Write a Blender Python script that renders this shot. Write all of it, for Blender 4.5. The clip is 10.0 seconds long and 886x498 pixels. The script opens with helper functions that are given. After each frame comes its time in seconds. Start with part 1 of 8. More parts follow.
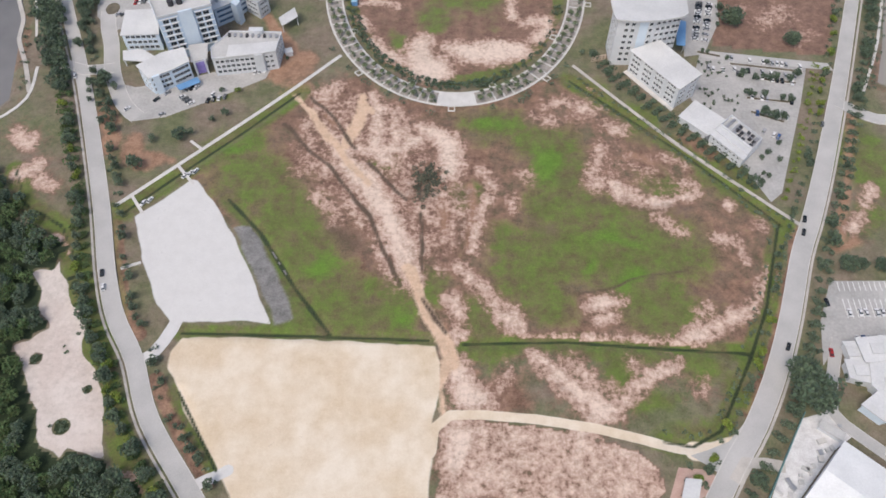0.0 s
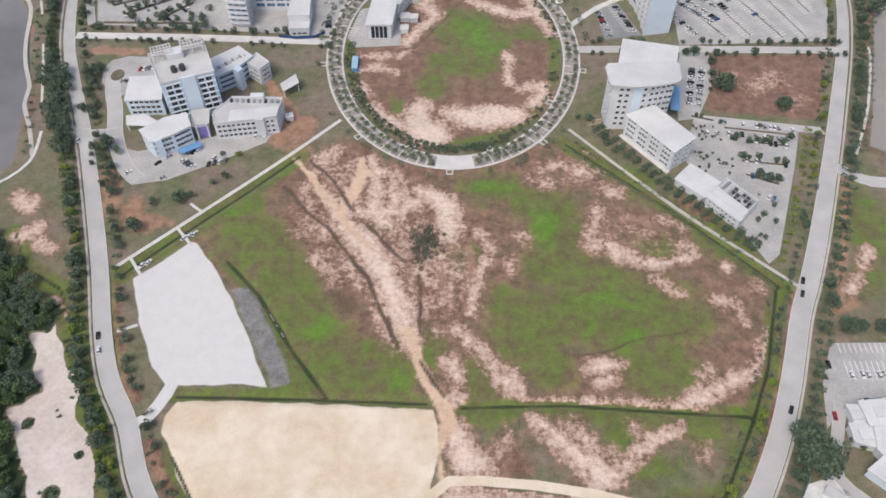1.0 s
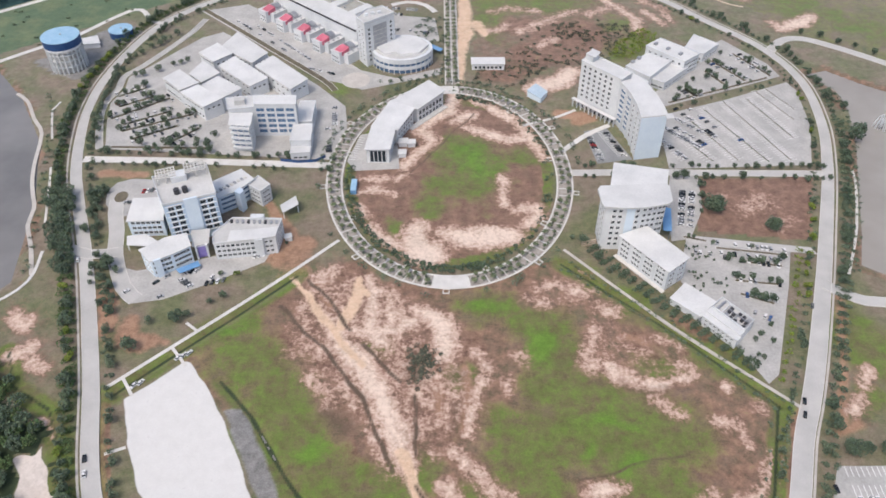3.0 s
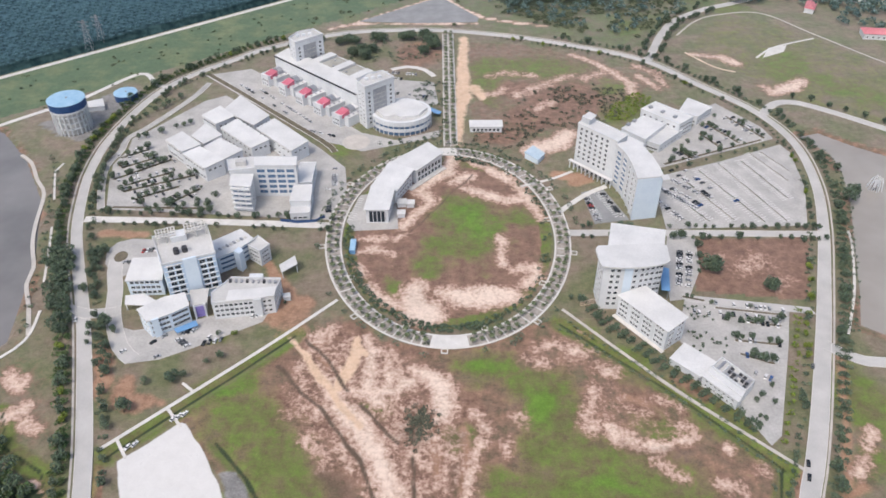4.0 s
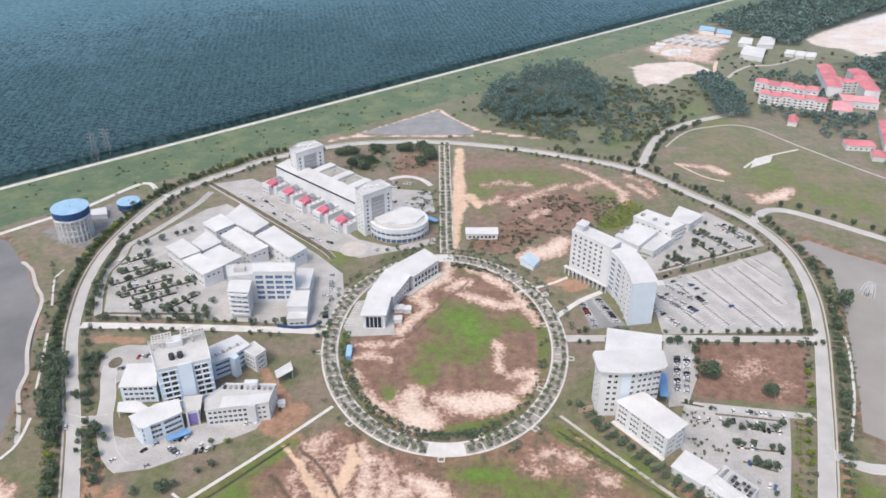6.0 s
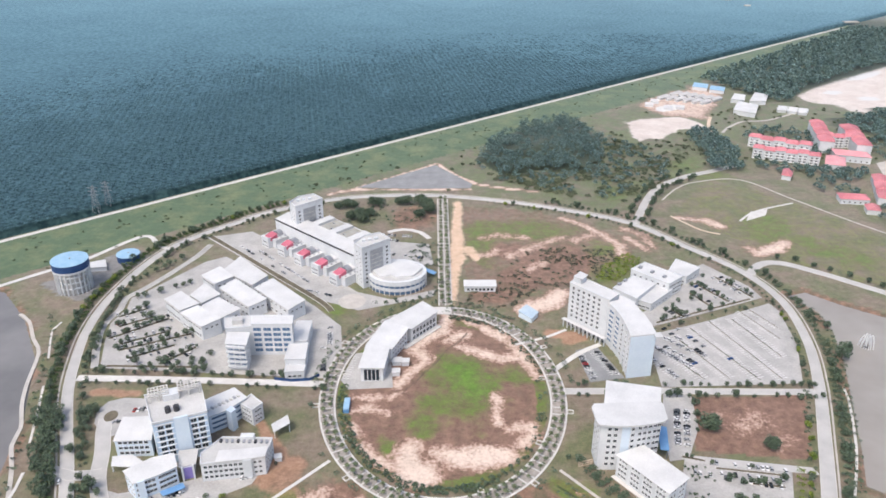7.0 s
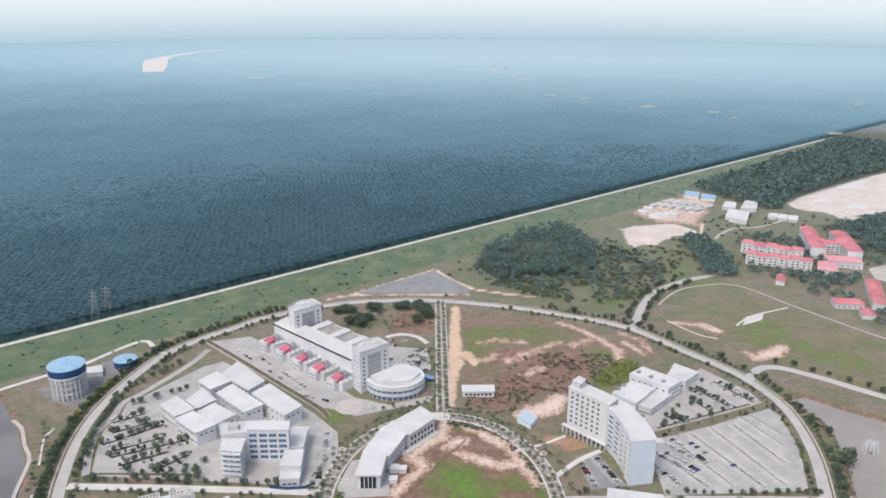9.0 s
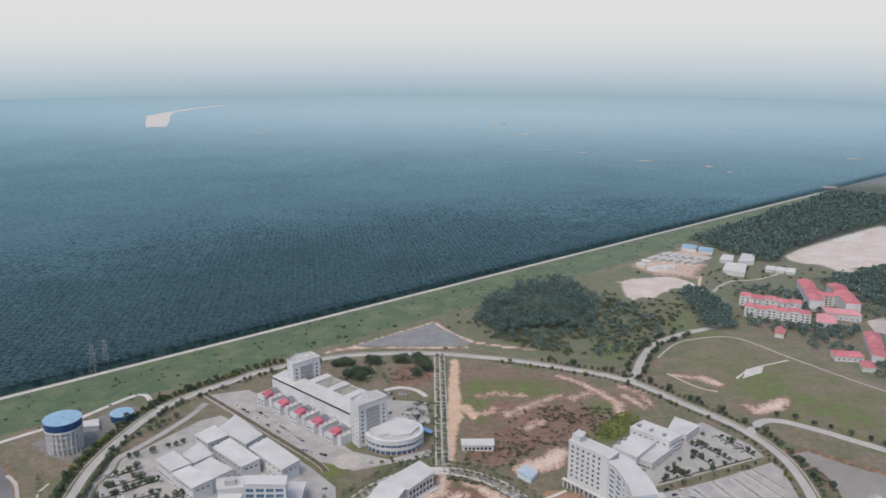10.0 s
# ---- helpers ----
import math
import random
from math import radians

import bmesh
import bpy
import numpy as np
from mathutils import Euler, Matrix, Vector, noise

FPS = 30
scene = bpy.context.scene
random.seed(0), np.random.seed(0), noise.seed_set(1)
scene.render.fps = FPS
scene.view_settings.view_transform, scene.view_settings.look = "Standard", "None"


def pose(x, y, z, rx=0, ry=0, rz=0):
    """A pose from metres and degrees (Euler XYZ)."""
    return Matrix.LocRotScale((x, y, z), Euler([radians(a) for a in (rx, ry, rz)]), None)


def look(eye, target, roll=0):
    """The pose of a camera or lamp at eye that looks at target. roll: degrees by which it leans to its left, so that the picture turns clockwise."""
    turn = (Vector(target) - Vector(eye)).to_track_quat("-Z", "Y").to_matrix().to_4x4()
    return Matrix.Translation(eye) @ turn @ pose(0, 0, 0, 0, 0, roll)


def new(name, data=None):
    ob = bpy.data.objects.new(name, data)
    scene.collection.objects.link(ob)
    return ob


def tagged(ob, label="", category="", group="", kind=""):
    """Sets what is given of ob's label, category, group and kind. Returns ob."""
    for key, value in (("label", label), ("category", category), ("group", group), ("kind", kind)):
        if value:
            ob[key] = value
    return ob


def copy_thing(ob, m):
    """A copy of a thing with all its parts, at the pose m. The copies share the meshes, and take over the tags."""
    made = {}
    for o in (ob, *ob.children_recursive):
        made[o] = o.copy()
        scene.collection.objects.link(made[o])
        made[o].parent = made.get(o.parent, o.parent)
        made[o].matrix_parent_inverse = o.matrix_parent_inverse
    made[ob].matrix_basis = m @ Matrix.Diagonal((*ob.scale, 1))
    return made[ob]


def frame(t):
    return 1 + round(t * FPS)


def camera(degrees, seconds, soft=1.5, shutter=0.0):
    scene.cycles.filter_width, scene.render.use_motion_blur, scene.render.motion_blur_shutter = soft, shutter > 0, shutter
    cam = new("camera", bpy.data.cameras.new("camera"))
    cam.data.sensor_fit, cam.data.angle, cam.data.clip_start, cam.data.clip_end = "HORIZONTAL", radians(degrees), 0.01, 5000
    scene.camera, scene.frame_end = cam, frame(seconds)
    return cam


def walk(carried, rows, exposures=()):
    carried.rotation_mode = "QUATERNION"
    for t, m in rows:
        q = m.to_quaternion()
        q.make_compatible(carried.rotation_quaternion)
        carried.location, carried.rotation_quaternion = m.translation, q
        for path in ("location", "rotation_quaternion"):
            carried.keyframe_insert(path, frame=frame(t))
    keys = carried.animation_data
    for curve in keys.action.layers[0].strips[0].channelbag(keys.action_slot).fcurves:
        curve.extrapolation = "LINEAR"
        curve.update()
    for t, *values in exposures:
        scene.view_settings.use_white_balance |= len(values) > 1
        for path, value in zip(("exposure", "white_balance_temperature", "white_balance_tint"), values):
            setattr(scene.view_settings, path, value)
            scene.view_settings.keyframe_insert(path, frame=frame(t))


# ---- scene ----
cam = camera(58.78, 10.0, soft=1.7)
ROWS = [
    (0.0, 0.00, 0.00, 320.00, -56.13, 0.21, 0.00),
    (0.5, 0.27, 0.13, 319.96, -53.94, 0.20, -0.02),
    (1.0, 0.52, 0.15, 319.92, -51.63, 0.21, -0.09),
    (1.5, 0.74, 0.07, 319.90, -49.48, 0.20, -0.10),
    (2.0, 0.94, -0.12, 319.89, -47.27, 0.18, -0.11),
    (2.5, 1.11, -0.41, 319.88, -45.10, 0.14, -0.16),
    (4.0, 1.50, -1.91, 319.94, -38.44, 0.01, -0.23),
    (4.5, 1.58, -2.62, 319.99, -36.40, 0.01, -0.27),
    (5.0, 1.63, -3.43, 320.04, -34.40, -0.05, -0.31),
    (5.5, 1.67, -4.35, 320.10, -32.50, -0.06, -0.38),
    (7.0, 1.62, -7.73, 320.36, -26.66, -0.14, -0.56),
    (7.5, 1.56, -9.06, 320.46, -24.75, -0.14, -0.62),
    (8.0, 1.47, -10.50, 320.58, -22.78, -0.15, -0.67),
    (8.5, 1.36, -12.05, 320.71, -20.89, -0.17, -0.69),
    (9.0, 1.23, -13.69, 320.85, -18.89, -0.17, -0.74),
    (9.5, 1.07, -15.45, 321.00, -17.01, -0.17, -0.79),
    (10.0, 0.89, -17.30, 321.16, -15.00, -0.17, -0.84),
]
walk(cam, [(t, pose(x, y, z, 90 + pitch, roll, yaw)) for t, x, y, z, pitch, roll, yaw in ROWS],
     exposures=[(0.0, 0.09), (2.5, 0.25), (4.5, 0.34), (7.5, 0.52), (9.0, 0.28), (10.0, -0.18)])

# ---- light: hazy bright overcast, soft high sun from the south-west ----
SUN_EL, SUN_AZ = radians(58), radians(215)      # azimuth clockwise from +y
world = bpy.data.worlds.new("hazy_sky")
scene.world = world
world.use_nodes = True
wn = world.node_tree.nodes
sky = wn.new("ShaderNodeTexSky")
sky.sky_type = "NISHITA"
sky.sun_disc = False
sky.sun_elevation, sky.sun_rotation = SUN_EL, SUN_AZ
sky.air_density, sky.dust_density, sky.ozone_density = 1.0, 4.0, 1.0
world.node_tree.links.new(sky.outputs[0], wn["Background"].inputs[0])
wn["Background"].inputs[1].default_value = 0.15
sun = new("sun", bpy.data.lights.new("sun", "SUN"))
sun.data.energy, sun.data.angle, sun.data.color = 1.08, radians(22), (1.0, 0.96, 0.91)
SUN_DIR = Vector((math.sin(SUN_AZ) * math.cos(SUN_EL), math.cos(SUN_AZ) * math.cos(SUN_EL), math.sin(SUN_EL)))
sun.matrix_world = look(SUN_DIR * 900, (0, 0, 0))

# ---- materials ----
MATS = {}


def shader(name, rough=0.8, metal=0.0, spec=0.4):
    m = bpy.data.materials.new(name)
    m.use_nodes = True
    b = m.node_tree.nodes["Principled BSDF"]
    b.inputs["Roughness"].default_value = rough
    b.inputs["Metallic"].default_value = metal
    b.inputs["Specular IOR Level"].default_value = spec
    MATS[name] = m
    return m, m.node_tree.nodes, m.node_tree.links, b


def noise_at(n, l, coord, scale, detail=4.0, rough=0.55):
    t = n.new("ShaderNodeTexNoise")
    t.inputs["Scale"].default_value = scale
    t.inputs["Detail"].default_value = detail
    t.inputs["Roughness"].default_value = rough
    l.new(coord, t.inputs["Vector"])
    return t.outputs["Fac"]


def ramp(n, l, fac, stops):
    r = n.new("ShaderNodeValToRGB")
    while len(r.color_ramp.elements) < len(stops):
        r.color_ramp.elements.new(0.5)
    for e, (p, c) in zip(r.color_ramp.elements, stops):
        e.position, e.color = p, (*c, 1)
    l.new(fac, r.inputs[0])
    return r.outputs[0]


def mix(n, l, fac, a, b, kind="MIX"):
    x = n.new("ShaderNodeMix")
    x.data_type, x.blend_type = "RGBA", kind
    for sock, val in ((x.inputs["Factor"], fac), (x.inputs["A"], a), (x.inputs["B"], b)):
        if isinstance(val, (int, float)):
            sock.default_value = val
        elif isinstance(val, tuple):
            sock.default_value = (*val, 1)
        else:
            l.new(val, sock)
    return x.outputs["Result"]


def calc(n, l, op, a, b=0.0, clamp=False):
    x = n.new("ShaderNodeMath")
    x.operation, x.use_clamp = op, clamp
    for sock, val in zip(x.inputs, (a, b)):
        if isinstance(val, (int, float)):
            sock.default_value = val
        else:
            l.new(val, sock)
    return x.outputs[0]


def bump(n, l, b, height, strength, dist):
    x = n.new("ShaderNodeBump")
    x.inputs["Strength"].default_value, x.inputs["Distance"].default_value = strength, dist
    l.new(height, x.inputs["Height"])
    l.new(x.outputs[0], b.inputs["Normal"])


def surface(name, dark, light, big=0.05, small=1.2, rough=0.85, metal=0.0, spec=0.35, rand=0.0, bumpy=0.3, island=False):
    """A weathered surface: two scales of noise between two tones; rand varies the tone object by object."""
    m, n, l, b = shader(name, rough, metal, spec)
    pos = n.new("ShaderNodeNewGeometry")
    f1 = noise_at(n, l, pos.outputs["Position"], big, 5)
    f2 = noise_at(n, l, pos.outputs["Position"], small, 6)
    f = calc(n, l, "ADD", calc(n, l, "MULTIPLY", f1, 0.6), calc(n, l, "MULTIPLY", f2, 0.4))
    col = ramp(n, l, f, [(0.36, dark), (0.64, light)])
    if rand:
        src = pos.outputs["Random Per Island"] if island else n.new("ShaderNodeObjectInfo").outputs["Random"]
        val = calc(n, l, "ADD", calc(n, l, "MULTIPLY", src, 2 * rand), 1 - rand)
        hsv = n.new("ShaderNodeHueSaturation")
        l.new(val, hsv.inputs["Value"])
        l.new(col, hsv.inputs["Color"])
        hue = calc(n, l, "ADD", calc(n, l, "MULTIPLY", src, 0.06 * (rand > 0.2)), 0.5 - 0.03 * (rand > 0.2))
        l.new(hue, hsv.inputs["Hue"])
        col = hsv.outputs[0]
    l.new(col, b.inputs["Base Color"])
    if bumpy:
        bump(n, l, b, f2, bumpy, 0.3)
    return m


surface("asphalt", (0.41, 0.40, 0.385), (0.53, 0.515, 0.495), 0.06, 2.0, 0.9)
surface("parking_asphalt", (0.335, 0.325, 0.31), (0.50, 0.485, 0.465), 0.07, 0.7, 0.9)
surface("concrete", (0.54, 0.52, 0.49), (0.68, 0.66, 0.63), 0.15, 3.0, 0.85)
surface("paving", (0.42, 0.39, 0.355), (0.57, 0.535, 0.49), 0.12, 2.0, 0.85)
surface("promenade_paving", (0.24, 0.215, 0.19), (0.44, 0.40, 0.36), 0.25, 1.6, 0.9)
surface("dirt_path", (0.52, 0.40, 0.30), (0.72, 0.60, 0.48), 0.12, 1.5, 0.95)
surface("white_paint", (0.70, 0.70, 0.69), (0.82, 0.82, 0.81), 0.1, 1.2, 0.6)
surface("white_wall", (0.55, 0.57, 0.59), (0.70, 0.71, 0.72), 0.08, 0.9, 0.75, rand=0.03)
surface("blue_wall", (0.42, 0.53, 0.66), (0.52, 0.63, 0.75), 0.08, 0.9, 0.7)
surface("pale_blue_wall", (0.58, 0.67, 0.76), (0.68, 0.76, 0.83), 0.08, 0.9, 0.7)
surface("white_roof", (0.53, 0.53, 0.525), (0.665, 0.66, 0.65), 0.07, 1.1, 0.6, rand=0.05)
surface("grey_roof", (0.44, 0.435, 0.42), (0.58, 0.57, 0.555), 0.08, 1.0, 0.8, rand=0.04)
surface("gravel_roof", (0.30, 0.29, 0.255), (0.42, 0.41, 0.37), 0.1, 1.4, 0.9, rand=0.04)
surface("red_roof", (0.46, 0.10, 0.15), (0.60, 0.19, 0.25), 0.1, 1.5, 0.7, rand=0.08)
surface("tile_pink", (0.60, 0.27, 0.29), (0.72, 0.37, 0.39), 0.06, 0.8, 0.8)
surface("tile_red", (0.46, 0.155, 0.175), (0.60, 0.245, 0.27), 0.06, 0.8, 0.8, rand=0.1)
surface("blue_roof", (0.12, 0.27, 0.50), (0.20, 0.38, 0.62), 0.1, 1.5, 0.5)
surface("tank_blue", (0.24, 0.42, 0.58), (0.36, 0.53, 0.67), 0.15, 1.0, 0.5)
surface("shack_roof", (0.38, 0.49, 0.58), (0.52, 0.61, 0.68), 0.15, 0.6, 0.5)
surface("navy", (0.015, 0.05, 0.15), (0.03, 0.08, 0.20), 0.2, 1.5, 0.5)
surface("purple", (0.20, 0.16, 0.42), (0.28, 0.23, 0.52), 0.2, 1.5, 0.6)
surface("steel_grey", (0.30, 0.31, 0.33), (0.42, 0.43, 0.45), 0.3, 2.0, 0.45, metal=0.4)
surface("dark_grey", (0.03, 0.03, 0.035), (0.07, 0.07, 0.075), 0.3, 2.0, 0.6)
surface("bark", (0.09, 0.07, 0.05), (0.17, 0.14, 0.11), 0.5, 5.0, 0.95)
surface("leaf", (0.065, 0.089, 0.050), (0.130, 0.161, 0.096), 0.3, 2.0, 0.75, rand=0.45, bumpy=0, island=True)
surface("leaf_dark", (0.050, 0.075, 0.045), (0.103, 0.135, 0.075), 0.3, 2.0, 0.75, rand=0.45, bumpy=0, island=True)
surface("far_scrub", (0.070, 0.090, 0.052), (0.135, 0.150, 0.090), 0.03, 0.6, 0.85, rand=0.25, bumpy=0, island=True)
surface("scrub_leaf", (0.075, 0.080, 0.058), (0.135, 0.140, 0.100), 0.05, 0.8, 0.85, rand=0.3, bumpy=0, island=True)
surface("leaf_wood", (0.052, 0.088, 0.032), (0.105, 0.150, 0.055), 0.05, 2.0, 0.75, rand=0.4, bumpy=0, island=True)
surface("leaf_bright", (0.10, 0.16, 0.025), (0.24, 0.28, 0.05), 0.3, 2.0, 0.7, rand=0.35, bumpy=0, island=True)
surface("palm_leaf", (0.063, 0.086, 0.040), (0.149, 0.172, 0.092), 0.3, 2.0, 0.7, rand=0.4, bumpy=0, island=True)
# haze tinted into the base: bluish, low-contrast green for the far woods
surface("hazed_leaf", (0.034, 0.064, 0.052), (0.070, 0.108, 0.082), 0.03, 0.6, 0.8, rand=0.2, bumpy=0, island=True)
# tinted sheen stands in for haze on foliage, full on the far woods
for key, w, r in (("hazed_leaf", 1.0, 0.5), ("leaf", 0.25, 0.5), ("leaf_dark", 0.25, 0.5)):
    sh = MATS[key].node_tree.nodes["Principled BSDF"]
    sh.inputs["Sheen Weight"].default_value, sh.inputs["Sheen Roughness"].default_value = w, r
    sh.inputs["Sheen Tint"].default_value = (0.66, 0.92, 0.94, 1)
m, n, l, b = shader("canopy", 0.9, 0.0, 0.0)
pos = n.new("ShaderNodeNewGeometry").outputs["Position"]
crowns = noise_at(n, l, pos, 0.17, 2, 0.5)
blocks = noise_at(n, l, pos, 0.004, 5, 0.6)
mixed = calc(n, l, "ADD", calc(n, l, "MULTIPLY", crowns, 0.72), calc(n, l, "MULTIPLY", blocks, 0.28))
# blue-tinted base and sheen carry part of the haze over the palms
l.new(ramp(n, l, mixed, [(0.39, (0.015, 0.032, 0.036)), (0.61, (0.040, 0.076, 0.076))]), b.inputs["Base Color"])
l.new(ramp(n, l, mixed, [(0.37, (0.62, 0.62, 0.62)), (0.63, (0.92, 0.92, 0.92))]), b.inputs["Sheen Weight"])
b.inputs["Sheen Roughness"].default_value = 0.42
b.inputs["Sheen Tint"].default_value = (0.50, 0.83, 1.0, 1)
# distance haze put into the colour: pale blue gloss that grows along +y
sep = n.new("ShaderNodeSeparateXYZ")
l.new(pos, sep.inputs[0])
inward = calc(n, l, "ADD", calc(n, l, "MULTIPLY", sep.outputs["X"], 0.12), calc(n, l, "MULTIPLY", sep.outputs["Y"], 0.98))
haze_rise = n.new("ShaderNodeMapRange")
haze_rise.interpolation_type = "SMOOTHSTEP"
haze_rise.inputs["From Min"].default_value, haze_rise.inputs["From Max"].default_value = 1300.0, 3500.0
l.new(inward, haze_rise.inputs["Value"])
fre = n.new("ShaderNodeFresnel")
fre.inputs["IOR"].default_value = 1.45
haze_gloss = n.new("ShaderNodeBsdfGlossy")
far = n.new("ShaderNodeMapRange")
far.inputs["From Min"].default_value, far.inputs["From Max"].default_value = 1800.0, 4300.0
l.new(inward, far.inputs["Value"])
l.new(ramp(n, l, far.outputs[0], [(0.0, (0.56, 0.82, 1.0)), (1.0, (0.97, 0.99, 1.0))]), haze_gloss.inputs["Color"])
haze_gloss.inputs["Roughness"].default_value = 0.1
haze_mix = n.new("ShaderNodeMixShader")
l.new(calc(n, l, "MULTIPLY", calc(n, l, "POWER", fre.outputs[0], calc(n, l, "SUBTRACT", 0.62, calc(n, l, "MULTIPLY", far.outputs[0], 0.42))), haze_rise.outputs[0]), haze_mix.inputs[0])
l.new(b.outputs[0], haze_mix.inputs[1])
l.new(haze_gloss.outputs[0], haze_mix.inputs[2])
l.new(haze_mix.outputs[0], n["Material Output"].inputs["Surface"])
surface("rubber", (0.012, 0.012, 0.012), (0.03, 0.03, 0.03), 0.5, 4.0, 0.9)
for key, c in (("car_white", (0.75, 0.75, 0.75)), ("car_silver", (0.42, 0.43, 0.45)), ("car_black", (0.02, 0.02, 0.022)),
               ("car_red", (0.40, 0.03, 0.03)), ("car_blue", (0.05, 0.11, 0.28)), ("car_grey", (0.15, 0.155, 0.16))):
    surface(key, tuple(0.9 * v for v in c), c, 0.3, 3.0, 0.25, spec=0.6, bumpy=0)
m, n, l, b = shader("glass_dark", 0.2, 0.0, 0.25)
b.inputs["Base Color"].default_value = (0.03, 0.04, 0.05, 1)
m, n, l, b = shader("glass_blue", 0.2, 0.0, 0.3)
b.inputs["Base Color"].default_value = (0.10, 0.17, 0.28, 1)
m, n, l, b = shader("water", 0.12, 0.0, 0.5)
pos = n.new("ShaderNodeNewGeometry")
l.new(ramp(n, l, noise_at(n, l, pos.outputs["Position"], 0.02, 4), [(0.3, (0.16, 0.155, 0.15)), (0.7, (0.24, 0.23, 0.22))]), b.inputs["Base Color"])
bump(n, l, b, noise_at(n, l, pos.outputs["Position"], 0.5, 4), 0.15, 0.3)

m, n, l, b = shader("silty_water", 0.25, 0.0, 0.5)
pos = n.new("ShaderNodeNewGeometry")
l.new(ramp(n, l, noise_at(n, l, pos.outputs["Position"], 0.02, 4), [(0.3, (0.28, 0.255, 0.225)), (0.7, (0.36, 0.33, 0.295))]), b.inputs["Base Color"])
bump(n, l, b, noise_at(n, l, pos.outputs["Position"], 0.5, 4), 0.12, 0.3)

# ground: dry grass, with lush grass, brown earth, pale soil, sand, gravel, and a dark tone for woodland floor and ditch
# beds, by the sheet's cover weights
m, n, l, b = shader("ground_cover", 0.95, 0.0, 0.2)
pos = n.new("ShaderNodeNewGeometry").outputs["Position"]
fine, mid, wide = noise_at(n, l, pos, 1.1, 6, 0.7), noise_at(n, l, pos, 0.17, 8, 0.68), noise_at(n, l, pos, 0.035, 6, 0.6)
ragged = noise_at(n, l, pos, 0.085, 12, 0.75)
stretch = n.new("ShaderNodeMapping")
stretch.inputs["Rotation"].default_value[2] = radians(-28)
stretch.inputs["Scale"].default_value = (1.0, 0.28, 1.0)
l.new(pos, stretch.inputs["Vector"])
streak = noise_at(n, l, stretch.outputs[0], 0.16, 6, 0.62)
grain = calc(n, l, "ADD", calc(n, l, "MULTIPLY", fine, 0.45), calc(n, l, "MULTIPLY", mid, 0.55))


def weight(attr, channel, spread, sharp, by=None):
    a = n.new("ShaderNodeAttribute")
    a.attribute_name = attr
    s = n.new("ShaderNodeSeparateColor")
    l.new(a.outputs["Color"], s.inputs[0])
    w = calc(n, l, "ADD", s.outputs[channel], calc(n, l, "MULTIPLY", calc(n, l, "SUBTRACT", ragged if by is None else by, 0.5), spread))
    return calc(n, l, "MULTIPLY", calc(n, l, "SUBTRACT", w, 0.5 - 0.5 / sharp), sharp, clamp=True)


def tone(dark, light, fac=None, lo=0.39, hi=0.61):
    return ramp(n, l, grain if fac is None else fac, [(lo, dark), (hi, light)])


dry = mix(n, l, tone((0, 0, 0), (1, 1, 1), wide), tone((0.165, 0.128, 0.094), (0.285, 0.230, 0.175)), tone((0.104, 0.118, 0.056), (0.190, 0.195, 0.102)))
earth = mix(n, l, tone((0, 0, 0), (1, 1, 1), ragged, 0.42, 0.60), tone((0.130, 0.078, 0.053), (0.222, 0.138, 0.096)), tone((0.215, 0.122, 0.084), (0.35, 0.218, 0.152)))
green = mix(n, l, tone((0, 0, 0), (1, 1, 1), ragged, 0.40, 0.60), tone((0.130, 0.110, 0.052), (0.200, 0.175, 0.086)), tone((0.098, 0.150, 0.030), (0.160, 0.220, 0.050)))
green = mix(n, l, tone((0, 0, 0), (1, 1, 1), wide, 0.58, 0.72), green, tone((0.090, 0.150, 0.024), (0.140, 0.205, 0.038)))
speck = noise_at(n, l, pos, 0.42, 10, 0.76)
torn = noise_at(n, l, pos, 0.2, 12, 0.74)
flecks = noise_at(n, l, pos, 0.40, 9, 0.68)
both = calc(n, l, "ADD", calc(n, l, "ADD", calc(n, l, "MULTIPLY", ragged, 0.33), calc(n, l, "MULTIPLY", torn, 0.30)), calc(n, l, "ADD", calc(n, l, "MULTIPLY", streak, 0.17), calc(n, l, "MULTIPLY", flecks, 0.20)))
col = mix(n, l, weight("cover_a", "Green", 1.6, 2.5), dry, earth)
col = mix(n, l, weight("cover_e", "Red", 2.4, 1.6, torn), col, tone((0.135, 0.076, 0.055), (0.31, 0.190, 0.140), None, 0.38, 0.62))
col = mix(n, l, weight("cover_a", "Red", 1.9, 1.7), col, green)
belt_green = mix(n, l, tone((0, 0, 0), (1, 1, 1), wide, 0.46, 0.66), tone((0.062, 0.108, 0.052), (0.105, 0.160, 0.078)), tone((0.125, 0.160, 0.070), (0.185, 0.215, 0.105)))
col = mix(n, l, weight("cover_e", "Blue", 1.2, 2.0), col, belt_green)
col = mix(n, l, weight("cover_d", "Red", 1.6, 1.6), col, tone((0.092, 0.185, 0.024), (0.155, 0.262, 0.042)))
col = mix(n, l, weight("cover_c", "Blue", 1.4, 2.0), col, tone((0.29, 0.165, 0.105), (0.43, 0.27, 0.18)))
soil_at = n.new("ShaderNodeAttribute")
soil_at.attribute_name = "cover_a"
soil_sep = n.new("ShaderNodeSeparateColor")
l.new(soil_at.outputs["Color"], soil_sep.inputs[0])
bare = calc(n, l, "ADD", soil_sep.outputs["Blue"], calc(n, l, "MULTIPLY", calc(n, l, "SUBTRACT", both, 0.5), calc(n, l, "MULTIPLY", calc(n, l, "MULTIPLY", soil_sep.outputs["Blue"], 2.6, clamp=True), 3.7)))
pale = ramp(n, l, bare, [(0.18, (0.205, 0.118, 0.084)), (0.36, (0.36, 0.222, 0.168)), (0.56, (0.54, 0.385, 0.305)), (0.92, (0.74, 0.60, 0.50))])
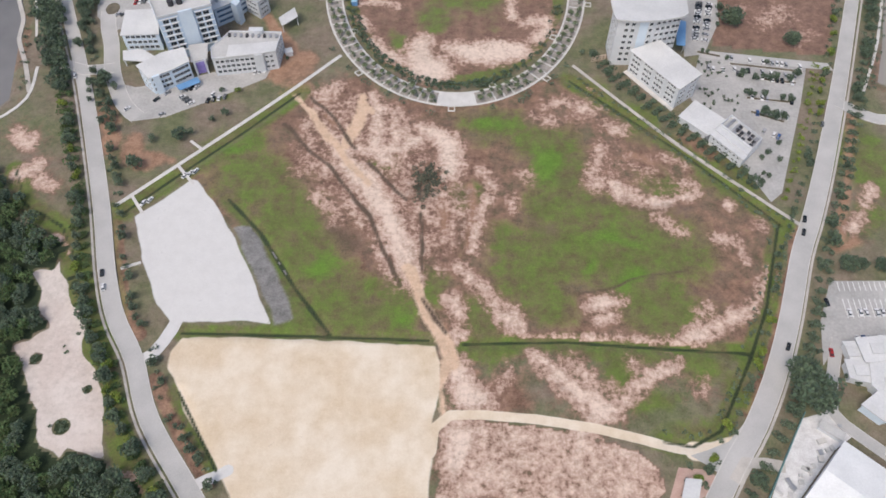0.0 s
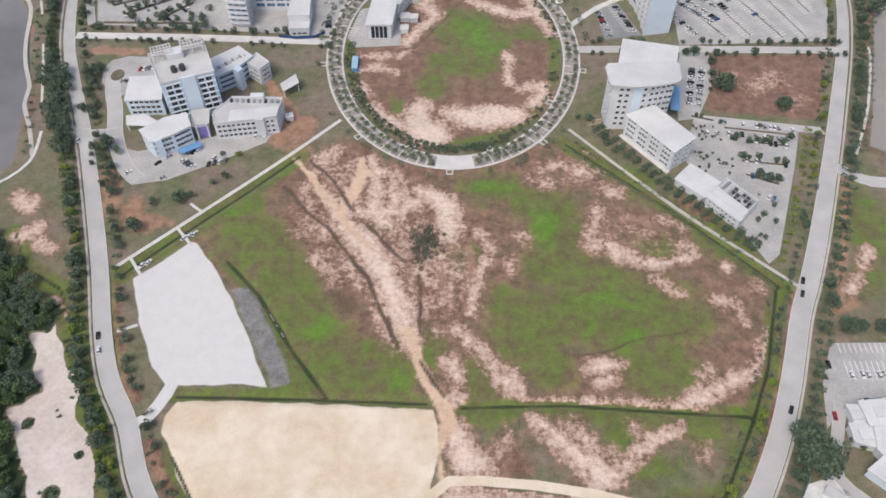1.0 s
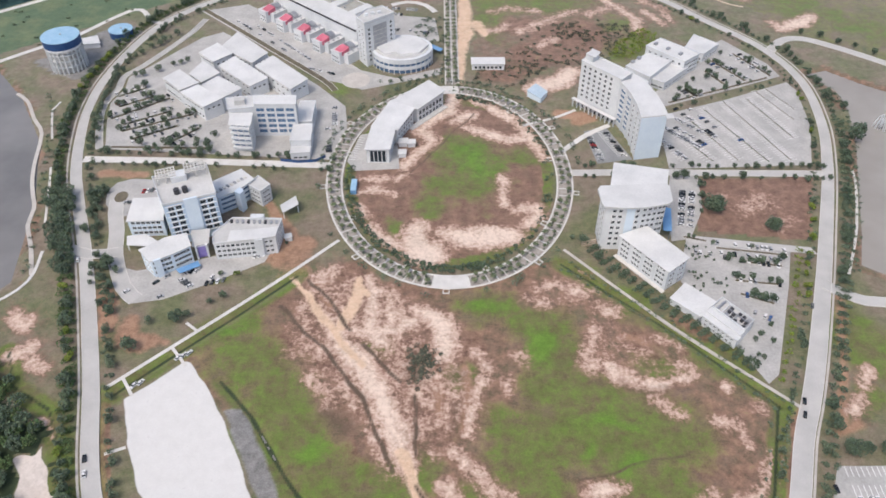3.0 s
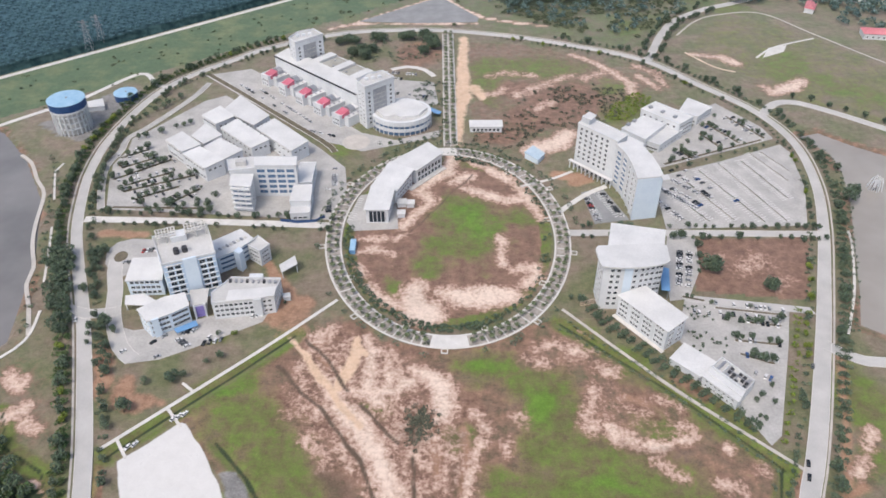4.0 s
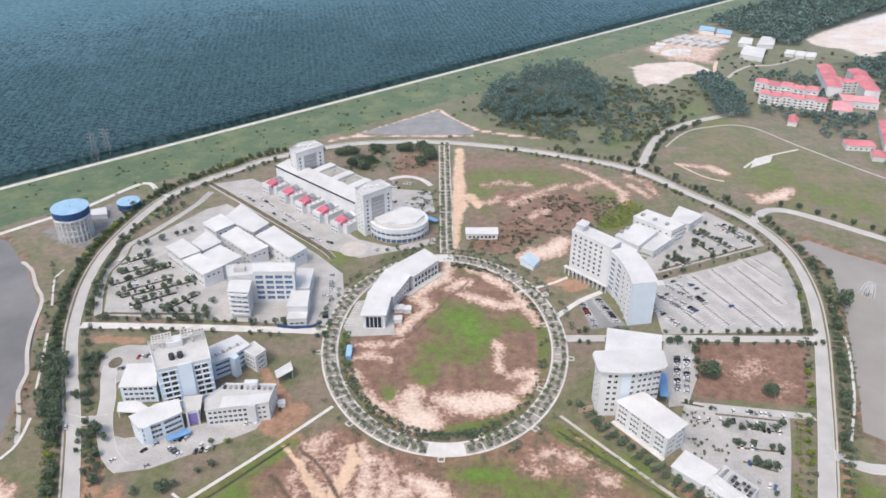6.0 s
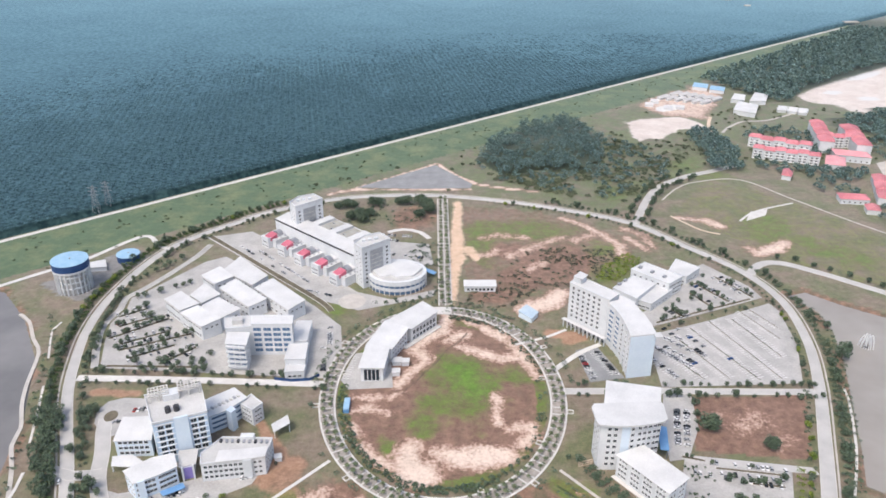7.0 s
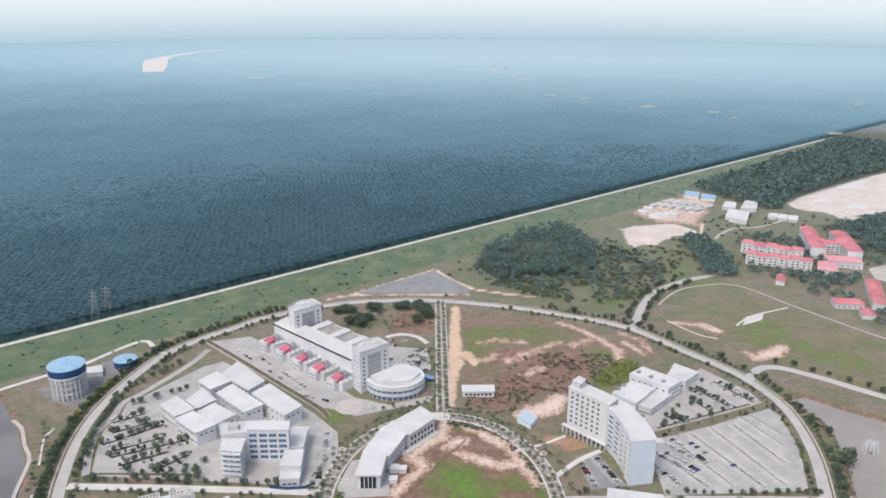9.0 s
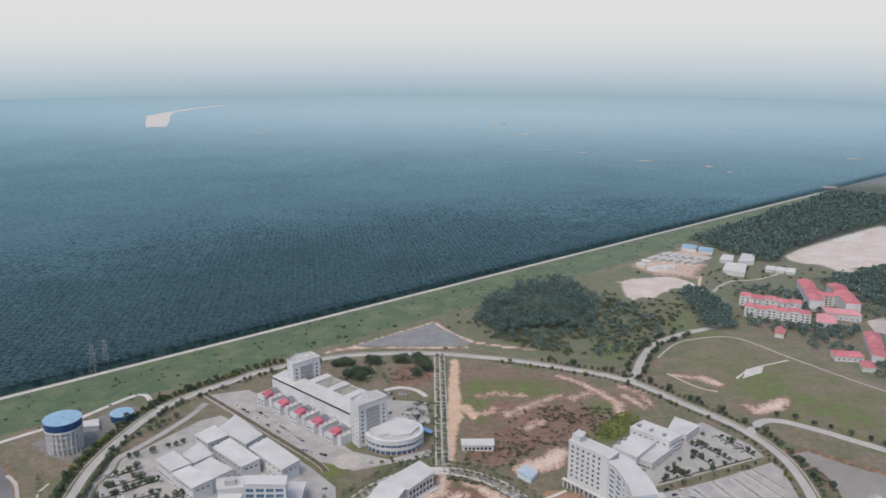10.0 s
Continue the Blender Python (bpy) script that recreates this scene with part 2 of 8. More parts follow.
pale = mix(n, l, 0.5, pale, tone((0.66, 0.62, 0.59), (1.0, 1.0, 1.0), speck, 0.36, 0.54), "MULTIPLY")
col = mix(n, l, tone((0, 0, 0), (1, 1, 1), bare, 0.20, 0.46), col, pale)
col = mix(n, l, weight("cover_e", "Green", 2.6, 2.2, both), col, tone((0.60, 0.415, 0.285), (0.70, 0.525, 0.385)))
col = mix(n, l, weight("cover_d", "Green", 1.3, 2.0), col, tone((0.085, 0.060, 0.042), (0.145, 0.105, 0.076)))
col = mix(n, l, weight("cover_c", "Green", 0.8, 3.0), col, tone((0.16, 0.155, 0.15), (0.30, 0.29, 0.28)))
blot = calc(n, l, "ADD", calc(n, l, "MULTIPLY", wide, 0.9), calc(n, l, "MULTIPLY", streak, 0.1))
sand = mix(n, l, tone((0, 0, 0), (1, 1, 1), blot, 0.40, 0.60), tone((0.60, 0.475, 0.325), (0.69, 0.57, 0.425)), tone((0.72, 0.625, 0.50), (0.79, 0.70, 0.585)))
sand = mix(n, l, tone((0, 0, 0), (1, 1, 1), mid, 0.66, 0.74), sand, (0.52, 0.42, 0.31))
col = mix(n, l, weight("cover_b", "Red", 0.5, 6.0), col, sand)
col = mix(n, l, weight("cover_d", "Blue", 0.7, 7.0), col, mix(n, l, tone((0, 0, 0), (1, 1, 1), wide, 0.4, 0.6), tone((0.58, 0.49, 0.435), (0.66, 0.575, 0.52)), tone((0.64, 0.565, 0.51), (0.72, 0.645, 0.59))))
chalk = mix(n, l, tone((0, 0, 0), (1, 1, 1), mid, 0.62, 0.74), tone((0.60, 0.585, 0.565), (0.66, 0.645, 0.625)), (0.50, 0.485, 0.47))
col = mix(n, l, weight("cover_b", "Green", 0.35, 7.0), col, chalk)
patchy = calc(n, l, "ADD", calc(n, l, "MULTIPLY", noise_at(n, l, pos, 0.055, 7, 0.7), 0.5), calc(n, l, "MULTIPLY", flecks, 0.5))
mottle = tone((0.80, 0.79, 0.77), (1.0, 1.0, 1.0), patchy, 0.38, 0.54)
col = mix(n, l, calc(n, l, "SUBTRACT", 1.0, calc(n, l, "ADD", weight("cover_b", "Green", 0.35, 7.0), weight("cover_b", "Red", 0.5, 6.0)), clamp=True), col, mix(n, l, 1.0, col, mottle, "MULTIPLY"))
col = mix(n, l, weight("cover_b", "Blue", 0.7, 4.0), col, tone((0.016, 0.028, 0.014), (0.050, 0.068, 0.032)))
palms_w = weight("cover_c", "Red", 0.2, 4.0)
col = mix(n, l, palms_w, col, tone((0.012, 0.030, 0.022), (0.028, 0.054, 0.038), calc(n, l, "ADD", calc(n, l, "MULTIPLY", mid, 0.6), calc(n, l, "MULTIPLY", noise_at(n, l, pos, 0.004, 5), 0.4))))
# pale sheen put on the ground in place of haze at low angles
l.new(calc(n, l, "ADD", calc(n, l, "MULTIPLY", palms_w, 0.4), 0.35), b.inputs["Sheen Weight"])
b.inputs["Sheen Roughness"].default_value = 0.45
b.inputs["Sheen Tint"].default_value = (0.90, 0.92, 0.92, 1)
l.new(col, b.inputs["Base Color"])
bump(n, l, b, grain, 0.35, 0.5)

# ---- mesh helpers ----


def mesh(name, verts, faces, material):
    me = bpy.data.meshes.new(name)
    me.from_pydata([tuple(v) for v in verts], [], [tuple(f) for f in faces])
    me.update()
    me.materials.append(MATS[material])
    return me


def part(name, data, parent=None, label="", at=None):
    ob = new(name, data)
    if parent is not None:
        ob.parent = parent
    if at is not None:
        ob.matrix_basis = at
    return tagged(ob, label) if label else ob


def thing(name, label, category, at=None, group="", kind=""):
    ob = new(name)
    ob.empty_display_size = 1
    if at is not None:
        ob.matrix_basis = at
    return tagged(ob, label, category, group, kind)


def ccw(poly):
    a = sum(p[0] * q[1] - q[0] * p[1] for p, q in zip(poly, list(poly[1:]) + [poly[0]]))
    return list(poly) if a > 0 else list(poly)[::-1]


def prism_data(poly, z0, z1):
    """Vertices and faces of an upright prism; z1 may be one height or one for each corner."""
    k = len(poly)
    tops = z1 if isinstance(z1, (list, tuple)) else [z1] * k
    v = [(x, y, z0) for x, y in poly] + [(x, y, z) for (x, y), z in zip(poly, tops)]
    f = [tuple(range(k - 1, -1, -1)), tuple(range(k, 2 * k))]
    f += [(i, (i + 1) % k, k + (i + 1) % k, k + i) for i in range(k)]
    return v, f


def join(chunks):
    verts, faces = [], []
    for v, f in chunks:
        o = len(verts)
        verts += list(v)
        faces += [tuple(i + o for i in q) for q in f]
    return verts, faces


def box_data(x0, x1, y0, y1, z0, z1):
    return prism_data([(x0, y0), (x1, y0), (x1, y1), (x0, y1)], z0, z1)


def grow(poly, d):
    """The outline moved outwards by d."""
    out, k = [], len(poly)
    for i in range(k):
        p, q, r = Vector(poly[i - 1]), Vector(poly[i]), Vector(poly[(i + 1) % k])
        a, c = (q - p).normalized(), (r - q).normalized()
        na, nc = Vector((a.y, -a.x)), Vector((c.y, -c.x))
        s = na + nc
        s = s / max(0.35, s.dot(na))
        out.append((q.x + s.x * d, q.y + s.y * d))
    return out


def smooth(points, step=6.0, closed=False):
    """Catmull-Rom line through the points."""
    P = [Vector(p) for p in points]
    k, out = len(P), []
    for i in range(k if closed else k - 1):
        if closed:
            a, b2, c, d = P[i - 1], P[i], P[(i + 1) % k], P[(i + 2) % k]
        else:
            a, b2, c, d = P[max(i - 1, 0)], P[i], P[i + 1], P[min(i + 2, k - 1)]
        m2 = max(1, int((c - b2).length / step))
        for j in range(m2):
            t = j / m2
            out.append(0.5 * ((2 * b2) + (c - a) * t + (2 * a - 5 * b2 + 4 * c - d) * t * t + (3 * b2 - a - 3 * c + d) * t ** 3))
    if not closed:
        out.append(P[-1])
    return out


def sides(line, closed=False):
    k, out = len(line), []
    for i in range(k):
        a, c = (line[i - 1], line[(i + 1) % k]) if closed else (line[max(i - 1, 0)], line[min(i + 1, k - 1)])
        d = (c - a).normalized()
        out.append(Vector((d.y, -d.x)))
    return out


def ribbon_data(line, o0, o1, z0, z1, closed=False):
    """A slab that follows the line between two offsets to its right (numbers, or functions of the point)."""
    nrm, k = sides(line, closed), len(line)
    v, f = [], []
    for p, s in zip(line, nrm):
        a, c = p + s * (o0(p) if callable(o0) else o0), p + s * (o1(p) if callable(o1) else o1)
        v += [(a.x, a.y, z0), (a.x, a.y, z1), (c.x, c.y, z1), (c.x, c.y, z0)]
    for i in range(k if closed else k - 1):
        j = (i + 1) % k
        f += [(4 * i + e, 4 * j + e, 4 * j + e + 1, 4 * i + e + 1) for e in (0, 1, 2)]
    if not closed:
        f += [(0, 1, 2, 3), (4 * k - 1, 4 * k - 2, 4 * k - 3, 4 * k - 4)]
    return v, f


def ellipse(cx, cy, rx, ry, k=120, a0=0, a1=360):
    return [Vector((cx + rx * math.cos(radians(a0 + (a1 - a0) * i / k)), cy + ry * math.sin(radians(a0 + (a1 - a0) * i / k)))) for i in range(k)]


def inside(px, py, poly):
    hit = np.zeros(np.shape(px), bool)
    for (x0, y0), (x1, y1) in zip(poly, list(poly[1:]) + [poly[0]]):
        if y0 != y1:
            hit ^= ((y0 > py) != (y1 > py)) & (px < (x1 - x0) * (py - y0) / (y1 - y0) + x0)
    return hit


def away(px, py, line, closed=False):
    """Distance of points from a polyline."""
    best = np.full(np.shape(px), 1e9)
    pts = list(line) + ([line[0]] if closed else [])
    for a, c in zip(pts, pts[1:]):
        dx, dy = c[0] - a[0], c[1] - a[1]
        t = np.clip(((px - a[0]) * dx + (py - a[1]) * dy) / max(dx * dx + dy * dy, 1e-9), 0, 1)
        best = np.minimum(best, np.hypot(px - a[0] - t * dx, py - a[1] - t * dy))
    return best


RNG = np.random.default_rng(7)
LATTICE = RNG.random((256, 256))


def field_noise(px, py, size):
    """Smooth value noise, two octaves, 0 to 1."""
    out = 0
    for s, w in ((size, 0.65), (size / 2.3, 0.35)):
        u, v = px / s + 1000, py / s + 1000
        i, j = np.floor(u).astype(int), np.floor(v).astype(int)
        fu, fv = u - i, v - j
        fu, fv = fu * fu * (3 - 2 * fu), fv * fv * (3 - 2 * fv)
        g = lambda a, c: LATTICE[a % 256, c % 256]
        out = out + w * ((g(i, j) * (1 - fu) + g(i + 1, j) * fu) * (1 - fv) + (g(i, j + 1) * (1 - fu) + g(i + 1, j + 1) * fu) * fv)
    return out


# ---- the plan: roads, waters, plots (metres; the camera starts over 0, 0 and looks along +y) ----
WEST_ROAD = [(-75, 55), (-102, 93), (-127, 127), (-140, 156), (-153, 177), (-163, 202), (-177, 247), (-201, 315), (-215, 351), (-229, 384), (-243, 420),
             (-253, 457), (-260, 496), (-261, 539), (-253, 590), (-239, 632), (-216, 663), (-190, 688), (-162, 714), (-99, 746), (-43, 755), (8, 754),
             (70, 740), (124, 720), (190, 686), (230, 635), (265, 586), (280, 536), (276, 479), (261, 424), (237, 360), (218, 312), (198, 264), (184, 233),
             (173, 211), (159, 176), (146, 148), (132, 124), (118, 105), (100, 78), (85, 55)]
WEST_LINK = [(-243, 435), (-184, 433), (-125, 430), (-74, 427)]
EAST_LINK = [(88, 418), (150, 418), (199, 417), (257, 416)]
PATH_SW = [(-61, 352), (-100, 310), (-168, 242)]
PATH_SE = [(74, 343), (125, 282), (178, 228)]
RING = (6.5, 419.0, 82.0, 109.0)
LAKE_W = [(-352, 555), (-317, 514), (-284, 460), (-265, 405), (-255, 363), (-247, 318), (-268, 288), (-330, 270), (-450, 300), (-480, 450), (-420, 560)]
LAKE_E = [(290, 545), (304, 520), (302, 490), (293, 455), (285, 432), (272, 395), (260, 360), (248, 330), (264, 318), (300, 315), (380, 330), (430, 420), (400, 470), (365, 500), (325, 530), (305, 550)]
DITCHES = [[(-121, 169), (-55, 167), (-8, 165)], [(8, 163), (54, 164), (92, 161), (137, 158)], [(-111, 246), (-92, 225), (-71, 192), (-53, 168)],
           [(166, 228), (150, 182), (137, 156), (117, 122), (104, 115), (92, 117)], [(71, 331), (124, 279), (168, 229)], [(-82, 322), (-110, 292), (-138, 264), (-163, 238)],
           [(-150, 170), (-165, 215), (-172, 240)], [(-117, 140), (-95, 105)]]
WHITE_LOT = [(-131, 259), (-128, 258), (-111, 232), (-98, 209), (-84, 179), (-81, 174), (-121, 175), (-127, 174), (-136, 184), (-146, 206), (-155, 229), (-157, 234)]
TAN_LOT = [(-120, 167), (-77, 166), (-43, 165), (-5, 162), (-3, 154), (-3, 138), (-6, 123), (-7, 60), (-75, 60), (-88, 94), (-95, 106), (-107, 123), (-118, 141), (-124, 152), (-124, 160)]
GRAVEL = [(-106, 228), (-98, 229), (-88, 212), (-75, 188), (-71, 176), (-79, 174), (-87, 190), (-95, 205)]
EDGE_A, EDGE_B = Vector((-396, 646)), Vector((878, 1671))       # the plantation's straight edge
EDGE_D = (EDGE_B - EDGE_A).normalized()
EDGE_N = Vector((-EDGE_D.y, EDGE_D.x))

# bare soil, tracks and ruts: lines of x, y, width; grass: ellipses of x, y, two radii, angle
SOIL_WEST = [[(-65, 291, 5), (-54, 275, 11), (-40, 256, 14), (-32, 239, 14), (-25, 222, 13), (-19, 209, 12), (-16, 197, 10)], [(-42, 319, 5), (-35, 308, 8), (-37, 295, 9), (-37, 283, 9)], [(-15, 296, 7), (-7, 291, 10), (1, 283, 15), (3, 271, 13), (2, 261, 8)], [(-45, 280, 8), (-33, 280, 10), (-22, 280, 9), (-15, 286, 6)], [(-29, 270, 7), (-38, 278, 8)], [(-11, 238, 2), (-7, 232, 5), (-3, 229, 2)]]
SOIL_EAST = [[(86, 256, 6), (90, 248, 6), (100, 246, 6), (109, 243, 6), (118, 246, 4), (125, 247, 4), (129, 250, 3)], [(106, 234, 2), (113, 228, 3), (118, 223, 2)], [(125, 257, 2), (130, 256, 2)], [(143, 241, 3), (143, 239, 3)], [(134, 220, 3), (138, 219, 4), (145, 220, 3)], [(146, 215, 2), (146, 207, 3)]]
SOIL_MID = [[(7, 205, 4), (13, 196, 5), (19, 188, 6), (25, 179, 6), (31, 172, 6)], [(31, 179, 6), (36, 168, 4)], [(3, 186, 6), (5, 178, 6)], [(5, 168, 6), (6, 170, 5)], [(23, 248, 3), (18, 239, 4), (15, 229, 3), (13, 214, 3)], [(18, 264, 3), (25, 253, 5)]]
SOIL_DITCH = [[(36, 165, 2), (51, 166, 1), (67, 166, 2), (77, 165, 2), (93, 165, 2), (105, 164, 3), (116, 166, 7), (121, 171, 8), (131, 176, 6), (140, 181, 4), (147, 189, 4), (156, 202, 4)], [(70, 182, 8), (79, 186, 8), (83, 186, 3)], [(71, 176, 4), (78, 177, 5)]]
SOIL_SOUTH = [[(40, 158, 3), (46, 151, 8), (52, 143, 8), (59, 137, 11), (66, 131, 11), (73, 132, 8)], [(84, 142, 5), (93, 149, 5), (101, 151, 5), (104, 154, 3)], [(84, 141, 4), (77, 135, 6)], [(4, 151, 10), (9, 139, 15), (18, 135, 6)], [(7, 120, 13), (3, 106, 12)], [(58, 120, 8), (54, 107, 9)]]
SOIL_FAINT = [[(-71, 320, 11), (-60, 328, 8)], [(-69, 310, 8), (-58, 300, 7)], [(-27, 304, 11), (-25, 291, 14)], [(-79, 262, 4), (-78, 263, 4)], [(-66, 249, 7), (-61, 243, 8), (-54, 237, 6)], [(-48, 242, 7), (-41, 232, 5)], [(-56, 231, 3), (-50, 233, 3)], [(-36, 222, 4), (-30, 209, 5), (-25, 194, 2)], [(-6, 217, 3), (-4, 216, 2)], [(-6, 207, 4), (-2, 203, 4)]]
SOIL_FAINT_EAST = [[(57, 311, 6), (67, 314, 8), (75, 310, 8), (83, 305, 7)], [(49, 303, 6), (61, 300, 6)], [(87, 299, 6), (95, 292, 10)], [(82, 322, 4), (84, 319, 4)], [(83, 280, 7), (79, 268, 8), (76, 257, 6), (82, 253, 9)], [(114, 273, 4), (120, 270, 4), (127, 266, 4)], [(99, 265, 2), (110, 264, 2)], [(41, 262, 5), (43, 259, 4)], [(34, 248, 3), (34, 239, 2)], [(157, 230, 3), (158, 225, 3)], [(121, 181, 5), (118, 177, 4)]]
SOIL_FAINT_SOUTH = [[(56, 154, 7), (63, 145, 6)], [(29, 150, 5), (23, 140, 6)], [(83, 155, 3), (84, 152, 3)], [(111, 143, 4), (111, 140, 3)], [(69, 141, 6), (74, 137, 5)], [(-75, 300, 5), (-76, 290, 5), (-70, 280, 7), (-63, 276, 5)]]
TRACK = [[(-85, 321, 2), (-75, 306, 4), (-69, 295, 5), (-60, 285, 4), (-49, 269, 4), (-39, 256, 3)], [(-18, 202, 7), (-12, 186, 5), (-7, 174, 5), (-1, 165, 7), (3, 154, 7)], [(-46, 318, 4), (-47, 304, 7), (-50, 290, 8), (-53, 282, 5)], [(-47, 315, 3), (-40, 306, 4)], [(0, 129, 3), (-3, 141, 2), (0, 154, 6)]]
RUTS = [[(-89, 297, 2), (-73, 280, 2), (-59, 266, 2), (-46, 247, 2), (-36, 229, 2), (-27, 207, 2), (-23, 194, 2)], [(-76, 319, 2), (-61, 300, 2), (-47, 280, 2)], [(-40, 269, 2), (-29, 256, 2), (-20, 245, 2)], [(-12, 236, 2), (-12, 219, 2), (-11, 202, 2)], [(64, 188, 1), (89, 197, 1), (117, 203, 1)], [(-11, 186, 2), (-5, 174, 2), (0, 168, 2)]]
DARK = [[(-14, 265, 7), (-12, 248, 12)], [(8, 248, 8), (12, 246, 6)], [(8, 230, 5), (7, 218, 4)], [(50, 141, 3), (55, 136, 3), (59, 131, 2)], [(93, 243, 3), (104, 238, 5), (117, 241, 3)], [(62, 257, 5), (65, 259, 4)], [(44, 230, 6), (54, 222, 5)], [(-36, 180, 6), (-32, 182, 3)], [(-56, 227, 10), (-45, 218, 12)]]
RUST = [[(-4, 258, 4), (-1, 239, 6), (1, 225, 4)], [(12, 254, 4), (15, 236, 5), (11, 217, 4)], [(-61, 297, 5), (-67, 304, 4)], [(-72, 310, 4), (-66, 321, 5)], [(0, 166, 6), (-1, 171, 4)], [(12, 147, 3), (13, 149, 3)], [(108, 269, 4), (100, 275, 4)], [(-224, 419, 8), (-196, 417, 8)], [(-110, 387, 6), (-96, 366, 9), (-91, 351, 12), (-95, 331, 8)], [(-190, 316, 5), (-182, 301, 6)], [(88, 490, 12), (104, 486, 14)], [(100, 478, 10), (110, 484, 10)]]
FIELD_LUSH = [(-118, 275, 17, 7, 0), (-112, 283, 18, 9, 0), (-100, 260, 18, 16, 0), (-82, 236, 18, 21, 0), (-86, 219, 16, 17, 0), (-68, 207, 17, 20, 0), (-53, 190, 20, 16, 0), (-36, 177, 19, 8, 0), (-60, 177, 22, 9, 0), (-22, 177, 9, 8, 0), (-26, 191, 6, 8, 0), (-32, 266, 7, 6, 0), (-6, 194, 5, 10, 0)]
FIELD_LUSH_EAST = [(27, 296, 19, 11, 0), (54, 283, 17, 14, 0), (59, 265, 14, 18, 0), (61, 241, 20, 11, 0), (77, 227, 34, 16, 0), (58, 210, 36, 19, 0), (37, 200, 17, 16, 0), (30, 218, 11, 11, 0), (86, 205, 26, 14, 0), (107, 215, 20, 16, 0), (105, 177, 19, 9, 0), (95, 188, 16, 10, 0), (45, 185, 16, 9, 0), (16, 177, 8, 10, 0), (115, 254, 15, 7, 0)]
FIELD_LUSH_SOUTH = [(147, 260, 12, 10, 0), (150, 248, 11, 11, 0), (81, 327, 8, 6, 0), (106, 298, 10, 11, 0), (86, 310, 6, 4, 0), (21, 158, 16, 5, 0), (44, 161, 31, 2, 0), (74, 159, 33, 3, 0), (75, 149, 7, 8, 0), (114, 153, 12, 10, 0), (91, 137, 7, 5, 0), (104, 119, 12, 2, 0), (124, 140, 5, 11, 0), (12, 246, 8, 7, 0)]
FIELD_BRIGHT = [(29, 296, 8, 7, 0), (68, 203, 4, 5, 0), (90, 198, 7, 3, 0), (53, 269, 7, 12, 0), (-32, 266, 4, 3, 0), (-112, 280, 7, 5, 0), (-62, 205, 8, 8, 0), (-18, 177, 4, 4, 0), (84, 222, 14, 5, 0), (19, 298, 5, 6, 0)]
RING_STROKES = [[(15, 517, 6), (33, 501, 8), (49, 486, 8), (64, 465, 6), (71, 435, 5)], [(20, 472, 6), (36, 462, 10), (47, 458, 9), (63, 458, 8)], [(-52, 413, 3), (-30, 413, 3), (-21, 417, 2)], [(-51, 399, 3), (-40, 402, 5), (-29, 396, 4)], [(43, 413, 5), (40, 396, 5), (43, 384, 4)], [(48, 379, 5), (61, 384, 7), (62, 373, 8), (52, 363, 7)]]
RING_STROKES_SOUTH = [[(-14, 363, 14), (-15, 345, 20), (-7, 340, 23)], [(3, 358, 9), (17, 353, 19), (31, 355, 23), (45, 355, 12)], [(-44, 366, 5), (-34, 353, 7), (-24, 345, 7)], [(-52, 385, 4), (-46, 374, 4)]]
RING_TAN = [[(11, 517, 8), (8, 494, 11), (-6, 483, 11), (-14, 469, 8), (-4, 459, 8), (-17, 439, 6), (-25, 426, 6)], [(21, 487, 11), (8, 479, 5)]]
RING_DARK = [[(-22, 415, 1), (4, 457, 1), (25, 490, 1)], [(-36, 382, 4), (-32, 379, 5)], [(58, 419, 5), (61, 410, 5)]]
NORTH_STROKES = [[(127, 697, 4), (146, 680, 5), (161, 658, 7), (171, 639, 8), (168, 614, 7)], [(181, 653, 4), (193, 627, 4)], [(73, 524, 17), (95, 536, 19), (104, 550, 13)], [(73, 524, 15), (95, 536, 17), (104, 550, 11)]]
NORTH_FAINT = [[(46, 653, 7), (62, 661, 7), (88, 653, 6)], [(69, 615, 10), (97, 639, 9), (120, 654, 7)], [(129, 646, 8), (150, 658, 7)], [(183, 673, 7), (196, 660, 6), (200, 634, 5)], [(43, 615, 8), (59, 626, 7)], [(97, 604, 10), (81, 588, 8)]]
NORTH_TRACK = [[(26, 736, 8), (22, 694, 9), (22, 655, 12), (22, 615, 14)], [(21, 615, 12), (17, 564, 7), (15, 533, 4)], [(32, 632, 10), (38, 610, 7)]]
EAST_FIELD = [[(268, 691, 11), (276, 678, 11)], [(287, 630, 7), (291, 619, 10), (312, 630, 15), (324, 642, 10)], [(242, 698, 6), (267, 691, 5)]]
RING_LUSH = [(19, 445, 16, 17, 0), (8, 435, 15, 16, 0), (30, 429, 15, 16, 0), (22, 408, 15, 18, 0), (7, 405, 13, 15, 0), (-7, 385, 7, 11, 0), (-26, 361, 5, 7, 0), (54, 438, 12, 9, 0), (26, 420, 17, 32, 0), (12, 455, 10, 10, 0)]
RING_BRIGHT = [(23, 435, 15, 12, 0), (30, 420, 9, 16, 0), (15, 442, 11, 9, 0)]
NORTH_GREEN = [(46, 661, 16, 25, 0), (74, 669, 21, 18, 0), (100, 669, 27, 18, 0), (40, 643, 10, 17, 0), (154, 631, 15, 11, 0), (46, 608, 7, 9, 0), (150, 578, 10, 16, 0), (165, 593, 10, 17, 0)]
EAST_LUSH = [(327, 678, 16, 33, 0), (345, 642, 16, 17, 0), (353, 625, 15, 14, 0), (376, 608, 20, 15, 0), (189, 769, 8, 25, 0), (307, 808, 19, 17, 0)]
EAST_VERGE = [[(226, 310, 4), (211, 265, 4), (204, 246, 4), (196, 221, 5)], [(191, 215, 4), (203, 219, 5)]]
